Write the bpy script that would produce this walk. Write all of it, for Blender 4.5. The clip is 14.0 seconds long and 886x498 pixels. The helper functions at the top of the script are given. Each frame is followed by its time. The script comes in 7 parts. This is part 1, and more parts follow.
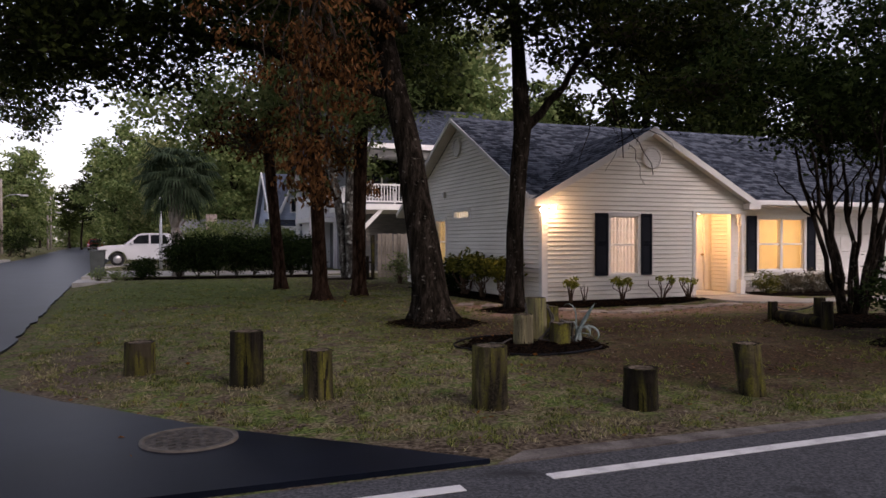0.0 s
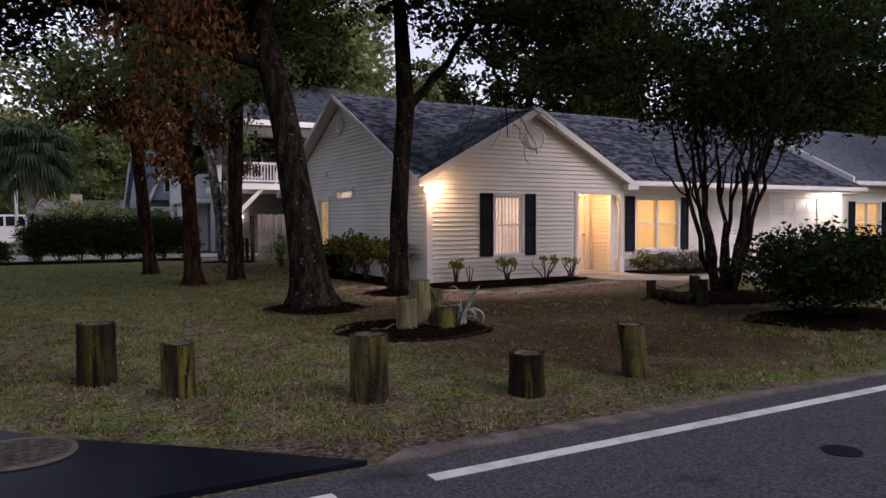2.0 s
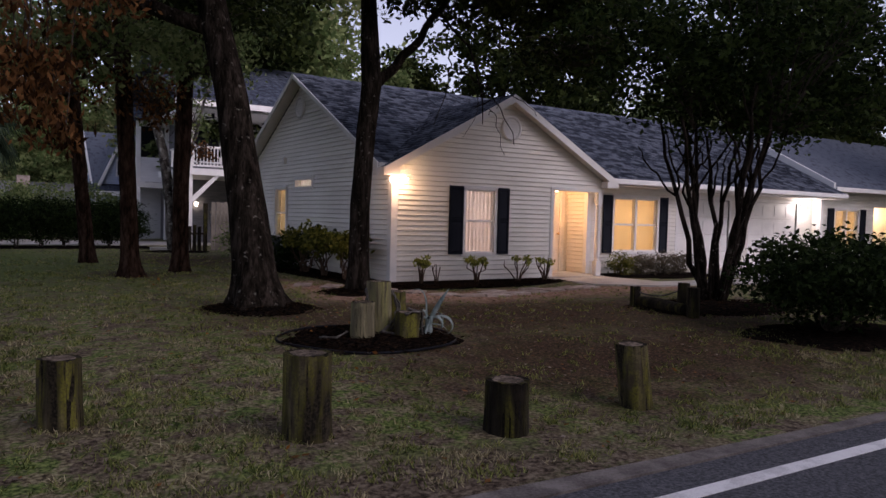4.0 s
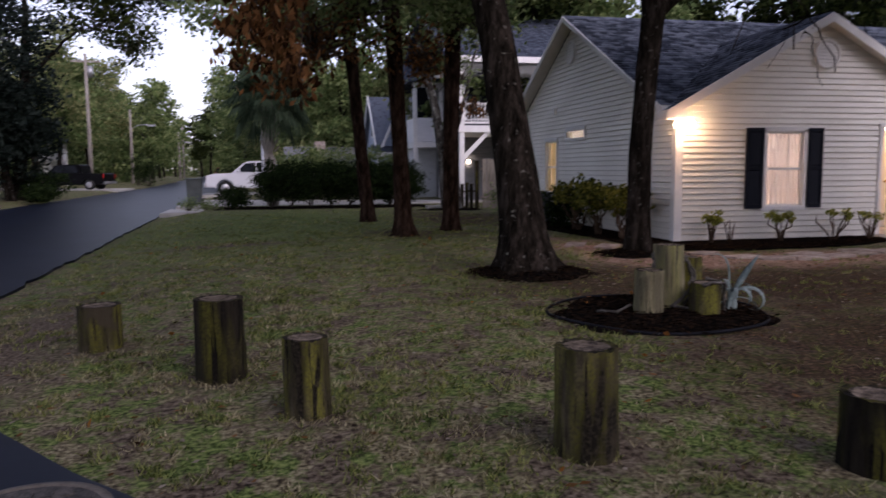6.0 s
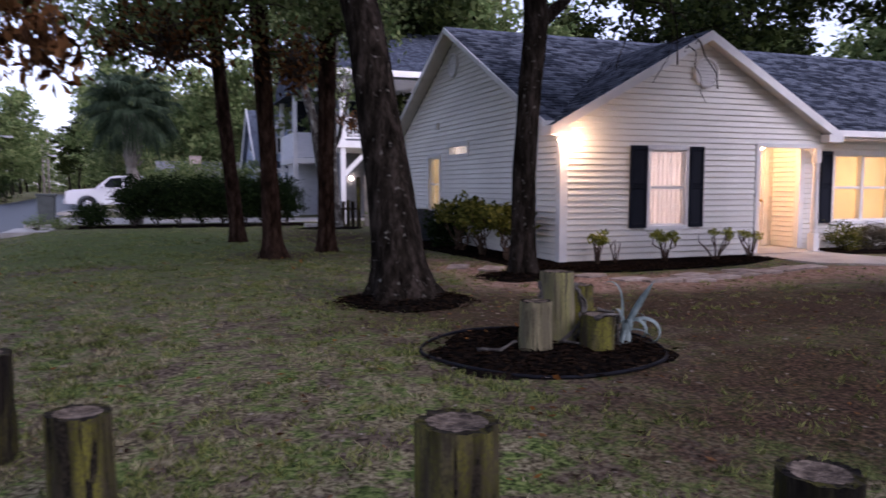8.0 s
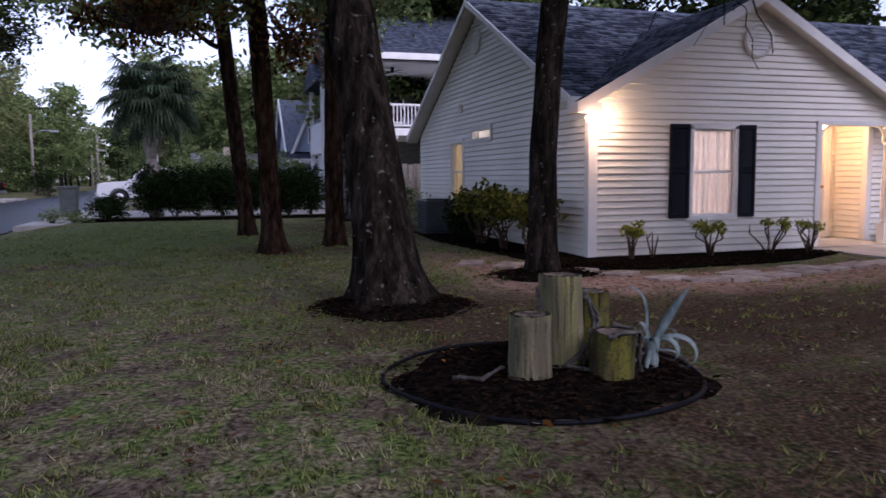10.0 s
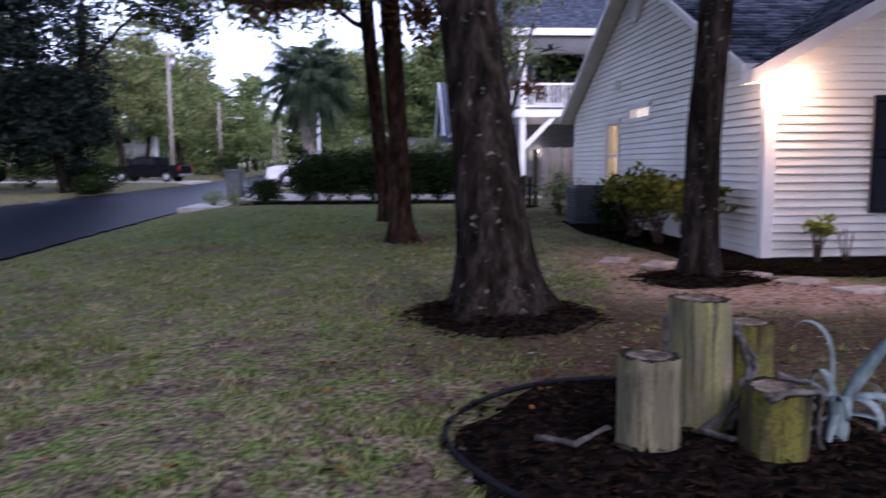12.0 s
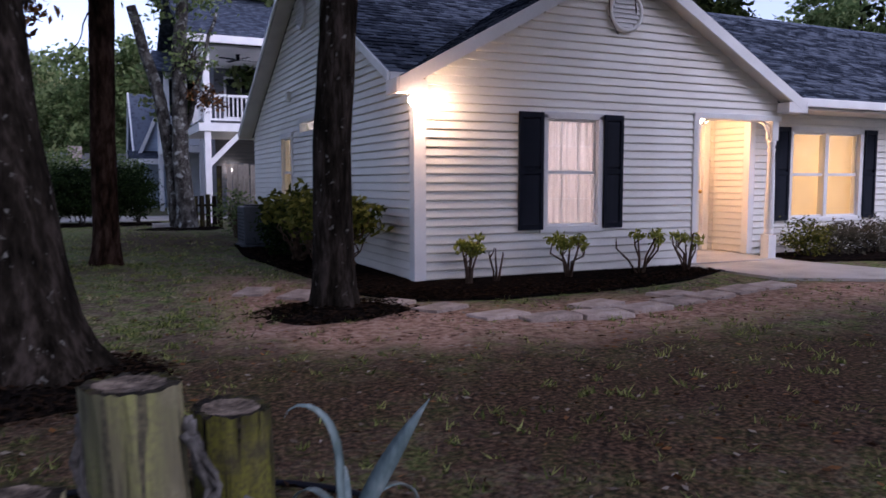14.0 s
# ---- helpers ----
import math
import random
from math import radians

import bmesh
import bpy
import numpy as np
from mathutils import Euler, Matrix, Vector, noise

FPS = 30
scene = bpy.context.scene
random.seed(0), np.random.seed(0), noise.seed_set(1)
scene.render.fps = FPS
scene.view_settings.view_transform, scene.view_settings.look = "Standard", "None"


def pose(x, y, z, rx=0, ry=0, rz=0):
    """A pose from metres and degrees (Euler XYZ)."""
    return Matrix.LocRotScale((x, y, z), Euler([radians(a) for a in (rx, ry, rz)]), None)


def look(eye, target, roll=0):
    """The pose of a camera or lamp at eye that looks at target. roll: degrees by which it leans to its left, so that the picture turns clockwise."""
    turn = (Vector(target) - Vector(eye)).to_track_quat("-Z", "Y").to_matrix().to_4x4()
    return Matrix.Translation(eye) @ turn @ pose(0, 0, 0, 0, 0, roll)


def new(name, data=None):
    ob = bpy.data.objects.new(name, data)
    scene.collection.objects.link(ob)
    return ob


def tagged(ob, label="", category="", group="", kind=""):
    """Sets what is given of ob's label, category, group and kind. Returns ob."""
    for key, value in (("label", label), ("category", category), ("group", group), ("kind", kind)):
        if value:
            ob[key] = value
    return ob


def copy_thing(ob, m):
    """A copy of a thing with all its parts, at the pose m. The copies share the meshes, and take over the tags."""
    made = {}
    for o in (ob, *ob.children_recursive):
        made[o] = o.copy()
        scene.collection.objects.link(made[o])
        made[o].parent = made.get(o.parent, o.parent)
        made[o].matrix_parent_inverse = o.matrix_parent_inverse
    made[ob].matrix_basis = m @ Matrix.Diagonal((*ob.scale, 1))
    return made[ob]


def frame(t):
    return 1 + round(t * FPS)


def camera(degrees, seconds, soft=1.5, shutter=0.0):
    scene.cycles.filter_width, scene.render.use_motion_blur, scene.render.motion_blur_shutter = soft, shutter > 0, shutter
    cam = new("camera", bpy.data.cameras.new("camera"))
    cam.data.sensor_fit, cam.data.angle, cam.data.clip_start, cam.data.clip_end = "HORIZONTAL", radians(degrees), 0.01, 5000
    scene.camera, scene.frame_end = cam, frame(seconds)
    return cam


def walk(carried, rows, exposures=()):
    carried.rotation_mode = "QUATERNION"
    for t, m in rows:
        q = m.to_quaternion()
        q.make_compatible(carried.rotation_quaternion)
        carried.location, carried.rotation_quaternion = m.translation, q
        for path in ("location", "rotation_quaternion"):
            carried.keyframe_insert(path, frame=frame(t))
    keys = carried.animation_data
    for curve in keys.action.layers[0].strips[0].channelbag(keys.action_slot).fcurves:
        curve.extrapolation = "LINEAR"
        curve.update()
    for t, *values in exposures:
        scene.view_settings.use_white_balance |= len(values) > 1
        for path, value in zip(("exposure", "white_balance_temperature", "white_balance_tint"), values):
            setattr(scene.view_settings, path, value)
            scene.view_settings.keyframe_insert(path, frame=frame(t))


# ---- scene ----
cam = camera(61.1, 14.0, soft=1.5, shutter=0.28)
PATH = [
    (0, (-8.065, -14.693, 1.589), (-7.342, -12.828, 1.568), -0.1),
    (0.5, (-7.983, -14.779, 1.575), (-7.184, -12.945, 1.565), 0.4),
    (1, (-7.992, -14.757, 1.576), (-7.016, -13.012, 1.551), -1.1),
    (1.5, (-7.974, -14.501, 1.605), (-6.893, -12.822, 1.484), -1.2),
    (2, (-7.8, -14.293, 1.585), (-6.807, -12.558, 1.512), -0.3),
    (2.5, (-7.644, -13.982, 1.618), (-6.573, -12.295, 1.547), -0.7),
    (2.7, (-7.577, -13.861, 1.609), (-6.482, -12.188, 1.567), 0.5),
    (4.8, (-6.846, -12.704, 1.54), (-5.827, -10.99, 1.393), 2.3),
    (5, (-6.789, -12.59, 1.535), (-5.918, -10.797, 1.38), 1.5),
    (5.5, (-6.76, -12.27, 1.5), (-6.102, -10.387, 1.353), 0.0),
    (6, (-6.707, -12.029, 1.531), (-6.296, -10.083, 1.32), -0.4),
    (6.5, (-6.697, -11.775, 1.506), (-6.453, -9.808, 1.239), -0.1),
    (7, (-6.631, -11.517, 1.478), (-6.263, -9.561, 1.285), -1.5),
    (7.5, (-6.445, -11.296, 1.467), (-5.875, -9.385, 1.319), -1.1),
    (8, (-6.245, -11.105, 1.517), (-5.549, -9.237, 1.351), -0.0),
    (8.2, (-6.152, -11.013, 1.516), (-5.364, -9.183, 1.341), 0.5),
    (10.3, (-5.222, -9.76, 1.431), (-4.765, -7.824, 1.229), -1.0),
    (10.5, (-5.174, -9.604, 1.442), (-4.889, -7.639, 1.204), -0.9),
    (11, (-5.097, -9.306, 1.447), (-5.127, -7.324, 1.178), -2.0),
    (11.5, (-4.89, -9.147, 1.467), (-5.073, -7.173, 1.202), -0.7),
    (12, (-4.62, -8.893, 1.42), (-4.472, -6.912, 1.195), -0.3),
    (12.5, (-4.359, -8.52, 1.379), (-3.795, -6.607, 1.236), -1.8),
    (13, (-4.039, -8.274, 1.361), (-3.351, -6.407, 1.155), -2.2),
    (13.5, (-3.721, -8.092, 1.37), (-2.952, -6.259, 1.146), 0.9),
    (14, (-3.327, -7.914, 1.374), (-2.491, -6.106, 1.198), -0.1),
]
EXPOSURES = [(0, 1.08, 7000, 27), (2.5, 0.94, 6600, 29), (5, 0.64, 6300, 32), (6.5, 1.26, 6200, 30), (8, 1.43, 5800, 34),
             (10.5, 1.1, 5600, 32), (11.5, 1.62, 5450, 32), (12.5, 1.85, 5550, 40), (14, 1.14, 5400, 31)]
walk(cam, [(t, look(eye, target, roll)) for t, eye, target, roll in PATH], EXPOSURES)

# ---- world and sun: an overcast dusk ----
world = bpy.data.worlds.new("dusk_sky")
scene.world = world
world.use_nodes = True
wn = world.node_tree.nodes
sky = wn.new("ShaderNodeTexSky")
sky.sky_type, sky.sun_disc = "NISHITA", False
sky.sun_elevation, sky.sun_rotation = radians(30), radians(151)
sky.dust_density, sky.air_density, sky.ozone_density = 0.8, 1.0, 2.0
grey = wn.new("ShaderNodeHueSaturation")
grey.inputs["Saturation"].default_value = 0.5
world.node_tree.links.new(sky.outputs[0], grey.inputs["Color"])
world.node_tree.links.new(grey.outputs[0], wn["Background"].inputs[0])
wn["Background"].inputs[1].default_value = 0.10
sun = new("sun", bpy.data.lights.new("sun", "SUN"))
sun.data.energy, sun.data.angle, sun.data.color = 0.85, radians(45), (1.0, 0.94, 0.88)
sun.matrix_world = look((4.0, -9.0, 5.7), (0, 0, 0))


def lamp(name, place, power, color, radius=0.05, label="", category="lamp"):
    ob = new(name, bpy.data.lights.new(name, "POINT"))
    ob.data.energy, ob.data.color, ob.data.shadow_soft_size = power, color, radius
    ob.location = place
    return ob


WARM = (1.0, 0.62, 0.28)
lamp("flood_lamp", (0.16, -0.46, 2.18), 3.3, (1.0, 0.54, 0.20), 0.06)
lamp("flood_lamp", (-0.36, -0.30, 2.20), 1.6, (1.0, 0.50, 0.18), 0.06)
lamp("porch_lamp", (4.95, 0.75, 2.12), 17, (1.0, 0.52, 0.18), 0.07)
lamp("bedroom_lamp", (2.1, 1.9, 1.9), 38, (1.0, 0.84, 0.72), 0.15)
lamp("living_room_lamp", (7.5, 2.0, 1.7), 36, (1.0, 0.78, 0.50), 0.2)
lamp("side_room_lamp", (1.3, 5.3, 1.8), 30, (1.0, 0.95, 0.78), 0.15)
lamp("neighbour_room_lamp", (18.0, 2.3, 1.6), 36, (1.0, 0.76, 0.46), 0.2)
lamp("garage_lamp", (15.75, 0.85, 2.15), 10, (1.0, 0.95, 0.8), 0.06)
lamp("neighbour_porch_lamp", (20.6, 1.9, 2.1), 30, WARM, 0.07)


# ---- materials ----
def shader(name, rough=0.7, metal=0.0):
    m = bpy.data.materials.new(name)
    m.use_nodes = True
    b = m.node_tree.nodes["Principled BSDF"]
    b.inputs["Roughness"].default_value, b.inputs["Metallic"].default_value = rough, metal
    return m, m.node_tree.nodes, m.node_tree.links, b


def ramp(nodes, stops):
    r = nodes.new("ShaderNodeValToRGB")
    while len(r.color_ramp.elements) < len(stops):
        r.color_ramp.elements.new(0.5)
    for e, (at, c) in zip(r.color_ramp.elements, stops):
        e.position, e.color = at, (*c, 1)
    return r


def surface(name, colors, scale=8.0, rough=0.75, bump=0.3, fine=60.0, metal=0.0, stretch=(1, 1, 1), island=0.0, spots=None, dist=0.01, spec=0.4):
    """Colour that wanders between the given ones at a coarse and a fine scale, with relief. island: how far pieces differ."""
    m, n, l, b = shader(name, rough, metal)
    b.inputs["Specular IOR Level"].default_value = spec
    tc, mp = n.new("ShaderNodeTexCoord"), n.new("ShaderNodeMapping")
    mp.inputs["Scale"].default_value = stretch
    l.new(tc.outputs["Object"], mp.inputs["Vector"])
    big, small = n.new("ShaderNodeTexNoise"), n.new("ShaderNodeTexNoise")
    for t, sc, d in ((big, scale, 4), (small, fine, 3)):
        t.inputs["Scale"].default_value, t.inputs["Detail"].default_value = sc, d
        l.new(mp.outputs[0], t.inputs["Vector"])
    mix = n.new("ShaderNodeMath")
    mix.operation = "MULTIPLY_ADD"
    l.new(small.outputs["Fac"], mix.inputs[0])
    mix.inputs[1].default_value = 0.5
    add = n.new("ShaderNodeMath")
    add.operation = "ADD"
    l.new(big.outputs["Fac"], mix.inputs[2])
    l.new(mix.outputs[0], add.inputs[0])
    add.inputs[1].default_value = -0.25
    last = add
    if island:
        geo, info = n.new("ShaderNodeNewGeometry"), n.new("ShaderNodeObjectInfo")
        both = n.new("ShaderNodeMath")
        both.operation = "ADD"
        l.new(geo.outputs["Random Per Island"], both.inputs[0])
        l.new(info.outputs["Random"], both.inputs[1])
        wrap = n.new("ShaderNodeMath")
        wrap.operation = "FRACT"
        l.new(both.outputs[0], wrap.inputs[0])
        w = n.new("ShaderNodeMath")
        w.operation = "MULTIPLY_ADD"
        l.new(wrap.outputs[0], w.inputs[0])
        w.inputs[1].default_value = island
        off = n.new("ShaderNodeMath")
        off.operation = "ADD"
        off.inputs[1].default_value = -island / 2
        l.new(add.outputs[0], w.inputs[2])
        l.new(w.outputs[0], off.inputs[0])
        last = off
    k = len(colors)
    r = ramp(n, [(0.3 + 0.4 * i / max(1, k - 1), c) for i, c in enumerate(colors)])
    l.new(last.outputs[0], r.inputs[0])
    out = r.outputs[0]
    if spots:
        sp, sr, mx = n.new("ShaderNodeTexNoise"), None, n.new("ShaderNodeMix")
        sp.inputs["Scale"].default_value, sp.inputs["Detail"].default_value = spots[1], 5
        l.new(tc.outputs["Object"], sp.inputs["Vector"])
        sr = ramp(n, [(spots[2], (0, 0, 0)), (spots[2] + 0.1, (1, 1, 1))])
        l.new(sp.outputs["Fac"], sr.inputs[0])
        mx.data_type = "RGBA"
        l.new(sr.outputs[0], mx.inputs["Factor"])
        l.new(out, mx.inputs["A"])
        mx.inputs["B"].default_value = (*spots[0], 1)
        out = mx.outputs["Result"]
    l.new(out, b.inputs["Base Color"])
    if bump:
        bp = n.new("ShaderNodeBump")
        bp.inputs["Strength"].default_value, bp.inputs["Distance"].default_value = bump, dist
        l.new(mix.outputs[0], bp.inputs["Height"])
        l.new(bp.outputs[0], b.inputs["Normal"])
    return m


def leafy(name, colors, rough=0.6, shine=0.05):
    """Leaves: each differs, and some light passes through."""
    m, n, l, b = shader(name, rough)
    b.inputs["Specular IOR Level"].default_value = shine
    geo = n.new("ShaderNodeNewGeometry")
    tc, noise_ = n.new("ShaderNodeTexCoord"), n.new("ShaderNodeTexNoise")
    noise_.inputs["Scale"].default_value = 0.9
    l.new(tc.outputs["Object"], noise_.inputs["Vector"])
    a = n.new("ShaderNodeMath")
    a.operation = "MULTIPLY_ADD"
    a.inputs[1].default_value = 0.55
    l.new(geo.outputs["Random Per Island"], a.inputs[0])
    half = n.new("ShaderNodeMath")
    half.operation = "MULTIPLY"
    half.inputs[1].default_value = 0.5
    l.new(noise_.outputs["Fac"], half.inputs[0])
    l.new(half.outputs[0], a.inputs[2])
    k = len(colors)
    r = ramp(n, [(0.15 + 0.55 * i / max(1, k - 1), c) for i, c in enumerate(colors)])
    l.new(a.outputs[0], r.inputs[0])
    l.new(r.outputs[0], b.inputs["Base Color"])
    tr, mx = n.new("ShaderNodeBsdfTranslucent"), n.new("ShaderNodeMixShader")
    l.new(r.outputs[0], tr.inputs[0])
    mx.inputs[0].default_value = 0.42
    l.new(b.outputs[0], mx.inputs[1])
    l.new(tr.outputs[0], mx.inputs[2])
    l.new(mx.outputs[0], n["Material Output"].inputs[0])
    return m


def glassy(name):
    m, n, l, b = shader(name, 0.03)
    clear, gloss, mx, fr = (n.new("ShaderNode" + k) for k in ("BsdfTransparent", "BsdfGlossy", "MixShader", "Fresnel"))
    gloss.inputs["Roughness"].default_value = 0.04
    fr.inputs[0].default_value = 1.5
    l.new(fr.outputs[0], mx.inputs[0])
    l.new(clear.outputs[0], mx.inputs[1])
    l.new(gloss.outputs[0], mx.inputs[2])
    l.new(mx.outputs[0], n["Material Output"].inputs[0])
    return m


def cloth(name, color, share=0.6):
    m, n, l, b = shader(name, 0.9)
    tc, t = n.new("ShaderNodeTexCoord"), n.new("ShaderNodeTexNoise")
    t.inputs["Scale"].default_value = 3.0
    l.new(tc.outputs["Object"], t.inputs["Vector"])
    r = ramp(n, [(0.3, tuple(c * 0.85 for c in color)), (0.7, color)])
    l.new(t.outputs["Fac"], r.inputs[0])
    tr, mx = n.new("ShaderNodeBsdfTranslucent"), n.new("ShaderNodeMixShader")
    l.new(r.outputs[0], tr.inputs[0])
    l.new(r.outputs[0], b.inputs["Base Color"])
    mx.inputs[0].default_value = share
    l.new(b.outputs[0], mx.inputs[1])
    l.new(tr.outputs[0], mx.inputs[2])
    l.new(mx.outputs[0], n["Material Output"].inputs[0])
    return m


def glow(name, color, strength):
    m, n, l, b = shader(name)
    b.inputs["Base Color"].default_value = (*color, 1)
    b.inputs["Emission Color"].default_value = (*color, 1)
    b.inputs["Emission Strength"].default_value = strength
    return m


SIDING = surface("vinyl_siding", [(0.66, 0.635, 0.575), (0.76, 0.735, 0.67), (0.82, 0.80, 0.735)], 0.8, 0.45, 0.06, 40, stretch=(1, 1, 4), island=0.08)
TRIM = surface("white_trim_paint", [(0.76, 0.755, 0.74), (0.86, 0.85, 0.83)], 3, 0.4, 0.05, 50)
SOFFIT = surface("soffit_vinyl", [(0.62, 0.58, 0.54), (0.72, 0.68, 0.63)], 3, 0.5, 0.05, 50)
SHINGLE = surface("asphalt_shingle", [(0.018, 0.023, 0.034), (0.052, 0.062, 0.084), (0.125, 0.142, 0.175)], 5.0, 0.9, 0.5, 90, island=0.55, spec=0.12)
SHUTTER = surface("dark_shutter_paint", [(0.006, 0.008, 0.014), (0.013, 0.016, 0.026)], 6, 0.5, 0.05, 60, spec=0.08)
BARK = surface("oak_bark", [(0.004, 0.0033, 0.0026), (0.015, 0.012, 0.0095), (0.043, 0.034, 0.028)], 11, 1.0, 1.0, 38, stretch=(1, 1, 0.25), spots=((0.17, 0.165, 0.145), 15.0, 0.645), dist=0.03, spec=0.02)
BARK_RED = surface("pine_bark", [(0.005, 0.003, 0.002), (0.024, 0.014, 0.010), (0.055, 0.035, 0.026)], 11, 1.0, 1.0, 30, stretch=(1, 1, 0.3), dist=0.03, spec=0.02)
BARK_PALE = surface("lichen_bark", [(0.012, 0.010, 0.009), (0.055, 0.050, 0.044), (0.15, 0.145, 0.13)], 6, 0.95, 0.8, 34, stretch=(1, 1, 0.6), spots=((0.30, 0.31, 0.29), 7.0, 0.58), dist=0.02, spec=0.1)


def log_wood(name, dark, mid, moss, moss_share):
    """Rotting log: dark stains running down, brown wood, and patches of yellow-green moss, different on each log."""
    m, n, l, b = shader(name, 0.95)
    b.inputs["Specular IOR Level"].default_value = 0.12
    tc, info, shift, mp = (n.new("ShaderNode" + k) for k in ("TexCoord", "ObjectInfo", "VectorMath", "Mapping"))
    shift.operation = "ADD"
    l.new(tc.outputs["Object"], shift.inputs[0])
    far = n.new("ShaderNodeMath")
    far.operation = "MULTIPLY"
    far.inputs[1].default_value = 37.0
    l.new(info.outputs["Random"], far.inputs[0])
    l.new(far.outputs[0], shift.inputs[1])
    mp.inputs["Scale"].default_value = (1, 1, 0.16)
    l.new(shift.outputs[0], mp.inputs["Vector"])

    def tex(scale, source, detail=5):
        t = n.new("ShaderNodeTexNoise")
        t.inputs["Scale"].default_value, t.inputs["Detail"].default_value = scale, detail
        l.new(source, t.inputs["Vector"])
        return t.outputs["Fac"]

    def blend(fac, lo, hi, a, c):
        r, x = ramp(n, [(lo, (0, 0, 0)), (hi, (1, 1, 1))]), n.new("ShaderNodeMix")
        l.new(fac, r.inputs[0])
        x.data_type = "RGBA"
        l.new(r.outputs[0], x.inputs["Factor"])
        for sock, v in (("A", a), ("B", c)):
            if isinstance(v, tuple):
                x.inputs[sock].default_value = (*v, 1)
            else:
                l.new(v, x.inputs[sock])
        return x.outputs["Result"]

    grain = tex(26, mp.outputs[0])
    wood = blend(grain, 0.35, 0.65, tuple(c * 0.45 for c in mid), tuple(c * 1.35 for c in mid))
    mossy = blend(tex(7, mp.outputs[0]), 1 - moss_share - 0.10, 1 - moss_share + 0.06, wood, moss)
    stained = blend(tex(9, mp.outputs[0], 7), 0.42, 0.62, mossy, dark)
    split = n.new("ShaderNodeMapping")
    split.inputs["Scale"].default_value = (1, 1, 0.05)
    l.new(shift.outputs[0], split.inputs["Vector"])
    checks = tex(38, split.outputs[0], 3)
    cracked = blend(checks, 0.57, 0.62, stained, tuple(c * 0.6 for c in dark))
    blots = blend(tex(5, shift.outputs[0], 6), 0.54, 0.66, cracked, tuple(0.5 * c + 0.5 * d for c, d in zip(dark, mid)))
    final = blend(tex(60, shift.outputs[0]), 0.42, 0.75, blots, tuple(c * 0.5 for c in mid))
    l.new(final, b.inputs["Base Color"])
    bp = n.new("ShaderNodeBump")
    bp.inputs["Strength"].default_value, bp.inputs["Distance"].default_value = 0.9, 0.02
    l.new(grain, bp.inputs["Height"])
    l.new(bp.outputs[0], b.inputs["Normal"])
    return m


POST_WOOD = log_wood("mossy_log_wood", (0.012, 0.010, 0.008), (0.105, 0.086, 0.056), (0.150, 0.145, 0.026), 0.52)
POST_DARK = log_wood("dark_log_wood", (0.006, 0.005, 0.005), (0.036, 0.029, 0.020), (0.080, 0.078, 0.014), 0.45)
POST_GREY = log_wood("weathered_log_wood", (0.12, 0.108, 0.072), (0.30, 0.268, 0.155), (0.24, 0.238, 0.09), 0.46)
LOG_END = surface("cut_log_end", [(0.030, 0.023, 0.018), (0.120, 0.094, 0.072), (0.27, 0.215, 0.165)], 12, 0.95, 0.6, 60, spec=0.12, spots=((0.018, 0.015, 0.012), 9.0, 0.56))
MULCH = surface("dark_mulch", [(0.003, 0.003, 0.003), (0.010, 0.008, 0.007), (0.024, 0.016, 0.012)], 16, 1.0, 1.0, 70, dist=0.03, spec=0.0)
OLD_ASPHALT = surface("old_asphalt", [(0.040, 0.042, 0.047), (0.078, 0.081, 0.089), (0.130, 0.134, 0.145)], 46.0, 0.95, 0.8, 150, dist=0.008, spots=((0.034, 0.035, 0.038), 1.1, 0.64), spec=0.12)
# the sky's blue sheen is put into the bluish base and reflection tint
NEW_ASPHALT = surface("new_asphalt", [(0.004, 0.0055, 0.011), (0.007, 0.0095, 0.018), (0.013, 0.017, 0.029)], 0.8, 0.40, 0.08, 120, dist=0.003, spec=0.08)
NEW_ASPHALT.node_tree.nodes["Principled BSDF"].inputs["Specular Tint"].default_value = (0.66, 0.80, 1.0, 1)
CONCRETE = surface("pale_concrete", [(0.30, 0.285, 0.26), (0.42, 0.40, 0.37), (0.5, 0.48, 0.45)], 1.6, 0.9, 0.4, 60)
PAVER = surface("red_grey_paver", [(0.24, 0.19, 0.16), (0.38, 0.305, 0.26), (0.50, 0.42, 0.37)], 5, 0.95, 0.6, 50, island=0.2)
LINE = surface("road_paint", [(0.55, 0.55, 0.55), (0.76, 0.76, 0.76), (0.82, 0.82, 0.81)], 6, 0.7, 0.3, 80, spots=((0.16, 0.16, 0.16), 14, 0.72))
IRON = surface("cast_iron", [(0.018, 0.016, 0.015), (0.050, 0.045, 0.040), (0.11, 0.095, 0.08)], 14, 0.75, 0.6, 70)
GLASS = glassy("window_glass")
CURTAIN = cloth("pale_curtain", (0.82, 0.78, 0.74), 0.6)
BLIND = cloth("yellow_blind", (0.80, 0.64, 0.36), 0.6)
PLASTER = surface("indoor_paint", [(0.55, 0.50, 0.44), (0.66, 0.6, 0.52)], 2, 0.8, 0.05, 40)
BULB = glow("lit_bulb", (1.0, 0.72, 0.40), 60)
WHITE_BULB = glow("lit_white_bulb", (1.0, 0.95, 0.85), 40)
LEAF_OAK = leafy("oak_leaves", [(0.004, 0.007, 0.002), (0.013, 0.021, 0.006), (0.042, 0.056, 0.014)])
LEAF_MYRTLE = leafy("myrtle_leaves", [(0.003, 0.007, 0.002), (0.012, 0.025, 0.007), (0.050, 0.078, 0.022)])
LEAF_GREEN = leafy("green_leaves", [(0.045, 0.075, 0.025), (0.120, 0.175, 0.060), (0.25, 0.30, 0.12)])
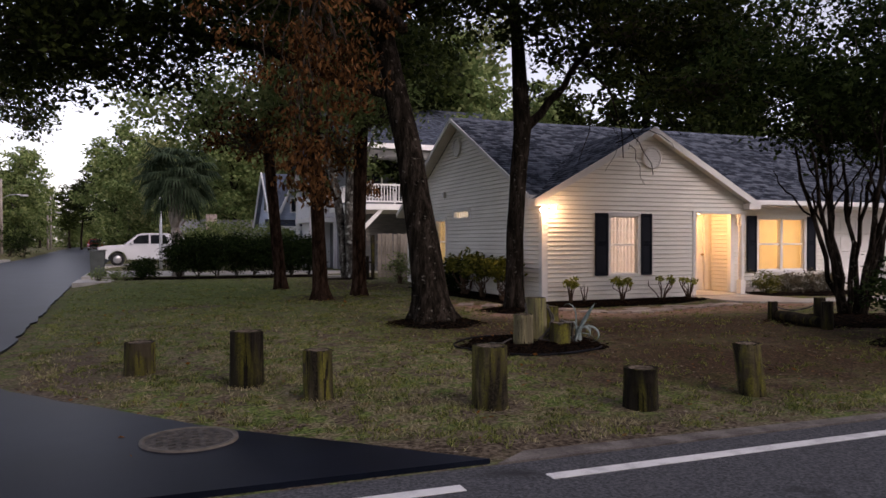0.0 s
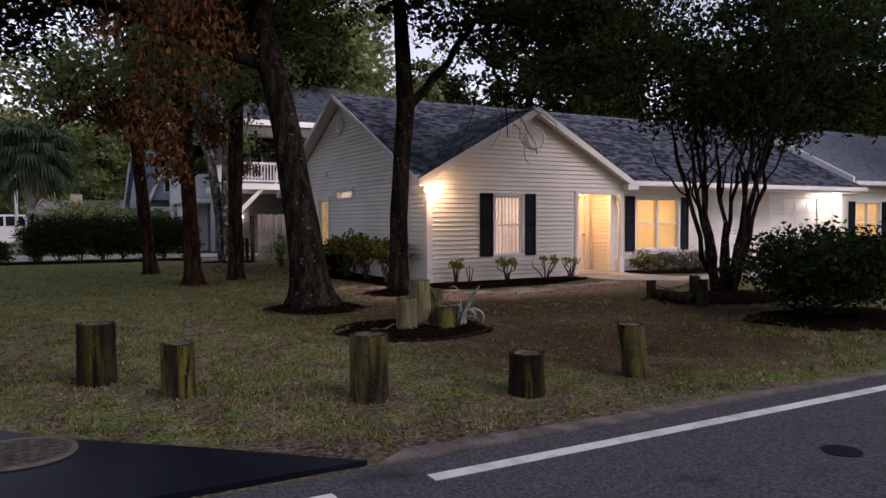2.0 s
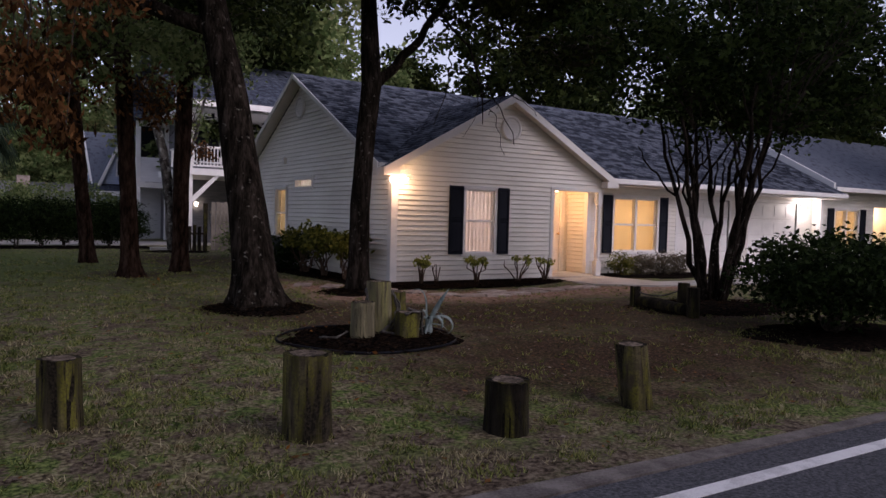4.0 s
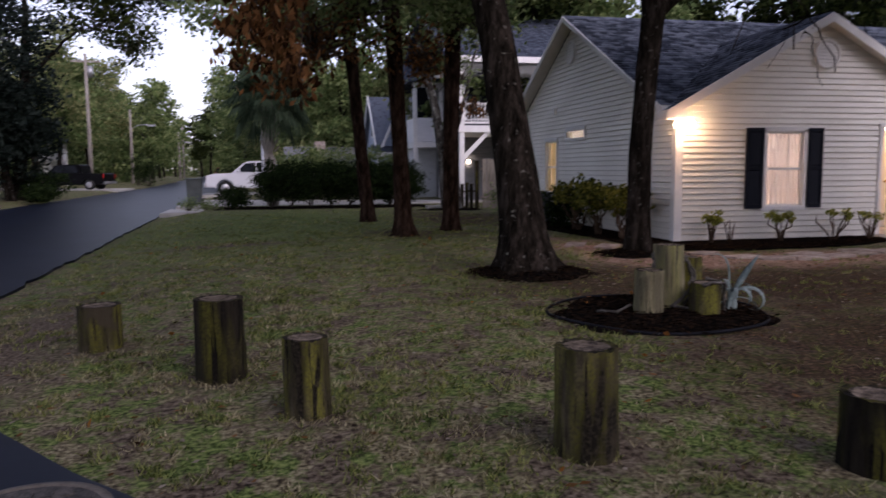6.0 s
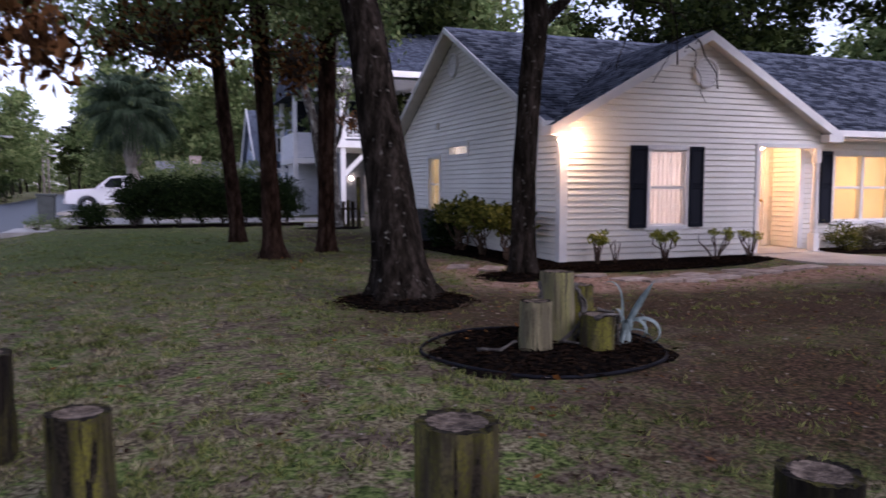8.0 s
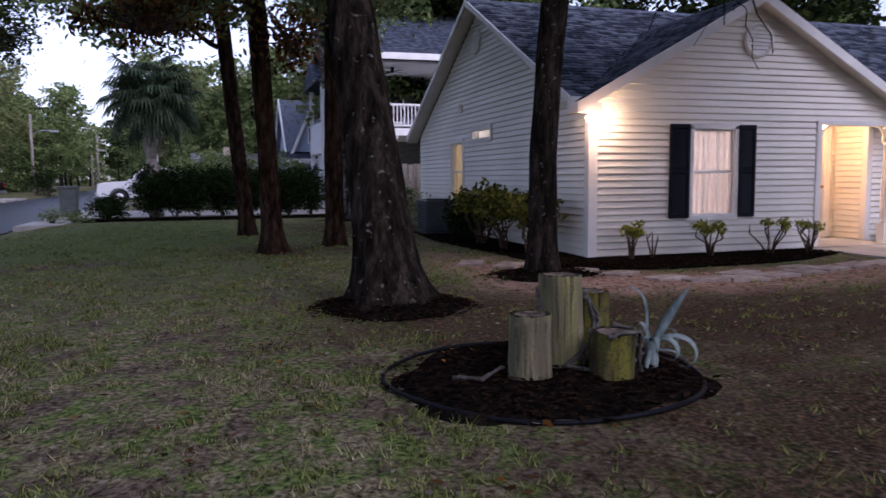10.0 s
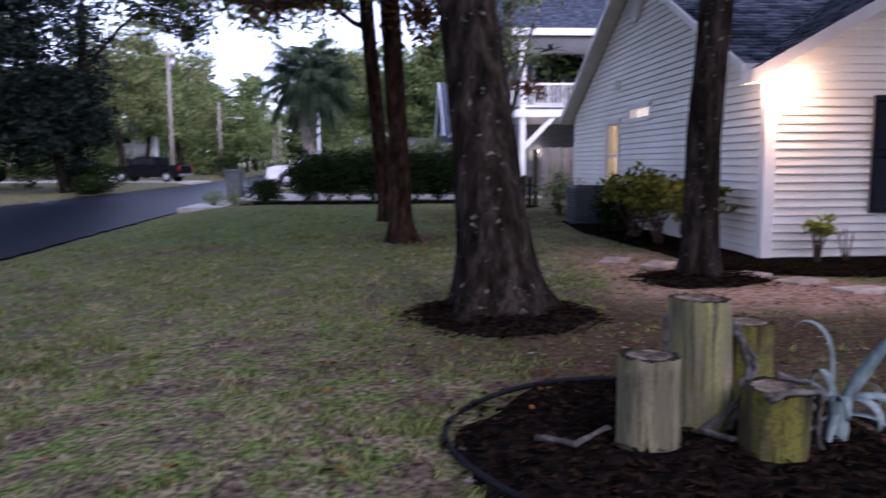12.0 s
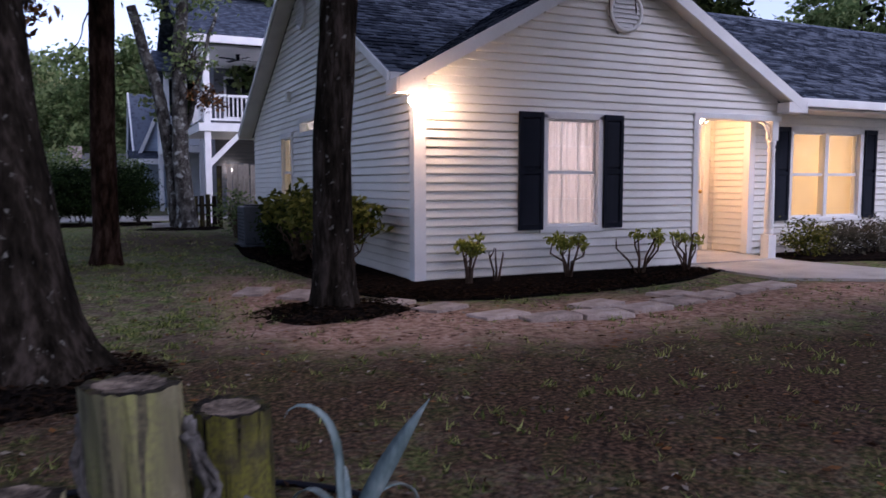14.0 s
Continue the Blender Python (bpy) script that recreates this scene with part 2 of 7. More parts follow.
LEAF_YELLOW = leafy("yellow_green_leaves", [(0.060, 0.088, 0.032), (0.145, 0.185, 0.072), (0.28, 0.285, 0.125)])
LEAF_BROWN = leafy("dead_brown_leaves", [(0.008, 0.0035, 0.0013), (0.042, 0.018, 0.0065), (0.22, 0.105, 0.038)])
LEAF_DARK = leafy("dark_evergreen_leaves", [(0.002, 0.004, 0.003), (0.007, 0.012, 0.009), (0.030, 0.042, 0.035)])
LEAF_HEDGE = leafy("hedge_leaves", [(0.003, 0.007, 0.002), (0.010, 0.020, 0.006), (0.034, 0.056, 0.016)])
LEAF_SHRUB = leafy("shrub_leaves", [(0.06, 0.085, 0.016), (0.20, 0.23, 0.040), (0.44, 0.43, 0.09)])
TWIG = surface("bare_twig", [(0.03, 0.024, 0.02), (0.09, 0.075, 0.06)], 8, 0.95, 0.3, 40, spec=0.15)
STEM = surface("shrub_stem", [(0.060, 0.038, 0.026), (0.14, 0.092, 0.062)], 9, 0.9, 0.3, 40, spec=0.12)


def ground_shader():
    """Thin lawn on sandy soil: worn bare near the trees, reddish straw by the house path."""
    m, n, l, b = shader("lawn_and_soil", 0.95)
    b.inputs["Specular IOR Level"].default_value = 0.1
    tc = n.new("ShaderNodeTexCoord")

    def tex(scale, detail=5, rough=0.6):
        t = n.new("ShaderNodeTexNoise")
        t.inputs["Scale"].default_value, t.inputs["Detail"].default_value, t.inputs["Roughness"].default_value = scale, detail, rough
        l.new(tc.outputs["Object"], t.inputs["Vector"])
        return t.outputs["Fac"]

    def blend(fac, a, c):
        x = n.new("ShaderNodeMix")
        x.data_type = "RGBA"
        l.new(fac, x.inputs["Factor"])
        l.new(a, x.inputs["A"])
        l.new(c, x.inputs["B"])
        return x.outputs["Result"]

    def shades(scale, stops):
        r = ramp(n, stops)
        l.new(tex(scale), r.inputs[0])
        return r.outputs[0]

    def math_(op, a, v):
        x = n.new("ShaderNodeMath")
        x.operation = op
        l.new(a, x.inputs[0])
        if isinstance(v, (int, float)):
            x.inputs[1].default_value = v
        else:
            l.new(v, x.inputs[1])
        return x.outputs[0]

    def near(x, y, rx, ry):
        """1 at the place, 0 beyond the radii, with a ragged edge."""
        mp = n.new("ShaderNodeMapping")
        mp.vector_type = "TEXTURE"
        mp.inputs["Location"].default_value = (x, y, 0.2)
        mp.inputs["Scale"].default_value = (rx, ry, 50)
        l.new(tc.outputs["Object"], mp.inputs["Vector"])
        le = n.new("ShaderNodeVectorMath")
        le.operation = "LENGTH"
        l.new(mp.outputs[0], le.inputs[0])
        rag = math_("MULTIPLY", tex(1.7), 1.1)
        d = math_("ADD", le.outputs["Value"], rag)
        r = ramp(n, [(0.55, (1, 1, 1)), (1.0, (0, 0, 0))])
        l.new(math_("MULTIPLY", d, 0.62), r.inputs[0])
        return r.outputs[0]

    green = shades(30, [(0.36, (0.012, 0.018, 0.005)), (0.48, (0.068, 0.105, 0.023)), (0.63, (0.20, 0.245, 0.075))])
    straw = shades(32, [(0.36, (0.028, 0.021, 0.012)), (0.48, (0.135, 0.112, 0.062)), (0.64, (0.32, 0.285, 0.175))])
    sand = shades(26, [(0.36, (0.018, 0.012, 0.008)), (0.48, (0.088, 0.065, 0.045)), (0.66, (0.21, 0.172, 0.125))])
    # dark brown soil, with some of the canopy's shade put into the colour
    shaded_loam = shades(34, [(0.38, (0.003, 0.0016, 0.0008)), (0.5, (0.036, 0.019, 0.010)), (0.64, (0.125, 0.072, 0.041))])
    red = shades(16, [(0.32, (0.10, 0.052, 0.034)), (0.5, (0.335, 0.200, 0.140)), (0.68, (0.46, 0.33, 0.26))])
    patch = ramp(n, [(0.46, (0, 0, 0)), (0.54, (1, 1, 1))])
    l.new(tex(5.0, 6, 0.70), patch.inputs[0])
    grass = blend(patch.outputs[0], green, straw)
    worn = ramp(n, [(0.51, (0, 0, 0)), (0.57, (1, 1, 1))])
    l.new(tex(3.0, 6, 0.70), worn.inputs[0])
    soil = blend(worn.outputs[0], grass, sand)
    soil = blend(math_("MULTIPLY", near(-7.0, 6.5, 5.0, 9.0), 0.85), soil, green)
    for x, y, rx, ry in ((-5.3, -9.6, 3.0, 0.6), (-9.0, -5.4, 0.7, 3.4), (-7.7, 1.9, 1.6, 0.5), (-5.25, -8.59, 0.42, 0.38), (-6.60, -7.64, 0.42, 0.38), (-7.16, -6.76, 0.45, 0.38), (-8.2, -5.6, 0.42, 0.36)):
        soil = blend(near(x, y, rx, ry), soil, sand)
    for x, y, rx, ry in ((-2.9, -3.9, 2.5, 2.2), (1.0, -5.6, 4.6, 2.6), (-0.5, -4.4, 3.0, 1.8), (-0.2, -8.0, 3.4, 1.7), (-2.4, -7.4, 2.3, 2.0), (-4.2, 3.2, 1.5, 1.2), (-2.2, 8, 2, 4)):
        soil = blend(math_("MULTIPLY", near(x, y, rx, ry), 0.80), soil, shaded_loam)
    for x, y, rx, ry in ((1.2, -2.6, 3.8, 1.05), (-1.7, -0.6, 0.9, 2.6), (-1.0, -2.1, 1.6, 0.9), (4.2, -2.4, 2.2, 0.7)):
        soil = blend(near(x, y, rx, ry), soil, red)
    l.new(soil, b.inputs["Base Color"])
    bp = n.new("ShaderNodeBump")
    bp.inputs["Strength"].default_value, bp.inputs["Distance"].default_value = 0.5, 0.015
    l.new(tex(60, 6, 0.7), bp.inputs["Height"])
    l.new(bp.outputs[0], b.inputs["Normal"])
    return m


LAWN = ground_shader()


# ---- mesh helpers ----
def mesh_of(name, verts, faces, material, smooth=False):
    me = bpy.data.meshes.new(name)
    me.from_pydata([tuple(v) for v in verts], [], [tuple(f) for f in faces])
    me.materials.append(material)
    if smooth:
        me.polygons.foreach_set("use_smooth", [True] * len(me.polygons))
    me.update()
    return me


def put(name, me, parent=None, place=None, label=""):
    ob = new(name, me)
    if parent is not None:
        ob.parent = parent
    if place is not None:
        ob.matrix_basis = place
    if label:
        ob["label"] = label
    return ob


def part(name, bm, material, parent=None, label="", smooth=False, place=None):
    me = bpy.data.meshes.new(name)
    bm.normal_update()
    bm.to_mesh(me)
    bm.free()
    me.materials.append(material)
    if smooth:
        me.polygons.foreach_set("use_smooth", [True] * len(me.polygons))
    return put(name, me, parent, place, label)


def thing(name, place, label, category, group="", kind="", turn=0.0):
    ob = new(name)
    ob.matrix_basis = pose(*place, 0, 0, turn)
    ob.empty_display_size = 0.1
    return tagged(ob, label, category, group, kind)


def box(x0, x1, y0, y1, z0, z1, bevel=0.0, bm=None):
    own = bmesh.new()
    bmesh.ops.create_cube(own, size=1.0, matrix=Matrix.Translation(((x0 + x1) / 2, (y0 + y1) / 2, (z0 + z1) / 2)) @ Matrix.Diagonal((x1 - x0, y1 - y0, z1 - z0, 1)))
    if bevel:
        bmesh.ops.bevel(own, geom=own.edges[:], offset=bevel, segments=2, affect="EDGES", profile=0.6)
    if bm is None:
        return own
    me = bpy.data.meshes.new("scratch")
    own.to_mesh(me)
    own.free()
    bm.from_mesh(me)
    bpy.data.meshes.remove(me)
    return bm


def prism(outline, axis, a, b):
    """An outline in a plane, drawn out along an axis from a to b. x: (y, z) points; y: (x, z); z: (x, y)."""
    bm = bmesh.new()
    at = {"x": lambda p, d: (d, p[0], p[1]), "y": lambda p, d: (p[0], d, p[1]), "z": lambda p, d: (p[0], p[1], d)}[axis]
    lo, hi = [bm.verts.new(at(p, a)) for p in outline], [bm.verts.new(at(p, b)) for p in outline]
    k = len(outline)
    bm.faces.new(lo)
    bm.faces.new(hi[::-1])
    for i in range(k):
        bm.faces.new((lo[i], hi[i], hi[(i + 1) % k], lo[(i + 1) % k]))
    bmesh.ops.recalc_face_normals(bm, faces=bm.faces[:])
    return bm


def tube(path, radii, sides=10, cap=True, lumpy=0.0, rng=None):
    """Rings round a path, as lists of corners and faces."""
    path = [Vector(p) for p in path]
    verts, faces = [], []
    for i, p in enumerate(path):
        way = (path[min(i + 1, len(path) - 1)] - path[max(i - 1, 0)]).normalized()
        side = way.cross(Vector((0.0, 1.0, 0.02)) if abs(way.y) < 0.9 else Vector((1.0, 0.0, 0.0))).normalized()
        other = way.cross(side)
        for k in range(sides):
            a = 2 * math.pi * k / sides
            r = radii[i] * (1 + (lumpy * (rng.random() - 0.5) if rng else 0))
            verts.append(p + side * (r * math.cos(a)) + other * (r * math.sin(a)))
    for i in range(len(path) - 1):
        for k in range(sides):
            a, b = i * sides + k, i * sides + (k + 1) % sides
            faces.append((a, b, b + sides, a + sides))
    if cap:
        faces.append(tuple(range(sides - 1, -1, -1)))
        faces.append(tuple(range(len(verts) - sides, len(verts))))
    return verts, faces


def joined(pieces):
    verts, faces = [], []
    for v, f in pieces:
        k = len(verts)
        verts += v
        faces += [tuple(i + k for i in q) for q in f]
    return verts, faces


def cyl(x, y, z0, z1, r0, r1=None, sides=16):
    return tube([(x, y, z0), (x, y, z1)], [r0, r0 if r1 is None else r1], sides)


def leaf_mesh(name, centres, size, material, rng, narrow=0.5, droop=0.0, spread=None, bend=0.25):
    """Many leaves as small folded four-cornered blades."""
    c = np.asarray(centres, float)
    k = len(c)
    d = rng.normal(size=(k, 3))
    d[:, 2] = d[:, 2] * 0.7 - droop
    d /= np.linalg.norm(d, axis=1)[:, None]
    e = np.cross(d, rng.normal(size=(k, 3)))
    e /= np.linalg.norm(e, axis=1)[:, None] + 1e-9
    nrm = np.cross(d, e)
    s = size * rng.uniform(0.6, 1.35, k)[:, None]
    tips = np.stack([c - d * s * 0.5, c + e * s * narrow * 0.5 + nrm * s * bend * 0.3, c + d * s * 0.5, c - e * s * narrow * 0.5 + nrm * s * bend * 0.3], 1)
    me = bpy.data.meshes.new(name)
    me.vertices.add(4 * k)
    me.vertices.foreach_set("co", tips.reshape(-1))
    me.loops.add(4 * k)
    me.loops.foreach_set("vertex_index", np.arange(4 * k, dtype=np.int32))
    me.polygons.add(k)
    me.polygons.foreach_set("loop_start", np.arange(0, 4 * k, 4, dtype=np.int32))
    me.update(calc_edges=True)
    me.materials.append(material)
    return me


def clumps(rng, centre, radii, count, per, clump):
    """Leaf places: clumps scattered through an egg-shaped crown, denser towards its skin."""
    v = rng.normal(size=(count, 3))
    v /= np.linalg.norm(v, axis=1)[:, None]
    v *= (rng.random(count) ** 0.45)[:, None]
    mid = np.asarray(centre) + v * np.asarray(radii)
    out = mid[:, None, :] + rng.normal(size=(count, per, 3)) * clump * np.array([1, 1, 0.6])
    return out.reshape(-1, 3), mid


# ---- ground and roads ----
EDGE_Y = (-10.05, -8.06, -6.0, -5.0, -3.5, 13.0, 60.0, 300.0)
EDGE_X = (-5.85, -7.94, -9.5, -9.75, -9.95, -10.6, -11.4, -26.0)


def edge_x(y):
    return np.interp(y, EDGE_Y, EDGE_X)


def left_x(y):
    return np.interp(y, (-16, -10, -4, 10, 60, 300), (-40, -24, -17.6, -17.3, -18.4, -36))


def ground_z(x, y):
    x, y = np.asarray(x, float), np.asarray(y, float)
    right = np.minimum((x - edge_x(y)) * 0.85, y + 10.08)
    left = np.minimum((left_x(y) - x) * 0.85, y + 10.3)
    d = np.maximum(np.maximum(right, left), -17.2 - y)
    s = np.clip(d / np.interp(y, (-4.0, 8.0), (3.7, 1.2)), 0, 1)
    return 0.06 + 0.13 * s * s * (3 - 2 * s) + 0.03 * np.clip((y + 8) / 5, 0, 1) * s


def grid_lines(fine0, fine1, step, far):
    core = np.arange(fine0, fine1 + step / 2, step)
    out = np.geomspace(step, far, 26)
    return np.concatenate([fine0 - out[::-1], core, fine1 + out])


gx, gy = grid_lines(-19.0, 9.0, 0.2, 900), grid_lines(-13.0, 16.0, 0.2, 900)
mx, my = np.meshgrid(gx, gy)
mz = ground_z(mx, my)
bumpy = np.array([noise.noise((a * 0.8, b * 0.8, 0)) * 0.018 + noise.noise((a * 3.1, b * 3.1, 4)) * 0.010 for a, b in zip(mx.ravel(), my.ravel())]).reshape(mx.shape)
mz = mz + bumpy * np.clip((mz - 0.09) / 0.08, 0, 1)
nx, ny = len(gx), len(gy)
idx = np.arange(nx * ny).reshape(ny, nx)
quads = np.stack([idx[:-1, :-1], idx[:-1, 1:], idx[1:, 1:], idx[1:, :-1]], -1).reshape(-1, 4)
me = mesh_of("ground", np.stack([mx, my, mz], -1).reshape(-1, 3), quads.tolist(), LAWN, True)
tagged(put("ground", me), "thin patchy lawn over sandy soil with leaf litter", "ground", kind="structure")


def yard_z(x, y):
    return float(ground_z(x, y))


def slab(name, outline, z0, z1, material, label, category="road"):
    ob = part(name, prism(outline, "z", z0, z1), material)
    return tagged(ob, label, category, kind="structure")


slab("road_main", [(-300, -17.2), (300, -17.2), (300, -10.12), (-300, -10.12)], -0.1, 0.080, OLD_ASPHALT, "worn grey asphalt road with a painted edge line")
rim = random.Random(4)
ys = [-10.02 + 0.35 * i for i in range(80)] + [20 + 6 * i for i in range(45)]
right_rim = [(float(edge_x(y)) + rim.uniform(-0.05, 0.05) * (1 if y < 20 else 0.3), y) for y in ys]
left_rim = [(float(left_x(y)), y) for y in ys]
side_road = bmesh.new()
cols = [[side_road.verts.new((lx + (rx - lx) * f, y, 0.096 + 0.02 * math.sin(math.pi * f))) for f in (0, 0.08, 0.25, 0.5, 0.75, 0.92, 1)] for (lx, y), (rx, _) in zip(left_rim, right_rim)]
for a, b in zip(cols, cols[1:]):
    for i in range(6):
        side_road.faces.new((a[i], a[i + 1], b[i + 1], b[i]))
rims = [[c[k] for c in cols] for k in (0, 6)] + [cols[0], cols[-1]]
for line in rims:
    low = [side_road.verts.new((v.co.x, v.co.y, -0.05)) for v in line]
    for i in range(len(line) - 1):
        side_road.faces.new((line[i], line[i + 1], low[i + 1], low[i]))
bmesh.ops.recalc_face_normals(side_road, faces=side_road.faces[:])
tagged(part("road_side_street", side_road, NEW_ASPHALT, smooth=False), "fresh black asphalt side street with a ragged edge", "road", kind="structure")
for x0, x1 in ((-5.70, 120.0), (-7.0, -6.30), (-9.6, -8.4), (-12, -10.9), (-80, -22)):
    tagged(part("road_line", box(x0, x1, -10.53, -10.42, 0.070, 0.0845), LINE), "white painted road edge line, slightly worn", "road marking", kind="structure")
slab("gravel_shoulder", [(-5.9, -10.13), (-5.2, -10.13), (8, -10.20), (60, -10.2), (60, -10.05), (8, -10.05), (-2, -10.02), (-5.6, -9.92)], 0.0, 0.094, surface("sandy_shoulder", [(0.07, 0.06, 0.055), (0.13, 0.115, 0.105), (0.2, 0.18, 0.165)], 6, 0.95, 0.8, 60), "pale sandy strip along the road edge", "shoulder")
slab("driveway_slab", [(-10.55, 12.9), (-7.9, 13.5), (-7.6, 15.1), (-10.6, 15.6)], 0.05, 0.212, CONCRETE, "pale concrete pad by the street", "driveway")
slab("neighbour_walk", [(-10.6, 17.1), (1.5, 16.6), (1.5, 19.2), (-10.7, 23.5)], 0.05, 0.236, CONCRETE, "pale concrete driveway beyond the hedge", "driveway")
slab("left_driveway", [(-17.5, 7.0), (-17.5, 10.4), (-30, 13.2), (-30, 9.4)], 0.05, 0.225, CONCRETE, "pale concrete driveway across the street", "driveway")
slab("truck_driveway", [(-18.2, 45), (-18.2, 51), (-34, 58), (-34, 48)], 0.05, 0.225, CONCRETE, "pale concrete driveway across the street", "driveway")
slab("white_truck_driveway", [(-11.2, 30.5), (-11.2, 34.8), (-1, 35.4), (-1, 30.9)], 0.05, 0.228, CONCRETE, "pale concrete driveway beneath the parked truck", "driveway")
slab("front_walk", [(3.9, -0.05), (5.75, -0.05), (6.0, -1.55), (9.5, -1.7), (14, -1.4), (14, -2.3), (9.5, -2.6), (5.2, -2.35), (3.95, -1.6)], 0.1, 0.252, CONCRETE, "pale concrete front walk", "walk")
slab("garage_apron", [(9.6, 1.3), (15.9, 1.3), (15.9, -10.2), (9.6, -10.2)], 0.05, 0.247, CONCRETE, "pale concrete garage driveway", "driveway")


# ---- the house ----
COURSE = 0.102


def wall_core(name, x0, x1, z0, z1, y0, y1, holes, label, place=None):
    """A wall facing -y with openings cut through it: (x0, x1, z0, z1) each."""
    bm = bmesh.new()
    at = x0
    for a, b, c, d in sorted(holes):
        if a > at:
            box(at, a, y0, y1, z0, z1, bm=bm)
        if c > z0:
            box(a, b, y0, y1, z0, c, bm=bm)
        if d < z1:
            box(a, b, y0, y1, d, z1, bm=bm)
        at = b
    if at < x1:
        box(at, x1, y0, y1, z0, z1, bm=bm)
    ob = part(name, bm, SIDING, place=place)
    return tagged(ob, label, "wall", kind="structure")


def siding(wall, x0, x1, z0, top, holes, y=0.0):
    """Lapped boards on a wall that faces -y, course by course. top(z): the span left at a height, or None."""
    shared = {}
    z = z0
    while True:
        span = top(z + COURSE * 0.8)
        if span is None:
            break
        a, b = max(x0, span[0]), min(x1, span[1])
        cuts = [(h[0], h[1]) for h in holes if h[2] < z + COURSE * 0.7 and h[3] > z + COURSE * 0.3]
        at = a
        for c, d in sorted(cuts) + [(b, b)]:
            if c - at > 0.02:
                key = (round(at, 3), round(c, 3))
                if key not in shared:
                    w = c - at
                    outline = [(0.0, 0.0), (-0.026, 0.0), (-0.032, 0.006), (-0.0325, 0.018), (-0.008, COURSE - 0.001), (0.0, COURSE - 0.001)]
                    bm = prism(outline, "x", 0, w)
                    me = bpy.data.meshes.new("siding_board")
                    bm.to_mesh(me)
                    bm.free()
                    me.materials.append(SIDING)
                    shared[key] = me
                put("siding_board", shared[key], wall, Matrix.Translation((at, y, z)))
            at = max(at, d)
        z += COURSE


W1, W2 = (1.68, 2.54, 0.79, 2.21), (6.68, 8.36, 0.77, 2.22)
PORCH = (4.10, 5.66, 0.0, 2.30)
PEAK_X, GABLE_TOP, GABLE_SLOPE, GABLE_Y = 2.82, 4.22, 0.553, -0.22
RIDGE_Y, RIDGE_Z, SLOPE, EAVE_Y = 4.75, 5.0, 0.511, 0.05


def gable_span(z):
    half = (GABLE_TOP - 0.10 - z) / GABLE_SLOPE
    return None if half < 0.05 else (max(0.0, PEAK_X - half), min(5.64, PEAK_X + half))


wall_front = wall_core("wall_front", 0.0, 5.64, 0.10, 2.52, 0.0, 0.14, [W1, PORCH], "off-white vinyl lap siding on the front gable wall")
siding(wall_front, 0.10, 5.64, 0.25, gable_span, [W1, PORCH])
tri = [(0.0, 2.52), (5.64, 2.52), (5.64, 2.56), (PEAK_X, GABLE_TOP - 0.11), (0.0, 2.56)]
tagged(part("wall_front_gable", prism(tri, "y", 0.0, 0.14), SIDING), "siding-clad gable over the front wall", "wall", kind="structure")

SIDE_LEN = 9.35
TURN_SIDE = pose(0, SIDE_LEN, 0, 0, 0, -90)
SIDE_WINDOWS = [(SIDE_LEN - 6.64, SIDE_LEN - 5.76, 0.88, 2.26), (SIDE_LEN - 5.20, SIDE_LEN - 4.03, 2.20, 2.46)]


def side_span(z):
    half = (RIDGE_Z - 0.12 - z) / SLOPE
    mid = SIDE_LEN - RIDGE_Y
    return None if half < 0.05 else (max(0.0, mid - half), min(SIDE_LEN, mid + half))


wall_side = wall_core("wall_side", 0.0, SIDE_LEN, 0.10, 2.5, 0.0, 0.14, SIDE_WINDOWS, "off-white vinyl lap siding on the side gable wall", TURN_SIDE)
siding(wall_side, 0.0, SIDE_LEN - 0.10, 0.25, side_span, SIDE_WINDOWS)
tri = [(0.0, 2.5), (SIDE_LEN, 2.5), (RIDGE_Y, RIDGE_Z - 0.13)]
tagged(part("wall_side_gable", prism(tri, "x", 0.0, 0.14), SIDING), "siding-clad gable over the side wall", "wall", kind="structure")

wall_living = wall_core("wall_living", 5.85, 9.13, 0.10, 2.56, 0.67, 0.81, [W2], "off-white vinyl lap siding on the living room wall")
siding(wall_living, 5.93, 9.05, 0.25, lambda z: (5.85, 9.13) if z < 2.5 else None, [W2], 0.67)
DOOR_HOLE = (4.72, 5.64, 0.27, 2.30)
wall_porch = wall_core("wall_porch_back", 4.1, 5.99, 0.10, 2.5, 1.40, 1.54, [DOOR_HOLE], "siding wall behind the recessed porch")
siding(wall_porch, 4.1, 5.85, 0.28, lambda z: (4.1, 5.85) if z < 2.4 else None, [(4.62, 5.74, 0.2, 2.4)], 1.40)
wall_return = wall_core("wall_porch_side", 0.0, 0.73, 0.10, 2.5, 0.0, 0.13, [], "siding wall at the side of the recessed porch", pose(5.85, 1.40, 0, 0, 0, -90))
siding(wall_return, 0.0, 0.64, 0.28, lambda z: (0.0, 0.64) if z < 2.4 else None, [], 0.0)
tagged(part("wall_porch_left", box(3.97, 4.10, 0.14, 1.40, 0.10, 2.5), SIDING), "siding wall at the side of the recessed porch", "wall", kind="structure")
tagged(part("ceiling_porch", box(4.1, 5.9, 0.14, 1.40, 2.36, 2.44), TRIM), "white porch ceiling", "ceiling", kind="structure")
tagged(part("porch_slab", box(4.02, 5.74, -0.10, 1.40, 0.08, 0.272, 0.01), CONCRETE), "pale concrete porch floor", "floor", kind="structure")
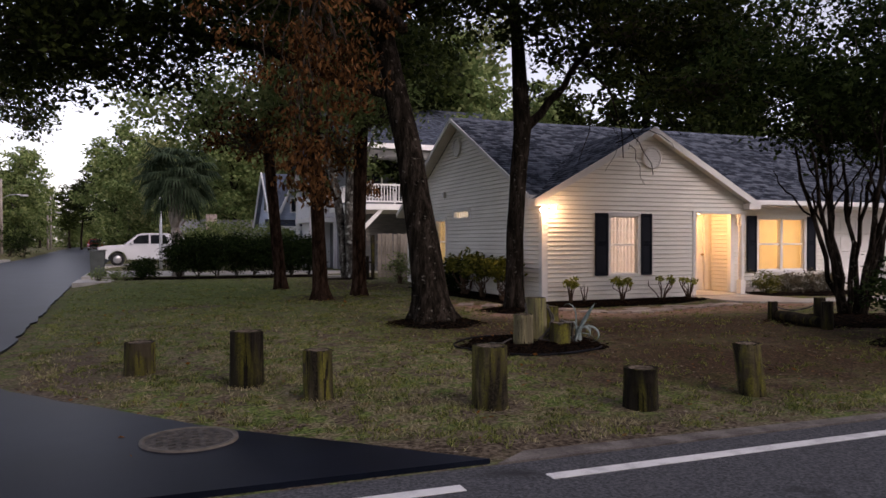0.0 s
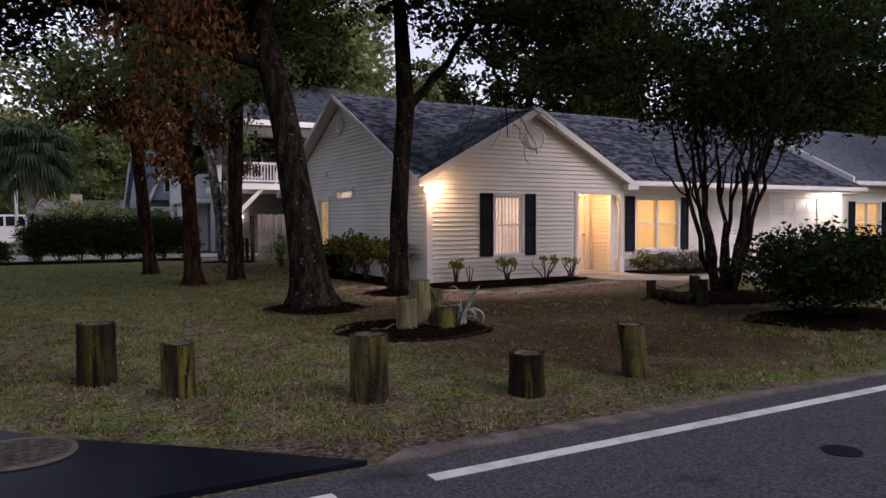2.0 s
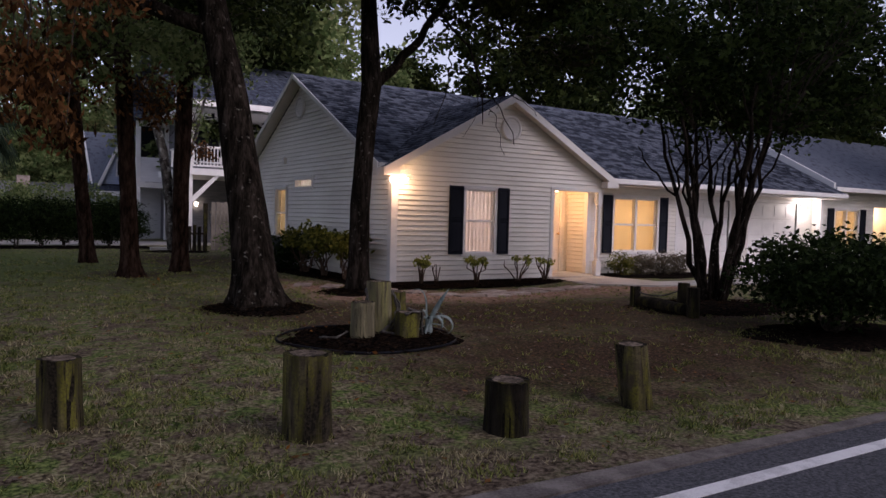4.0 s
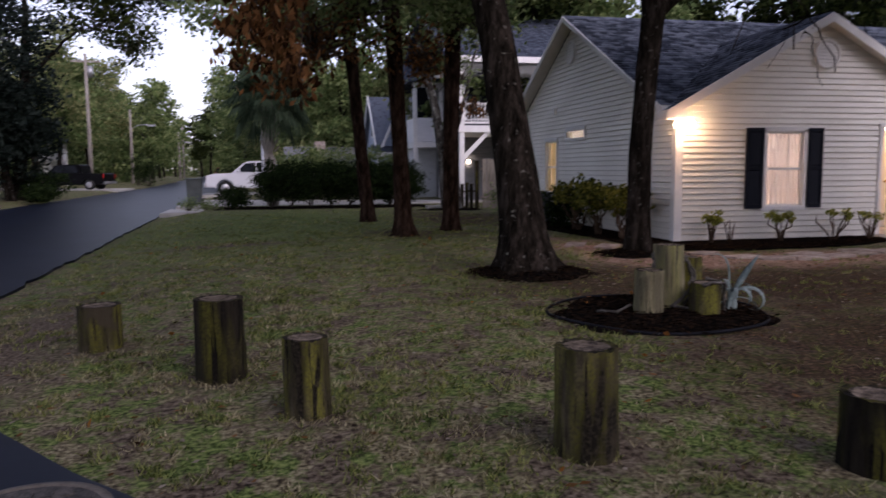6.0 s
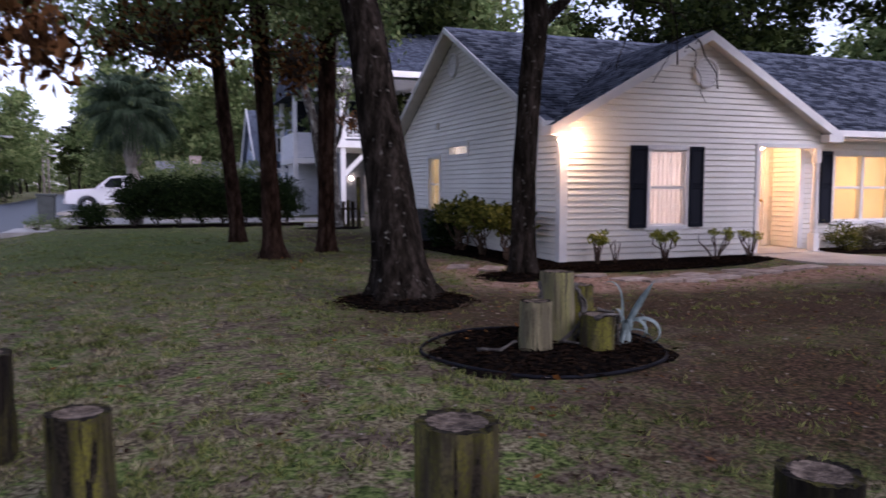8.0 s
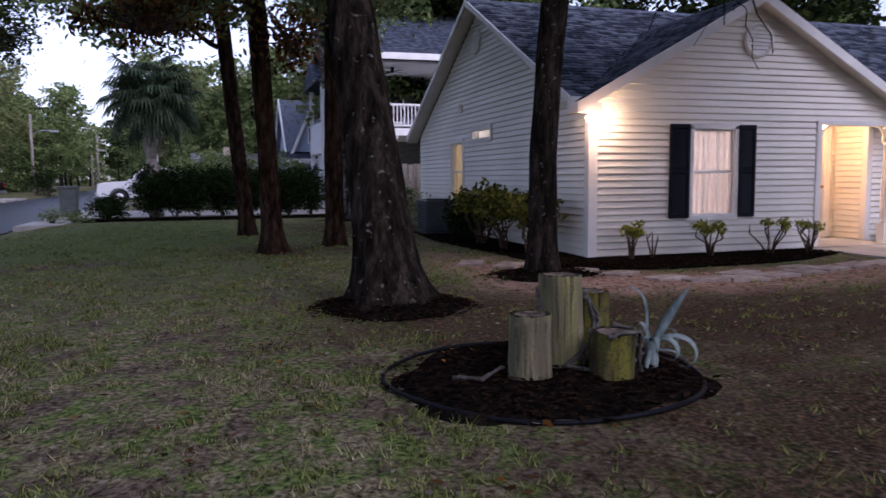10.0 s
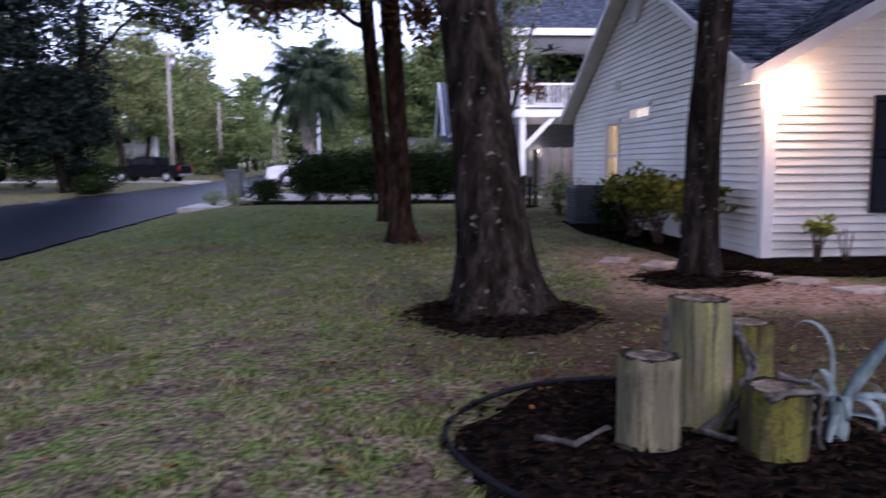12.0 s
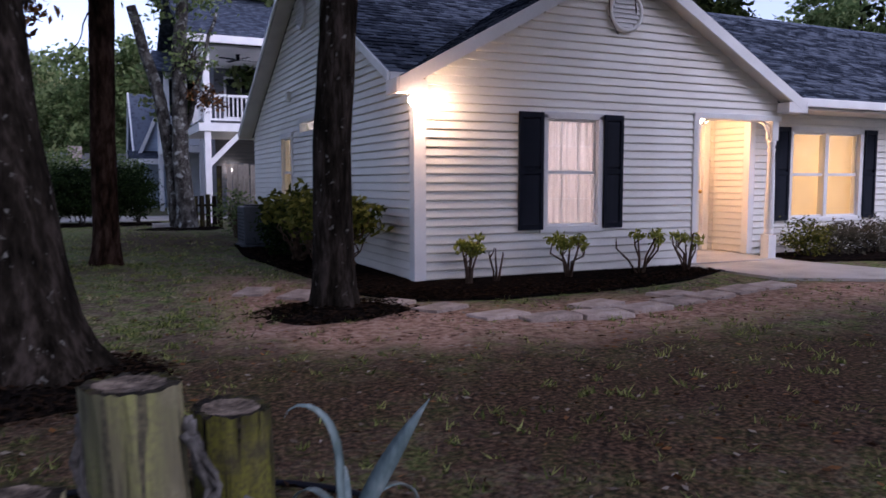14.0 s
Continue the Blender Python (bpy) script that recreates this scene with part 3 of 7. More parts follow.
for name, b in (("wall_rear", (0.14, 16.2, 9.21, 9.35, 0.1, 2.5)), ("wall_garage_side", (9.0, 9.13, 0.81, 9.21, 0.1, 2.6)),
                ("wall_partition", (0.14, 9.0, 3.55, 3.65, 0.1, 2.5)), ("wall_partition", (3.98, 4.1, 1.54, 3.55, 0.1, 2.5)),
                ("wall_partition", (5.86, 5.98, 1.54, 3.55, 0.1, 2.5)), ("wall_partition", (3.4, 3.5, 3.65, 9.21, 0.1, 2.5))):
    tagged(part(name, box(*b), PLASTER), "painted indoor wall", "wall", kind="structure")
tagged(part("ceiling", box(0.14, 16.1, 0.82, 9.2, 2.50, 2.56), PLASTER), "painted indoor ceiling", "ceiling", kind="structure")
tagged(part("ceiling", box(0.14, 4.0, 0.14, 0.82, 2.50, 2.56), PLASTER), "painted indoor ceiling", "ceiling", kind="structure")
tagged(part("floor", box(0.14, 16.0, 0.82, 9.2, 0.1, 0.27), PLASTER), "indoor floor", "floor", kind="structure")
tagged(part("floor", box(0.14, 3.97, 0.14, 0.82, 0.1, 0.27), PLASTER), "indoor floor", "floor", kind="structure")

# corner and edge trim
corner = prism([(-0.044, -0.044), (0.10, -0.044), (0.10, 0.0), (0.0, 0.0), (0.0, 0.10), (-0.044, 0.10)], "z", 0.235, 2.52)
tagged(part("corner_trim", corner, TRIM), "white corner post trim on the siding", "trim", kind="structure")
tagged(part("corner_trim", prism([(5.82, 0.642), (5.94, 0.642), (5.94, 0.67), (5.85, 0.67), (5.85, 0.77), (5.822, 0.77)], "z", 0.272, 2.40), TRIM), "white corner post trim at the porch", "trim", kind="structure")
tagged(part("corner_trim", prism([(9.05, 0.642), (9.16, 0.642), (9.16, 0.75), (9.13, 0.75), (9.13, 0.67), (9.05, 0.67)], "z", 0.235, 2.5), TRIM), "white corner post trim on the siding", "trim", kind="structure")
tagged(part("porch_trim", box(4.06, 4.16, -0.045, 0.16, 0.272, 2.30, 0.006), TRIM), "white casing at the porch opening", "trim", kind="structure")
tagged(part("porch_trim", box(4.06, 5.70, -0.042, 0.16, 2.24, 2.32, 0.006), TRIM), "white header over the porch opening", "trim", kind="structure")

# roofs
main = [(EAVE_Y, 2.60), (RIDGE_Y, RIDGE_Z), (9.65, 2.50), (9.65, 2.40), (RIDGE_Y, RIDGE_Z - 0.11), (EAVE_Y, 2.49)]
tagged(part("roof_main", prism(main, "x", -0.30, 16.2), SHINGLE), "dark grey asphalt shingle roof", "roof", kind="structure")
gab = [(0.06, 2.694), (PEAK_X, GABLE_TOP), (5.58, 2.694), (5.58, 2.584), (PEAK_X, GABLE_TOP - 0.11), (0.06, 2.584)]
roof_gable = tagged(part("roof_front_gable", prism(gab, "y", GABLE_Y, 3.30), SHINGLE), "dark grey asphalt shingle gable roof", "roof", kind="structure")
for x0, x1, back in ((-0.30, 0.06, 0.06), (5.94, 5.58, 0.25)):
    low = GABLE_TOP - GABLE_SLOPE * 3.12
    tail = [(x0, low), (x1, 2.694), (x1, 2.584), (x0, low - 0.11)]
    tagged(part("roof_overhang", prism(tail, "y", GABLE_Y, back), SHINGLE), "shingled eave of the front gable", "roof", kind="structure")
for sx, tip in ((-1, -0.30), (1, 5.94)):
    rake = [(tip, 2.515), (PEAK_X, GABLE_TOP + 0.012), (PEAK_X, GABLE_TOP - 0.15), (tip, 2.355)]
    tagged(part("rake_trim", prism(rake, "y", GABLE_Y - 0.028, GABLE_Y - 0.002), TRIM), "white rake board on the front gable", "trim", kind="structure")
    under = [(tip, 2.40), (PEAK_X, GABLE_TOP - 0.112), (PEAK_X, GABLE_TOP - 0.13), (tip, 2.375)]
    tagged(part("soffit", prism(under, "y", GABLE_Y, -0.005), SOFFIT), "pale soffit under the gable overhang", "soffit", kind="structure")
    a, b = sorted((tip, tip - sx * 0.30))
    tagged(part("eave_return", prism([(tip, 2.50), (tip, 2.36), (tip - sx * 0.34, 2.36), (tip - sx * 0.34, 2.50)], "y", GABLE_Y - 0.026, -0.03), TRIM), "white boxed eave return", "trim", kind="structure")
tagged(part("eave_trim", box(-0.330, -0.303, GABLE_Y - 0.028, 0.09, 2.35, 2.512, 0.004), TRIM), "white boxed eave end", "trim", kind="structure")
tagged(part("eave_trim", box(-0.302, 0.0, 0.018, 0.048, 2.42, 2.606, 0.004), TRIM), "white eave board", "trim", kind="structure")
tagged(part("eave_trim", box(5.945, 5.972, GABLE_Y - 0.028, 0.0, 2.35, 2.512, 0.004), TRIM), "white boxed eave end", "trim", kind="structure")
side_rake = [(EAVE_Y, 2.612), (RIDGE_Y, RIDGE_Z + 0.012), (9.66, 2.50), (9.66, 2.39), (RIDGE_Y, RIDGE_Z - 0.10), (EAVE_Y, 2.50)]
tagged(part("rake_trim", prism(side_rake, "x", -0.328, -0.302), TRIM), "white rake board on the side gable", "trim", kind="structure")
side_under = [(EAVE_Y, 2.49), (RIDGE_Y, RIDGE_Z - 0.112), (9.65, 2.39), (9.65, 2.37), (RIDGE_Y, RIDGE_Z - 0.13), (EAVE_Y, 2.465)]
tagged(part("soffit", prism(side_under, "x", -0.30, -0.025), SOFFIT), "pale soffit under the side overhang", "soffit", kind="structure")
tagged(part("gutter", box(5.96, 16.18, -0.04, 0.048, 2.48, 2.605, 0.012), TRIM), "white gutter along the eave", "gutter", kind="structure")
tagged(part("soffit", box(5.70, 16.18, 0.05, 0.67, 2.44, 2.47), SOFFIT), "pale soffit under the front eave", "soffit", kind="structure")
tagged(part("ridge_cap", prism([(RIDGE_Y - 0.16, RIDGE_Z - 0.062), (RIDGE_Y, RIDGE_Z + 0.035), (RIDGE_Y + 0.16, RIDGE_Z - 0.062)], "x", -0.30, 16.2), SHINGLE), "dark shingle ridge cap", "roof", kind="structure")
tagged(part("ridge_cap", prism([(PEAK_X - 0.15, GABLE_TOP - 0.062), (PEAK_X, GABLE_TOP + 0.03), (PEAK_X + 0.15, GABLE_TOP - 0.062)], "y", GABLE_Y, 3.25), SHINGLE), "dark shingle ridge cap", "roof", kind="structure")


# the attached unit beyond the garages
tagged(part("roof_attached", prism([(0.45, 2.86), (RIDGE_Y + 0.1, RIDGE_Z + 0.24), (10.2, 2.5), (10.2, 2.4), (RIDGE_Y + 0.1, RIDGE_Z + 0.10), (0.45, 2.72)], "x", 16.22, 34.0), SHINGLE), "dark grey asphalt shingle roof of the attached unit", "roof", kind="structure")
tagged(part("rake_trim", prism([(0.42, 2.98), (RIDGE_Y + 0.1, RIDGE_Z + 0.34), (RIDGE_Y + 0.1, RIDGE_Z - 0.02), (0.42, 2.56)], "x", 16.12, 16.22), TRIM), "white rake board on the attached unit", "trim", kind="structure")
tagged(part("gutter", box(16.22, 34.0, 0.36, 0.448, 2.72, 2.86, 0.012), TRIM), "white gutter on the attached unit", "gutter", kind="structure")
W3 = (17.15, 18.65, 0.77, 2.2)
DOOR_B = (19.6, 20.9, 0.0, 2.3)
wall_b = wall_core("wall_attached", 16.4, 22.0, 0.10, 2.80, 1.0, 1.14, [W3, DOOR_B], "off-white vinyl siding on the attached unit")
siding(wall_b, 16.5, 22.0, 0.25, lambda z: (16.4, 22.0) if z < 2.75 else None, [W3, DOOR_B], 1.0)
tagged(part("wall_attached_porch", box(19.4, 21.2, 2.4, 2.5, 0.1, 2.6), SIDING), "siding wall behind the neighbouring porch", "wall", kind="structure")
tagged(part("wall_attached_porch", box(21.0, 21.1, 1.14, 2.4, 0.1, 2.6), SIDING), "siding wall of the neighbouring porch", "wall", kind="structure")
tagged(part("wall_attached_gable", prism([(21.6, 0.1), (27.4, 0.1), (27.4, 2.6), (24.5, 4.2), (21.6, 2.6)], "y", 0.3, 0.44), SIDING), "siding gable wall of the attached unit", "wall", kind="structure")
tagged(part("wall_attached_room", box(16.4, 22, 4.0, 4.1, 0.1, 2.6), PLASTER), "painted indoor wall", "wall", kind="structure")
tagged(part("corner_trim", box(16.38, 16.52, 0.97, 1.12, 0.235, 2.55), TRIM), "white corner post trim on the attached unit", "trim", kind="structure")
tagged(part("wall_attached_side", box(16.4, 16.5, 1.14, 9.2, 0.1, 2.6), SIDING), "siding side wall of the attached unit", "wall", kind="structure")
GDOORS = [(9.75, 12.15, 0.25, 2.28), (13.15, 15.55, 0.25, 2.28)]
wall_g = wall_core("wall_garage", 9.13, 16.4, 0.10, 2.55, 1.30, 1.44, GDOORS, "off-white siding between the garage doors")
siding(wall_g, 9.13, 16.4, 0.25, lambda z: (9.13, 16.4) if z < 2.5 else None, [(a - 0.1, b + 0.1, c, d + 0.1) for a, b, c, d in GDOORS], 1.30)


def garage_door(a, b, z0, z1, y):
    door = thing("garage_door", ((a + b) / 2, y, z0), "white panelled overhead garage door, closed", "garage door", "garage doors", "structure")
    w = (b - a) / 2
    h = (z1 - z0) / 4
    for i in range(4):
        panel = part("panel", box(-w, w, 0.03, 0.08, i * h + 0.004, (i + 1) * h - 0.004, 0.008), TRIM, door)
        for k in range(4):
            x = -w + (k + 0.5) * w / 2
            part("raised_field", box(x - w / 5, x + w / 5, 0.015, 0.03, i * h + 0.10, (i + 1) * h - 0.10, 0.006), TRIM, panel)
    for x0, x1, q0, q1 in ((-w - 0.1, -w, 0, 4 * h), (w, w + 0.1, 0, 4 * h), (-w - 0.1, w + 0.1, 4 * h, 4 * h + 0.1)):
        part("casing", box(x0, x1, -0.03, 0.06, q0, q1, 0.005), TRIM, door)


for g in GDOORS:
    garage_door(*g, 1.30)


# windows
def window(name, w, z0, z1, place, label, columns, grille, hang, hang_label, fixed=False):
    """A window facing -y in its own frame of reference, w wide: frame, sill, sashes, panes and what hangs behind."""
    ob = new(name)
    ob.matrix_basis = place
    tagged(ob, label, "window", kind="structure")
    t = 0.055
    for nm, b in (("window_frame", (-t * 0.6, t, z0, z1)), ("window_frame", (w - t, w + t * 0.6, z0, z1)), ("window_frame", (-t * 0.6, w + t * 0.6, z1 - t, z1 + t * 0.6))):
        part(nm, box(b[0], b[1], -0.048, 0.09, b[2], b[3], 0.005), TRIM, ob)
    part("window_sill", box(-t, w + t, -0.055, 0.09, z0 - 0.035, z0 + t * 0.8, 0.006), TRIM, ob)
    cw = (w - 2 * t) / columns
    mid = (z0 + z1) / 2
    for c in range(columns):
        a, b = t + c * cw, t + (c + 1) * cw
        if c:
            part("mullion", box(a - 0.04, a + 0.04, -0.034, 0.085, z0 + 0.04, z1 - 0.05, 0.004), TRIM, ob)
        if fixed:
            pane = put("pane", mesh_of("pane", [(a, 0.012, z0 + 0.03), (b, 0.012, z0 + 0.03), (b, 0.012, z1 - t), (a, 0.012, z1 - t)], [(0, 1, 2, 3)], GLASS), ob)
            pane.visible_shadow = False
            continue
        for k, (lo, hi, y) in enumerate(((z0 + 0.045, mid, 0.0), (mid, z1 - t, 0.022))):
            sash = part("sash", box(a, b, y, y + 0.03, mid - 0.024, mid + 0.024, 0.004), TRIM, ob)
            pane = put("pane", mesh_of("pane", [(a + 0.01, y + 0.012, lo), (b - 0.01, y + 0.012, lo), (b - 0.01, y + 0.012, hi), (a + 0.01, y + 0.012, hi)], [(0, 1, 2, 3)], GLASS), ob)
            pane.visible_shadow = False
            part("sash_stile", box(a, a + 0.028, y, y + 0.03, lo, hi, 0.003), TRIM, ob)
            part("sash_stile", box(b - 0.028, b, y, y + 0.03, lo, hi, 0.003), TRIM, ob)
            part("sash_rail", box(a + 0.028, b - 0.028, y, y + 0.03, (lo if k == 0 else hi - 0.03), (lo + 0.03 if k == 0 else hi), 0.003), TRIM, ob)
            if grille:
                for i in range(1, grille):
                    x = a + (b - a) * i / grille
                    part("grille_bar", box(x - 0.008, x + 0.008, y + 0.02, y + 0.03, lo, hi), TRIM, ob)
                z = (lo + hi) / 2
                part("grille_bar", box(a, b, y + 0.021, y + 0.031, z - 0.008, z + 0.008), TRIM, ob)
    if hang:
        verts, faces = [], []
        k = 60
        for i in range(k + 1):
            x = 0.01 + (w - 0.02) * i / k
            y = 0.135 + (0.012 * math.sin(i * 0.9) + 0.006 * math.sin(i * 2.3) if hang is CURTAIN else 0.002 * math.sin(i * 0.4))
            verts += [(x, y, z0 + 0.01), (x, y, z1 - 0.01)]
        faces = [(2 * i, 2 * i + 2, 2 * i + 3, 2 * i + 1) for i in range(k)]
        cur = put("curtain" if hang is CURTAIN else "roller_blind", mesh_of("curtain", verts, faces, hang, True))
        cur.matrix_basis = place
        tagged(cur, hang_label, "curtain" if hang is CURTAIN else "blind")
    return ob


window("window_1", W1[1] - W1[0], W1[2], W1[3], pose(W1[0], 0, 0), "white double-hung window with grilles, lit from inside", 1, 3, CURTAIN, "pale sheer curtain lit from the room behind")
window("window_2", W2[1] - W2[0], W2[2], W2[3], pose(W2[0], 0.67, 0), "white twin double-hung window with closed yellow blinds", 2, 0, BLIND, "closed yellow roller blind lit from behind")
window("window_3", W3[1] - W3[0], W3[2], W3[3], pose(W3[0], 1.0, 0), "white twin window with yellow blinds on the attached unit", 2, 0, BLIND, "closed yellow roller blind lit from behind")
for n_, (a, b, c, d) in zip(("window_4", "window_5"), SIDE_WINDOWS):
    window(n_, b - a, c, d, TURN_SIDE @ Matrix.Translation((a, 0, 0)), "narrow white side window, warmly lit" if n_ == "window_4" else "small high white side window, softly lit", 1, 0, BLIND if n_ == "window_4" else CURTAIN, "drawn blind lit from the room behind", n_ == "window_5")


def shutter(x, w, z0, z1, y):
    ob = thing("shutter", (x, y - 0.040, z0), "black louvred window shutter fixed to siding", "shutter", "window shutters")
    h = z1 - z0
    for b in ((0, 0.05, 0, h), (w - 0.05, w, 0, h)):
        part("stile", box(b[0], b[1], -0.034, 0.0, b[2], b[3], 0.004), SHUTTER, ob)
    for z, t in ((0, 0.07), (h * 0.5 - 0.03, 0.06), (h - 0.07, 0.07)):
        part("rail", box(0.05, w - 0.05, -0.033, 0.0, z, z + t, 0.004), SHUTTER, ob)
    me = None
    k = int((h - 0.2) / 0.034)
    for i in range(k):
        z = 0.075 + (h - 0.16) * i / k
        if abs(z - h * 0.5) < 0.05:
            continue
        if me is None:
            bm = prism([(-0.026, 0.0), (-0.022, 0.0), (-0.002, 0.034), (-0.008, 0.036)], "x", 0.05, w - 0.05)
            me = bpy.data.meshes.new("slat")
            bm.to_mesh(me)
            bm.free()
            me.materials.append(SHUTTER)
        put("slat", me, ob, Matrix.Translation((0, 0, z)))
    part("backing", box(0.03, w - 0.03, -0.003, 0.0, 0.02, h - 0.02), SHUTTER, ob)
    return ob


for x, w, y, z0, z1 in ((1.315, 0.345, 0.0, 0.795, 2.225), (2.56, 0.30, 0.0, 0.795, 2.225), (6.335, 0.315, 0.67, 0.77, 2.235), (8.39, 0.30, 0.67, 0.77, 2.235), (16.75, 0.35, 1.0, 0.77, 2.2), (18.7, 0.33, 1.0, 0.77, 2.2)):
    shutter(x, w, z0, z1, y)


def round_vent(place, r):
    ob = new("gable_vent")
    ob.matrix_basis = place
    tagged(ob, "round white louvred gable vent in siding", "vent", "gable vents")
    k = 36
    verts, faces = [], []
    for i in range(k):
        a = 2 * math.pi * i / k
        for q, y in ((r, 0.0), (r, -0.045), (r * 0.86, -0.055), (r * 0.78, -0.035), (r * 0.78, 0.0)):
            verts.append((q * math.cos(a), y, q * math.sin(a)))
    for i in range(k):
        for j in range(4):
            a, b = i * 5 + j, ((i + 1) % k) * 5 + j
            faces.append((a, b, b + 1, a + 1))
    put("ring", mesh_of("ring", verts, faces, TRIM, True), ob)
    for i in range(7):
        z = -r * 0.66 + r * 1.32 * i / 6
        half = math.sqrt(max(0.01, (r * 0.79) ** 2 - z * z))
        part("louvre", prism([(-0.05, z - 0.030), (-0.044, z - 0.032), (-0.016, z + 0.024), (-0.022, z + 0.026)], "x", -half, half), TRIM, ob)
    verts, faces = tube([(0, -0.012, 0), (0, -0.008, 0)], [r * 0.8] * 2, 24)
    put("backing", mesh_of("backing", verts, faces, TRIM), ob)


round_vent(pose(2.86, -0.034, 3.53), 0.265)
round_vent(pose(-0.034, RIDGE_Y + 0.12, 4.22, 0, 0, -90), 0.27)

# front door
door = thing("door_1", (4.72, 1.44, 0.275), "white panelled front door, closed, in warm light", "door", kind="structure")
part("door_leaf", box(0.03, 0.89, 0.0, 0.045, 0.0, 2.0, 0.004), TRIM, door)
for z0, z1 in ((0.15, 0.75), (0.88, 1.42), (1.55, 1.88)):
    for x0, x1 in ((0.14, 0.42), (0.50, 0.78)):
        part("raised_panel", box(x0, x1, -0.012, 0.0, z0, z1, 0.008), TRIM, door)
for b in ((-0.09, 0.03, 0, 2.02), (0.89, 1.01, 0, 2.02), (-0.09, 1.01, 2.005, 2.12)):
    part("casing", box(b[0], b[1], -0.07, 0.0, b[2], b[3], 0.006), TRIM, door)
v, f = joined([tube([(0.82, 0.0, 0.95), (0.82, -0.05, 0.95)], [0.012, 0.012], 10), tube([(0.82, -0.045, 0.95), (0.82, -0.06, 0.95), (0.82, -0.085, 0.95), (0.82, -0.095, 0.95)], [0.018, 0.032, 0.03, 0.012], 14)])
put("door_handle", mesh_of("door_handle", v, f, surface("brass", [(0.35, 0.22, 0.08), (0.5, 0.34, 0.14)], 8, 0.3, 0.0, 40, metal=0.9), True), door, label="round brass knob")


def column(x, y, z0, z1):
    ob = thing("porch_column", (x, y, z0), "white turned porch column with scroll brackets", "column", kind="structure")
    h = z1 - z0
    part("base_block", box(-0.075, 0.075, -0.075, 0.075, 0, 0.34, 0.006), TRIM, ob)
    part("top_block", box(-0.062, 0.062, -0.062, 0.062, h - 0.30, h, 0.006), TRIM, ob)
    prof = [(0.34, 0.06), (0.37, 0.072), (0.40, 0.05), (0.44, 0.066), (0.60, 0.068), (h * 0.55, 0.060), (h - 0.48, 0.048), (h - 0.43, 0.06), (h - 0.40, 0.044), (h - 0.34, 0.062), (h - 0.30, 0.06)]
    v, f = tube([(0, 0, z) for z, _ in prof], [r for _, r in prof], 20)
    put("shaft", mesh_of("shaft", v, f, TRIM, True), ob)
    for s in (-1, 1):
        arc = [(s * (0.07 + 0.17 * (1 - math.cos(a))), 0, h - 0.02 - 0.26 * (1 - math.sin(a))) for a in [i * math.pi / 2 / 8 for i in range(9)]]
        if s > 0:
            arc = [(0, (p[0]), p[2]) for p in arc]
        v, f = tube(arc, [0.016] * 9, 8)
        ring = [((0.10 + 0.035 * math.cos(a)) * (s if s < 0 else 1), 0, h - 0.10 + 0.035 * math.sin(a)) for a in [i * math.pi / 5 for i in range(11)]]
        if s > 0:
            ring = [(0, p[0], p[2]) for p in ring]
        v2, f2 = tube(ring, [0.011] * 11, 6)
        v, f = joined([(v, f), (v2, f2)])
        put("bracket", mesh_of("bracket", v, f, TRIM, True), ob)


column(5.58, 0.02, 0.272, 2.27)
col = thing("porch_column", (4.22, 0.06, 0.272), "white scroll bracket at the porch opening", "bracket")
arc = [(0.0 + 0.2 * (1 - math.cos(a)), 0, 1.96 - 0.26 * (1 - math.sin(a))) for a in [i * math.pi / 2 / 8 for i in range(9)]]
v, f = tube(arc, [0.016] * 9, 8)
put("bracket", mesh_of("bracket", v, f, TRIM, True), col)
col.name = "scroll_bracket"


# ---- trees ----
def trunk_data(path, radii, sides=20, flare=1.6, seed=0, rough=0.07, base=None):
    """A trunk along a path: finely ringed, with furrows and a spreading foot."""
    path = [Vector(p) for p in path]
    rings, rr = [], []
    for i in range(len(path) - 1):
        k = max(2, int((path[i + 1] - path[i]).length / 0.16))
        for j in range(k):
            f = j / k
            rings.append(path[i].lerp(path[i + 1], f))
            rr.append(radii[i] * (1 - f) + radii[i + 1] * f)
    rings.append(path[-1])
    rr.append(radii[-1])
    verts, faces = [], []
    z0 = path[0].z
    for p, r in zip(rings, rr):
        low = math.exp(-(p.z - z0) / 0.22) if flare else 0
        for k in range(sides):
            a = 2 * math.pi * k / sides
            lobe = 1 + low * (flare - 1) * (0.75 + 0.45 * math.sin(a * 5 + seed) + 0.25 * math.sin(a * 3 + 2 * seed))
            q = r * lobe * (1 + rough * noise.noise((math.cos(a) * 3.0, math.sin(a) * 3.0, p.z * 1.6 + seed * 7)) + rough * 0.6 * noise.noise((math.cos(a) * 9.0, math.sin(a) * 9.0, p.z * 2.5 + seed)))
            verts.append((p.x + q * math.cos(a), p.y + q * math.sin(a), p.z))
    for i in range(len(rings) - 1):
        for k in range(sides):
            a, b = i * sides + k, i * sides + (k + 1) % sides
            faces.append((a, b, b + sides, a + sides))
    faces.append(tuple(range(len(verts) - sides, len(verts))))
    return verts, faces


def limb_data(rng, start, end, r0, r1, sag=0.3, sides=9):
    a, b = Vector(start), Vector(end)
    pts, k = [], 9
    off = Vector((rng.uniform(-1, 1), rng.uniform(-1, 1), rng.uniform(0.2, 1))) * sag
    for i in range(k + 1):
        f = i / k
        p = a.lerp(b, f) + off * math.sin(math.pi * f) + Vector((rng.uniform(-1, 1), rng.uniform(-1, 1), rng.uniform(-1, 1))) * 0.05 * (0 < i < k)
        pts.append(p)
    return tube(pts, [r0 + (r1 - r0) * i / k for i in range(k + 1)], sides)


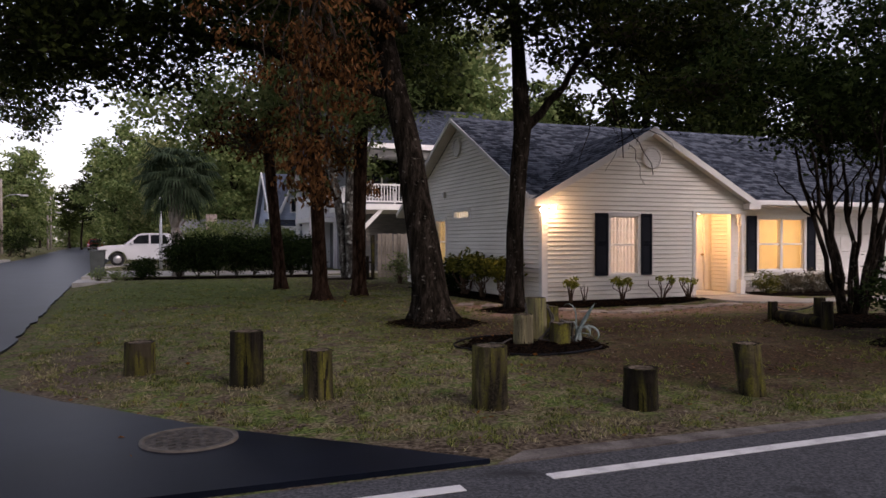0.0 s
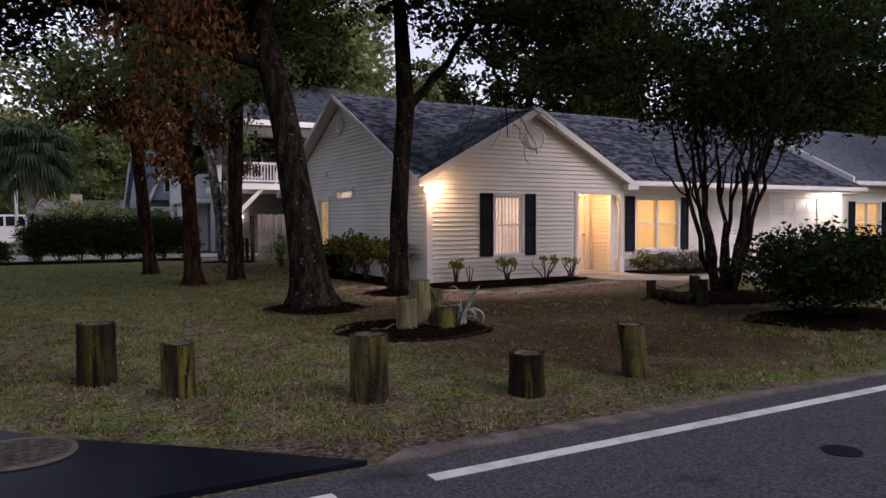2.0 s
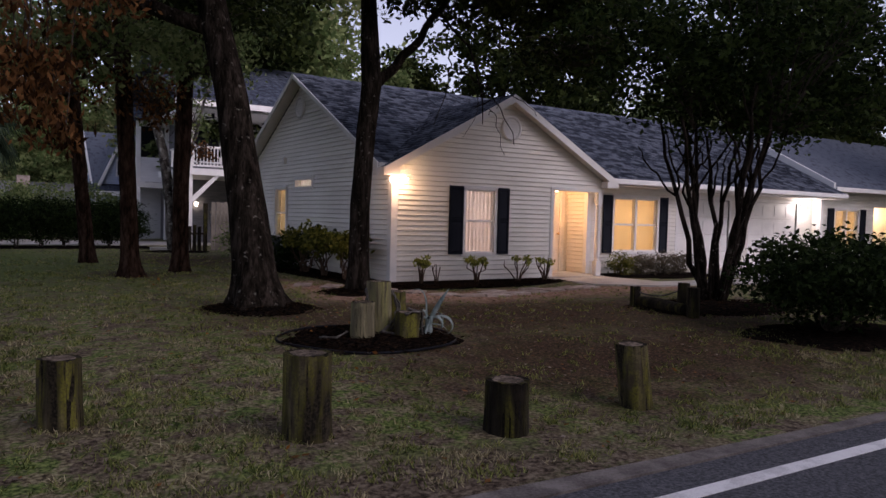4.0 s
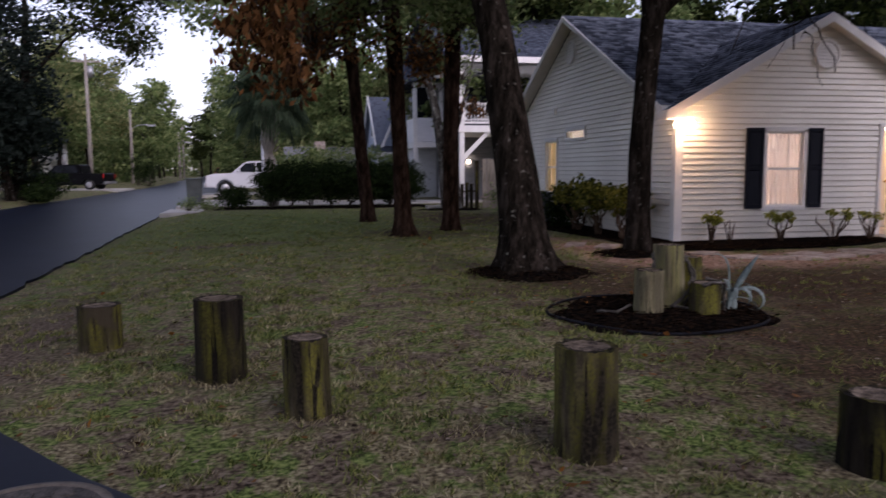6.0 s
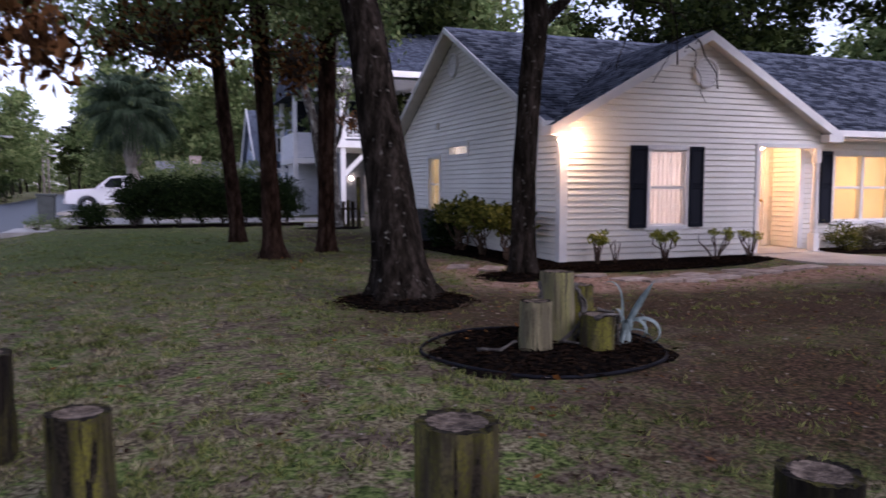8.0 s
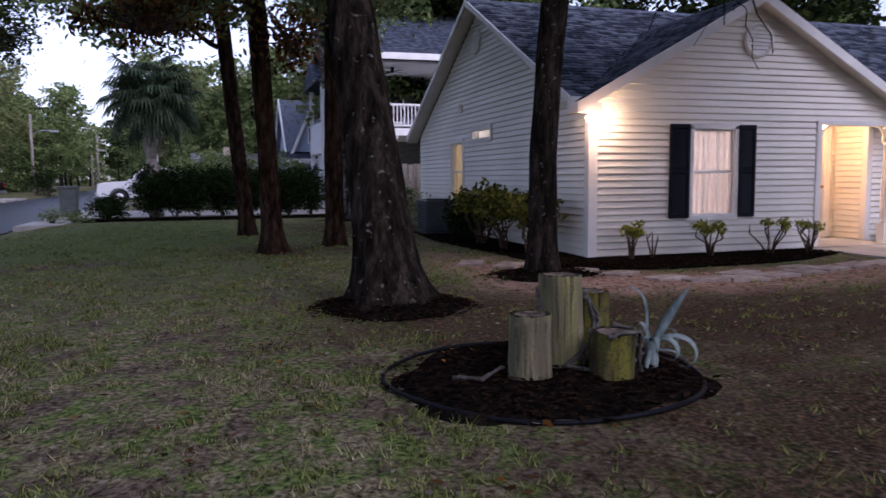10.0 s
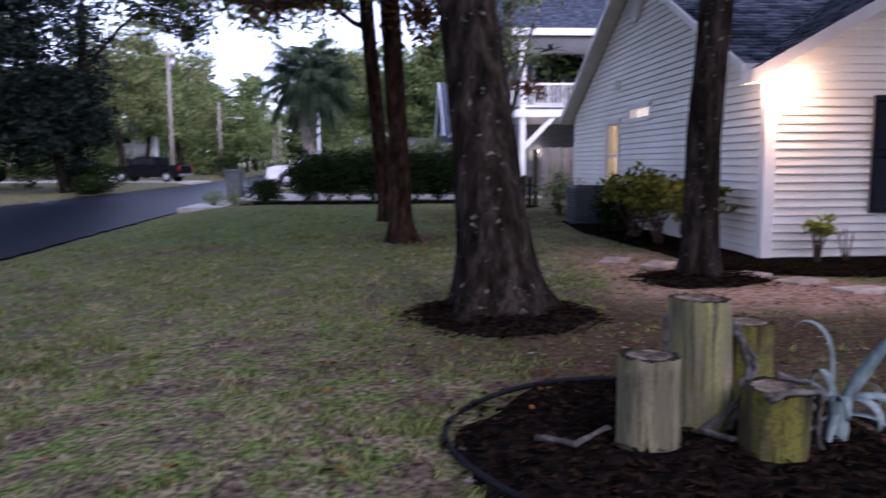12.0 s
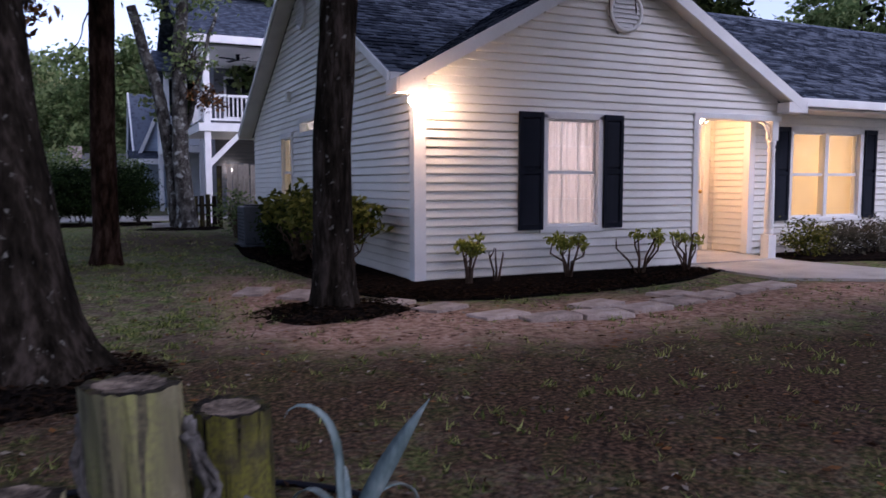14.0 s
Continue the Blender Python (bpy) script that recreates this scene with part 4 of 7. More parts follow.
def tree(name, foot, path, radii, bark, label, crowns, flare=1.7, seed=1, limbs=()):
    """path: offsets from the foot. crowns: (centre, radii, clumps, leaves per clump, clump spread, leaf size, material, droop, narrow)."""
    rng, nr = random.Random(seed), np.random.default_rng(seed)
    ob = thing(name, foot, label, "tree", "yard trees")
    v, f = trunk_data(path, radii, 22, flare, seed)
    put("trunk", mesh_of("trunk", v, f, bark, True), ob)
    for s, e, r0, r1 in limbs:
        v, f = limb_data(rng, s, e, r0, r1)
        put("limb", mesh_of("limb", v, f, bark, True), ob)
    for centre, rad, count, per, spread, size, mat_, droop, narrow in crowns:
        pts, mids = clumps(nr, centre, rad, count, per, spread)
        put("crown", leaf_mesh("crown", pts, size, mat_, nr, narrow, droop), ob)
        hub = Vector(centre) - Vector((0, 0, rad[2] * 0.5))
        tw = []
        for m_ in mids[:: max(1, len(mids) // 40)]:
            tw.append(limb_data(rng, hub + (Vector(m_) - hub) * 0.15, m_, 0.022, 0.006, 0.2, 5))
        v, f = joined(tw)
        put("twig_spray", mesh_of("twig_spray", v, f, TWIG), ob)
    return ob


Z = 0.2
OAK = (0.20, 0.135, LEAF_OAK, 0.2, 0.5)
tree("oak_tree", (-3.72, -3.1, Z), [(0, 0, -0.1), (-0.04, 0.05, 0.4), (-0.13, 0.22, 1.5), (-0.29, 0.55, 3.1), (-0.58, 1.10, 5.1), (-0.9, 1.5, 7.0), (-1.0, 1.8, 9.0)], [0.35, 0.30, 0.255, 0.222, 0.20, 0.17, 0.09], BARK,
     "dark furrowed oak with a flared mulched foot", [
         # first lobe is unseen overhead, added to shade the lawn below
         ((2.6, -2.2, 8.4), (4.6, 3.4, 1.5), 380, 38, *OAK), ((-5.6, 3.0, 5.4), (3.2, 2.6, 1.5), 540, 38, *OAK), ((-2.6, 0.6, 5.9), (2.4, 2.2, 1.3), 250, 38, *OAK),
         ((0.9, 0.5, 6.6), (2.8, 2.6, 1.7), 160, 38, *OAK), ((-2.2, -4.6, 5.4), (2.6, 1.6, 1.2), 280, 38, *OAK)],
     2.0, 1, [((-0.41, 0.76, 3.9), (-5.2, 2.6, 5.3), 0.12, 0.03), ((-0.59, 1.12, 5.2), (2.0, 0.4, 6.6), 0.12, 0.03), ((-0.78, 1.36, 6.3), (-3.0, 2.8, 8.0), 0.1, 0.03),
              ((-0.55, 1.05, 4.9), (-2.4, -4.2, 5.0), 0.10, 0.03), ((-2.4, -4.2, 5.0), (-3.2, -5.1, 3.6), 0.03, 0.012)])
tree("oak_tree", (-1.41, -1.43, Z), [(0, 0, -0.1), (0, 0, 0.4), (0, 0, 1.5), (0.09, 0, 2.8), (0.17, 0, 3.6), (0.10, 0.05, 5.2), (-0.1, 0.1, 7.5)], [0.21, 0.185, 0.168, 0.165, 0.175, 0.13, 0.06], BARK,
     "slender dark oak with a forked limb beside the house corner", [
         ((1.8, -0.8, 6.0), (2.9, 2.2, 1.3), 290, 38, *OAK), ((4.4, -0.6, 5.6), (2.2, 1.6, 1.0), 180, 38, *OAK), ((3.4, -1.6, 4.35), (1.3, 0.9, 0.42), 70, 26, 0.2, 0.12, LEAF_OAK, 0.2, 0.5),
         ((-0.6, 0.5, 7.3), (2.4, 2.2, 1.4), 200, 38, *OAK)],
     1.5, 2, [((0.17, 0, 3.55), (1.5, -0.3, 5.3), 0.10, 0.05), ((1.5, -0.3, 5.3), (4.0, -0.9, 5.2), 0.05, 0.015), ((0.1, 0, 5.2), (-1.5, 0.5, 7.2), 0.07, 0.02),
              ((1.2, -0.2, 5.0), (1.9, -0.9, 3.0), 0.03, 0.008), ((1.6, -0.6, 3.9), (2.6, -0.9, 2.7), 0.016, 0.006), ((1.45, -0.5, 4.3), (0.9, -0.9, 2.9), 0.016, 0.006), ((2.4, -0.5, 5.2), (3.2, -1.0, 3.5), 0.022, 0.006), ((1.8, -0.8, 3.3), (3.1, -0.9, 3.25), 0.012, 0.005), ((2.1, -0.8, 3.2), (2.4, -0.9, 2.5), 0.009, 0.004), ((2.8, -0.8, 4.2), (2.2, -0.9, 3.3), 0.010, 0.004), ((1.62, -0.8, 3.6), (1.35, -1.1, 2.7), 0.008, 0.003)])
PINE = (0.28, 0.16, LEAF_OAK, 0.3, 0.55)
tree("pine_tree", (-4.6, 7.15, Z), [(0, 0, -0.1), (-0.03, 0, 0.4), (-0.15, 0, 1.7), (-0.42, 0, 4.8), (-0.3, 0.1, 9.0)], [0.20, 0.175, 0.16, 0.155, 0.08], BARK_RED,
     "leaning reddish-barked tree in the lawn", [((-1.9, -1.0, 4.9), (2.3, 1.8, 1.1), 170, 30, 0.24, 0.15, LEAF_GREEN, 0.3, 0.55), ((0.6, 0.3, 7.2), (2.8, 2.4, 1.6), 140, 36, *PINE)], 1.5, 3,
     [((-0.35, 0, 4.0), (-2.2, -1.0, 4.9), 0.06, 0.02)])
tree("pine_tree", (-4.38, 2.72, Z), [(0, 0, -0.1), (-0.02, 0, 0.4), (-0.06, 0, 1.7), (-0.20, 0, 4.6), (-0.1, 0.1, 8.5)], [0.22, 0.175, 0.155, 0.16, 0.08], BARK_RED,
     "reddish-barked tree with thin green leaves", [((-0.9, -1.2, 4.5), (1.5, 1.1, 0.9), 90, 28, 0.22, 0.14, LEAF_GREEN, 0.6, 0.5), ((-1.7, -1.4, 3.6), (1.0, 0.8, 0.7), 46, 22, 0.15, 0.12, LEAF_BROWN, 1.1, 0.4), ((0.3, -0.8, 3.5), (0.7, 0.5, 0.6), 26, 22, 0.15, 0.12, LEAF_BROWN, 1.1, 0.4), ((0.3, -0.2, 6.6), (2.6, 2.2, 1.4), 140, 36, *PINE)], 1.8, 4,
     [((-0.15, 0, 3.8), (-1.2, -1.2, 4.6), 0.05, 0.015)])
tree("pine_tree", (-3.2, 3.72, Z), [(0, 0, -0.1), (0, 0, 0.4), (0.0, 0, 1.7), (0.08, 0, 4.6), (0.2, 0.1, 8.5)], [0.20, 0.175, 0.165, 0.17, 0.08], BARK_RED,
     "upright reddish-barked tree in the lawn", [((0.3, -0.5, 4.7), (1.3, 1.0, 0.9), 70, 28, 0.22, 0.14, LEAF_GREEN, 0.6, 0.5), ((0.6, 0.6, 6.4), (2.2, 2.0, 1.4), 130, 36, *PINE)], 1.5, 5,
     [((0.05, 0, 3.6), (-0.35, -0.5, 2.9), 0.02, 0.006)])
tree("lichen_tree", (-1.25, 12.0, Z), [(0, 0, -0.1), (0.0, 0, 0.5), (-0.1, 0, 2.0), (-0.05, 0, 4.5), (0.3, 0.1, 8.0)], [0.28, 0.23, 0.20, 0.17, 0.08], BARK_PALE,
     "pale lichen-barked twin tree beyond the house", [((-0.3, -0.3, 6.6), (1.7, 1.5, 1.5), 120, 26, 0.22, 0.15, LEAF_GREEN, 0.3, 0.5), ((0.2, -0.3, 4.4), (0.5, 0.4, 0.8), 16, 20, 0.16, 0.13, LEAF_GREEN, 0.5, 0.5), ((0.5, -0.3, 3.3), (0.5, 0.4, 0.4), 14, 22, 0.14, 0.11, LEAF_BROWN, 0.6, 0.5)], 1.3, 6,
     [((-0.2, 0.2, 0.1), (-1.1, 0.4, 5.5), 0.19, 0.12), ((-0.1, 0, 2.0), (0.9, 0.3, 5.5), 0.07, 0.04)])
tree("oak_tree", (-19.2, 27.6, Z), [(0, 0, -0.1), (0.1, 0, 0.5), (0.3, 0, 3.0), (0.7, 0, 6.5), (0.9, 0, 11.0)], [0.36, 0.30, 0.26, 0.2, 0.06], BARK,
     "dark oak leaning its limbs over the street", [((4.4, 0.0, 9.2), (2.3, 2.2, 1.8), 80, 34, 0.34, 0.24, LEAF_OAK, 0.2, 0.5), ((5.4, 0.0, 7.6), (1.6, 1.6, 1.3), 40, 30, 0.28, 0.22, LEAF_OAK, 0.3, 0.5), ((7.0, 0.0, 10.2), (1.8, 1.6, 1.3), 50, 32, 0.32, 0.24, LEAF_OAK, 0.2, 0.5), ((1.6, 0.0, 11.8), (2.2, 2.2, 1.4), 50, 34, 0.34, 0.24, LEAF_OAK, 0.2, 0.5)],
     1.6, 8, [((0.6, 0, 5.5), (3.4, 0.2, 8.4), 0.12, 0.04), ((3.0, 0.2, 8.1), (5.6, 0.0, 7.8), 0.05, 0.02)])
# a bough of dead brown leaves that hangs low over the log row, carried by a limb of the great oak
bough = thing("dead_bough", (-6.9, -8.2, 3.4), "low hanging bough of dry brown oak leaves", "bough")
nr = np.random.default_rng(12)
for c_, r_, k_ in (((0, 0, 0.35), (0.95, 0.7, 0.7), 90), ((0.2, 0.1, -0.4), (0.6, 0.45, 0.45), 52), ((0.08, 0.25, -1.12), (0.25, 0.24, 0.34), 30), ((0.26, 0.25, -1.42), (0.12, 0.12, 0.20), 7), ((-0.1, 0.3, 1.05), (1.4, 1.1, 0.6), 90)):
    pts, mids = clumps(nr, c_, r_, k_, 26, 0.06)
    put("leaf_spray", leaf_mesh("leaf_spray", pts, 0.066, LEAF_BROWN, nr, 0.38, 1.5), bough)
    put("twig_spray", mesh_of("twig_spray", *joined([limb_data(random.Random(i), (0.2, 0.3, 0.8), m_, 0.012, 0.003, 0.12, 5) for i, m_ in enumerate(mids[::5])]), TWIG), bough)
put("limb", mesh_of("limb", *limb_data(random.Random(3), (0.1, 0.3, 0.9), (2.6, 5.0, 1.6), 0.05, 0.10, 0.25), BARK, True), bough)


# ---- logs set on end along the lawn's edge ----
def log_post(x, y, h, r, material, seed, label, lean=(0, 0), group="log posts", sink=0.06, z=None):
    """An upright cut log: irregular round, split and chipped at its rim, with a paler sawn end."""
    rng = random.Random(seed)
    base = yard_z(x, y) if z is None else z
    ob = thing("log_post", (x, y, base), label, "log post", group)
    sides, rings = 44, 9
    verts, faces = [], []
    chips = [rng.uniform(0, 1) for _ in range(sides)]
    for i in range(rings + 1):
        f = i / rings
        zz = -sink + (h + sink) * f
        for k in range(sides):
            a = 2 * math.pi * k / sides
            q = r * (1 + 0.05 * math.sin(2 * a + seed) + 0.035 * noise.noise((math.cos(a) * 3, math.sin(a) * 3, seed * 3.1)) + 0.05 * noise.noise((math.cos(a) * 8, math.sin(a) * 8, zz * 2 + seed)) + 0.03 * noise.noise((math.cos(a) * 19, math.sin(a) * 19, zz * 1.2 + seed)))
            q *= 1.0 + 0.06 * (1 - f) ** 3
            if chips[k] > 0.86 and f > 0.55:
                q *= 0.93
            top = zz + (0.014 * (noise.noise((math.cos(a) * 5, math.sin(a) * 5, seed)) - (0.8 if chips[k] > 0.9 else 0)) if i == rings else 0)
            verts.append((q * math.cos(a) + lean[0] * max(zz, 0), q * math.sin(a) + lean[1] * max(zz, 0), top))
    for i in range(rings):
        for k in range(sides):
            a, b = i * sides + k, i * sides + (k + 1) % sides
            faces.append((a, b, b + sides, a + sides))
    put("bark_side", mesh_of("bark_side", verts, faces, material, True), ob)
    rim = verts[-sides:]
    v2 = [(p[0], p[1], p[2]) for p in rim]
    k2 = len(v2)
    cx, cy = lean[0] * h, lean[1] * h
    v2 += [(cx + (p[0] - cx) * 0.74, cy + (p[1] - cy) * 0.74, h - 0.004 + 0.004 * rng.random()) for p in rim]
    v2 += [(cx + (p[0] - cx) * 0.42, cy + (p[1] - cy) * 0.42, h - 0.010 + 0.004 * rng.random()) for p in rim]
    v2.append((cx, cy, h - 0.012))
    f2 = []
    for lvl in range(2):
        for k in range(sides):
            a, b = lvl * k2 + k, lvl * k2 + (k + 1) % sides
            f2.append((a, b, b + k2, a + k2))
    f2 += [(2 * k2 + k, 2 * k2 + (k + 1) % sides, 3 * k2) for k in range(sides)]
    end = mesh_of("sawn_end", v2, f2, LOG_END)
    end.materials.append(POST_DARK)
    end.polygons.foreach_set("material_index", [1 if i < sides else 0 for i in range(len(f2))])
    put("sawn_end", end, ob, label="paler sawn end with a dark rim")
    return ob


log_post(-8.20, -5.56, 0.36, 0.158, POST_WOOD, 1, "short mossy log set upright in the lawn")
log_post(-7.16, -6.76, 0.56, 0.160, POST_DARK, 2, "tall dark mossy log set upright in the lawn")
log_post(-6.60, -7.64, 0.46, 0.132, POST_WOOD, 3, "mossy green-stained log set upright in the lawn", (-0.02, 0))
log_post(-5.25, -8.59, 0.55, 0.155, POST_WOOD, 4, "stout weathered log with yellow-green moss")
log_post(-3.95, -9.02, 0.36, 0.160, POST_DARK, 5, "short dark charred-looking log in the lawn")
log_post(-2.59, -8.95, 0.50, 0.135, POST_WOOD, 6, "leaning mossy log set in the lawn", (-0.12, 0.05))


# ---- background woods ----
def wood_tree(name, height, crown_r, material, bark, label, seed, count=150, per=34, size=0.34, low=0.35, group="background trees"):
    """A tall tree standing far off: trunk, a few limbs, and a ragged crown of several lobes."""
    rng, nr = random.Random(seed), np.random.default_rng(seed)
    ob = thing(name, (0, 0, 0), label, "tree", group)
    k = 6
    path = [(0.25 * math.sin(i * 1.3 + seed), 0.25 * math.cos(i * 0.9 + seed), height * 0.92 * i / k - 0.1) for i in range(k + 1)]
    v, f = tube(path, [0.26 * (1 - 0.8 * i / k) for i in range(k + 1)], 10)
    put("trunk", mesh_of("trunk", v, f, bark, True), ob)
    all_pts, limbs = [], []
    for i in range(7):
        a = i * 2.4 + seed
        h = height * (low + (0.92 - low) * (i + 0.5) / 7)
        rr = crown_r * (0.75 - 0.35 * abs((i - 2.5) / 5)) * rng.uniform(0.8, 1.2)
        c = (math.cos(a) * crown_r * 0.45, math.sin(a) * crown_r * 0.45, h)
        pts, _ = clumps(nr, c, (rr, rr, height * 0.13), count // 7, per, 0.42)
        all_pts.append(pts)
        limbs.append(limb_data(rng, (path[3][0], path[3][1], h * 0.8), c, 0.08, 0.03, 0.3, 6))
    put("crown", leaf_mesh("crown", np.concatenate(all_pts), size, material, nr, 0.55, 0.2), ob)
    put("limb", mesh_of("limb", *joined(limbs), bark, True), ob)
    return ob


KINDS = [
    wood_tree("broadleaf_tree", 13, 4.2, LEAF_GREEN, BARK, "green broadleaf tree beyond the lawn", 11, 150, 40, 0.42),
    wood_tree("broadleaf_tree", 11, 3.6, LEAF_YELLOW, BARK, "yellowing broadleaf tree beyond the lawn", 12, 130, 60, 0.30),
    wood_tree("broadleaf_tree", 15, 4.4, LEAF_OAK, BARK, "dark tall oak beyond the roofs", 13, 160, 40, 0.42),
    wood_tree("broadleaf_tree", 9, 3.6, LEAF_GREEN, BARK_PALE, "low green tree along the street", 14, 140, 40, 0.38, 0.15),
]
spots = []
wr = random.Random(21)
for i in range(16):  # behind the house
    spots.append((wr.choice((0, 0, 2, 2)), 3 + i * 2.9 + wr.uniform(-1, 1), wr.uniform(15, 30), wr.uniform(0.66, 0.98)))
for x, y, k, sc in ((-2.6, 42, 0, 0.78), (2.5, 24.5, 1, 1.15), (0.5, 44, 1, 0.95), (-5.0, 46, 3, 0.9), (-6.5, 52, 1, 0.9), (-10.0, 58, 3, 0.75), (-8.5, 62, 0, 1.0), (-11.5, 75, 0, 1.0), (-12.5, 92, 2, 0.95), (-13, 110, 0, 0.95),
                    (-27.5, 66, 0, 0.95), (-27.5, 58, 1, 1.3), (-28.5, 80, 1, 1.3), (-23.5, 88, 3, 1.0), (-31, 104, 0, 1.05), (-32, 92, 0, 1.3), (-38, 78, 1, 1.2), (-33, 130, 2, 0.9), (-42, 62, 0, 1.3), (-31, 62, 3, 1.0),
                    (-50, 44, 2, 1.1), (-41, 34, 2, 0.9), (-45, 30, 0, 1.0), (-56, 56, 0, 1.2), (-30, 140, 0, 1.1), (-20, 138, 2, 0.9), (-1.5, 60, 0, 0.85), (6, 55, 2, 1.2), (-4.5, 75, 0, 0.95), (3, 80, 0, 1.1),
                    (24, -3.5, 2, 0.8), (29, -5, 0, 0.8), (33, 2.0, 2, 1.0), (26, 8, 2, 1.0), (38, -6, 2, 1.0)):
    spots.append((k, x, y, sc))
for i in range(22):
    spots.append((wr.choice((0, 0, 2, 3)), -62 + i * 4.2 + wr.uniform(-1.5, 1.5), wr.uniform(165, 205), wr.uniform(0.85, 1.25)))
for i in range(12):
    spots.append((wr.choice((0, 2)), -75 + i * 6.0, wr.uniform(95, 125) if i < 8 else wr.uniform(110, 130), wr.uniform(1.0, 1.3)) if not -22 < -75 + i * 6.0 < -12 else (3, -34 - i, 118, 0.9))
for i in range(14):  # across the road, behind the walker
    spots.append((wr.choice((0, 2)), -45 + i * 6.5 + wr.uniform(-2, 2), wr.uniform(-32, -22), wr.uniform(0.9, 1.15)))
spots = [q for q in spots if abs(q[1] - ((q[2] + 14.7) * 0.384 - 8.07)) > 2.2 or q[2] < 0]
spots += [(2, 4.0, 21, 0.9), (0, 8.2, 23, 0.95), (1, 9.2, 30, 1.4), (1, 5.2, 40, 1.2)]
for k, x, y, sc in spots:
    t = copy_thing(KINDS[k], pose(x, y, 0.18, 0, 0, wr.uniform(0, 360)))
    t.scale = (sc * wr.uniform(0.9, 1.1), sc * wr.uniform(0.9, 1.1), sc)
for k, (x, y) in zip(KINDS, ((60, 40), (66, 45), (72, 40), (78, 45))):
    k.location = (x, y, 0.18)

# the great dark evergreen across the street
big = thing("evergreen_tree", (-22.4, 25.0, Z), "huge dark dense evergreen across the street", "tree")
nr = np.random.default_rng(31)
put("trunk", mesh_of("trunk", *trunk_data([(0, 0, -0.1), (0, 0, 2), (0.2, 0.1, 7), (0.3, 0, 10)], [0.45, 0.38, 0.25, 0.08], 14, 1.4, 3), BARK, True), big)
put("trunk", mesh_of("trunk", *trunk_data([(3.4, 1.0, -0.1), (3.2, 0.8, 2), (2.6, 0.4, 6)], [0.22, 0.18, 0.1], 12, 1.3, 5), BARK, True), big)
for c_, r_, k_ in (((0.0, 0, 6.6), (6.2, 5.0, 5.0), 900), ((2.9, 0.2, 3.4), (3.2, 2.8, 2.3), 320), ((-4.8, 0, 6.2), (4.6, 3.0, 3.6), 440), ((-1.0, 0, 10.5), (5.4, 4.2, 3.4), 420)):
    pts, mids = clumps(nr, c_, r_, k_, 42, 0.30)
    put("crown", leaf_mesh("crown", pts, 0.24, LEAF_DARK, nr, 0.5, 0.3), big)


def bush(name, place, radii, count, size, material, label, seed, per=26, spread=0.10, stems=7, stem_mat=TWIG, narrow=0.5, group="", category="shrub", floor=0.0):
    """A rounded shrub on several stems from one foot."""
    rng, nr_ = random.Random(seed), np.random.default_rng(seed)
    ob = thing(name, place, label, category, group)
    pts, mids = clumps(nr_, (0, 0, radii[2] + floor), radii, count, per, spread)
    pts[:, 2] = np.maximum(pts[:, 2], 0.02 + floor * 0.6)
    put("foliage", leaf_mesh("foliage", pts, size, material, nr_, narrow, 0.0), ob)
    for i in range(stems):
        m_ = mids[(i * 7) % len(mids)]
        put("stem", mesh_of("stem", *limb_data(rng, (rng.uniform(-0.1, 0.1) * radii[0], rng.uniform(-0.1, 0.1), -0.03), m_, 0.014 + 0.01 * radii[2], 0.005, 0.06, 6), stem_mat, True), ob)
    return ob


# hedge beyond the lawn: separate shrubs grown together
for i in range(8):
    x = -7.15 + i * 0.70
    bush("hedge_shrub", (x, 15.0 + 0.12 * math.sin(i * 2.1), Z), (0.58, 0.75, 0.72), 190, 0.085, LEAF_HEDGE, "dense dark clipped hedge shrub", 40 + i, 30, 0.12, 5, group="hedge shrubs", floor=0.22)
bush("bush", (-8.35, 14.9, Z), (0.55, 0.5, 0.40), 120, 0.08, LEAF_HEDGE, "low dark rounded bush beside the hedge", 50, 26, 0.1)
bush("bush", (-9.2, 14.4, Z), (0.45, 0.3, 0.2), 30, 0.07, LEAF_GREEN, "sparse low plant by the driveway", 51, 16, 0.1)
bush("bush", (-9.8, 14.2, Z), (0.4, 0.3, 0.22), 26, 0.07, LEAF_GREEN, "sparse low plant by the driveway", 52, 16, 0.1)
for i, (x, y, r) in enumerate(((-6.0, 20.5, 1.1), (-4.2, 21.0, 1.0), (-5.2, 23.0, 0.9), (-2.6, 22.0, 1.1))):
    bush("bush", (x, y, Z), (r, r * 0.8, 1.2), 150, 0.12, LEAF_GREEN, "bright green shrub behind the hedge", 60 + i, 26, 0.16)
for i, (x, y, r, h) in enumerate(((-17.9, 27.5, 1.1, 0.7), (-19.2, 28.0, 1.2, 0.8), (-25.2, 20.5, 1.1, 0.6), (-18.9, 62, 1.6, 1.4), (-20.6, 66, 1.8, 1.6), (-15, 100, 1.5, 1.0), (-17.4, 24.6, 0.7, 0.4), (-23.6, 33, 1.4, 1.0))):
    bush("bush", (x, y, Z), (r, r, h), 90, 0.13, LEAF_DARK if i in (1, 2) else LEAF_HEDGE, "dark rounded bush across the street", 70 + i, 24, 0.16)
bush("bush", (2.45, -7.65, Z), (1.3, 1.15, 0.58), 420, 0.085, LEAF_HEDGE, "wide dark glossy shrub near the road", 80, 30, 0.13, 14, floor=0.12)


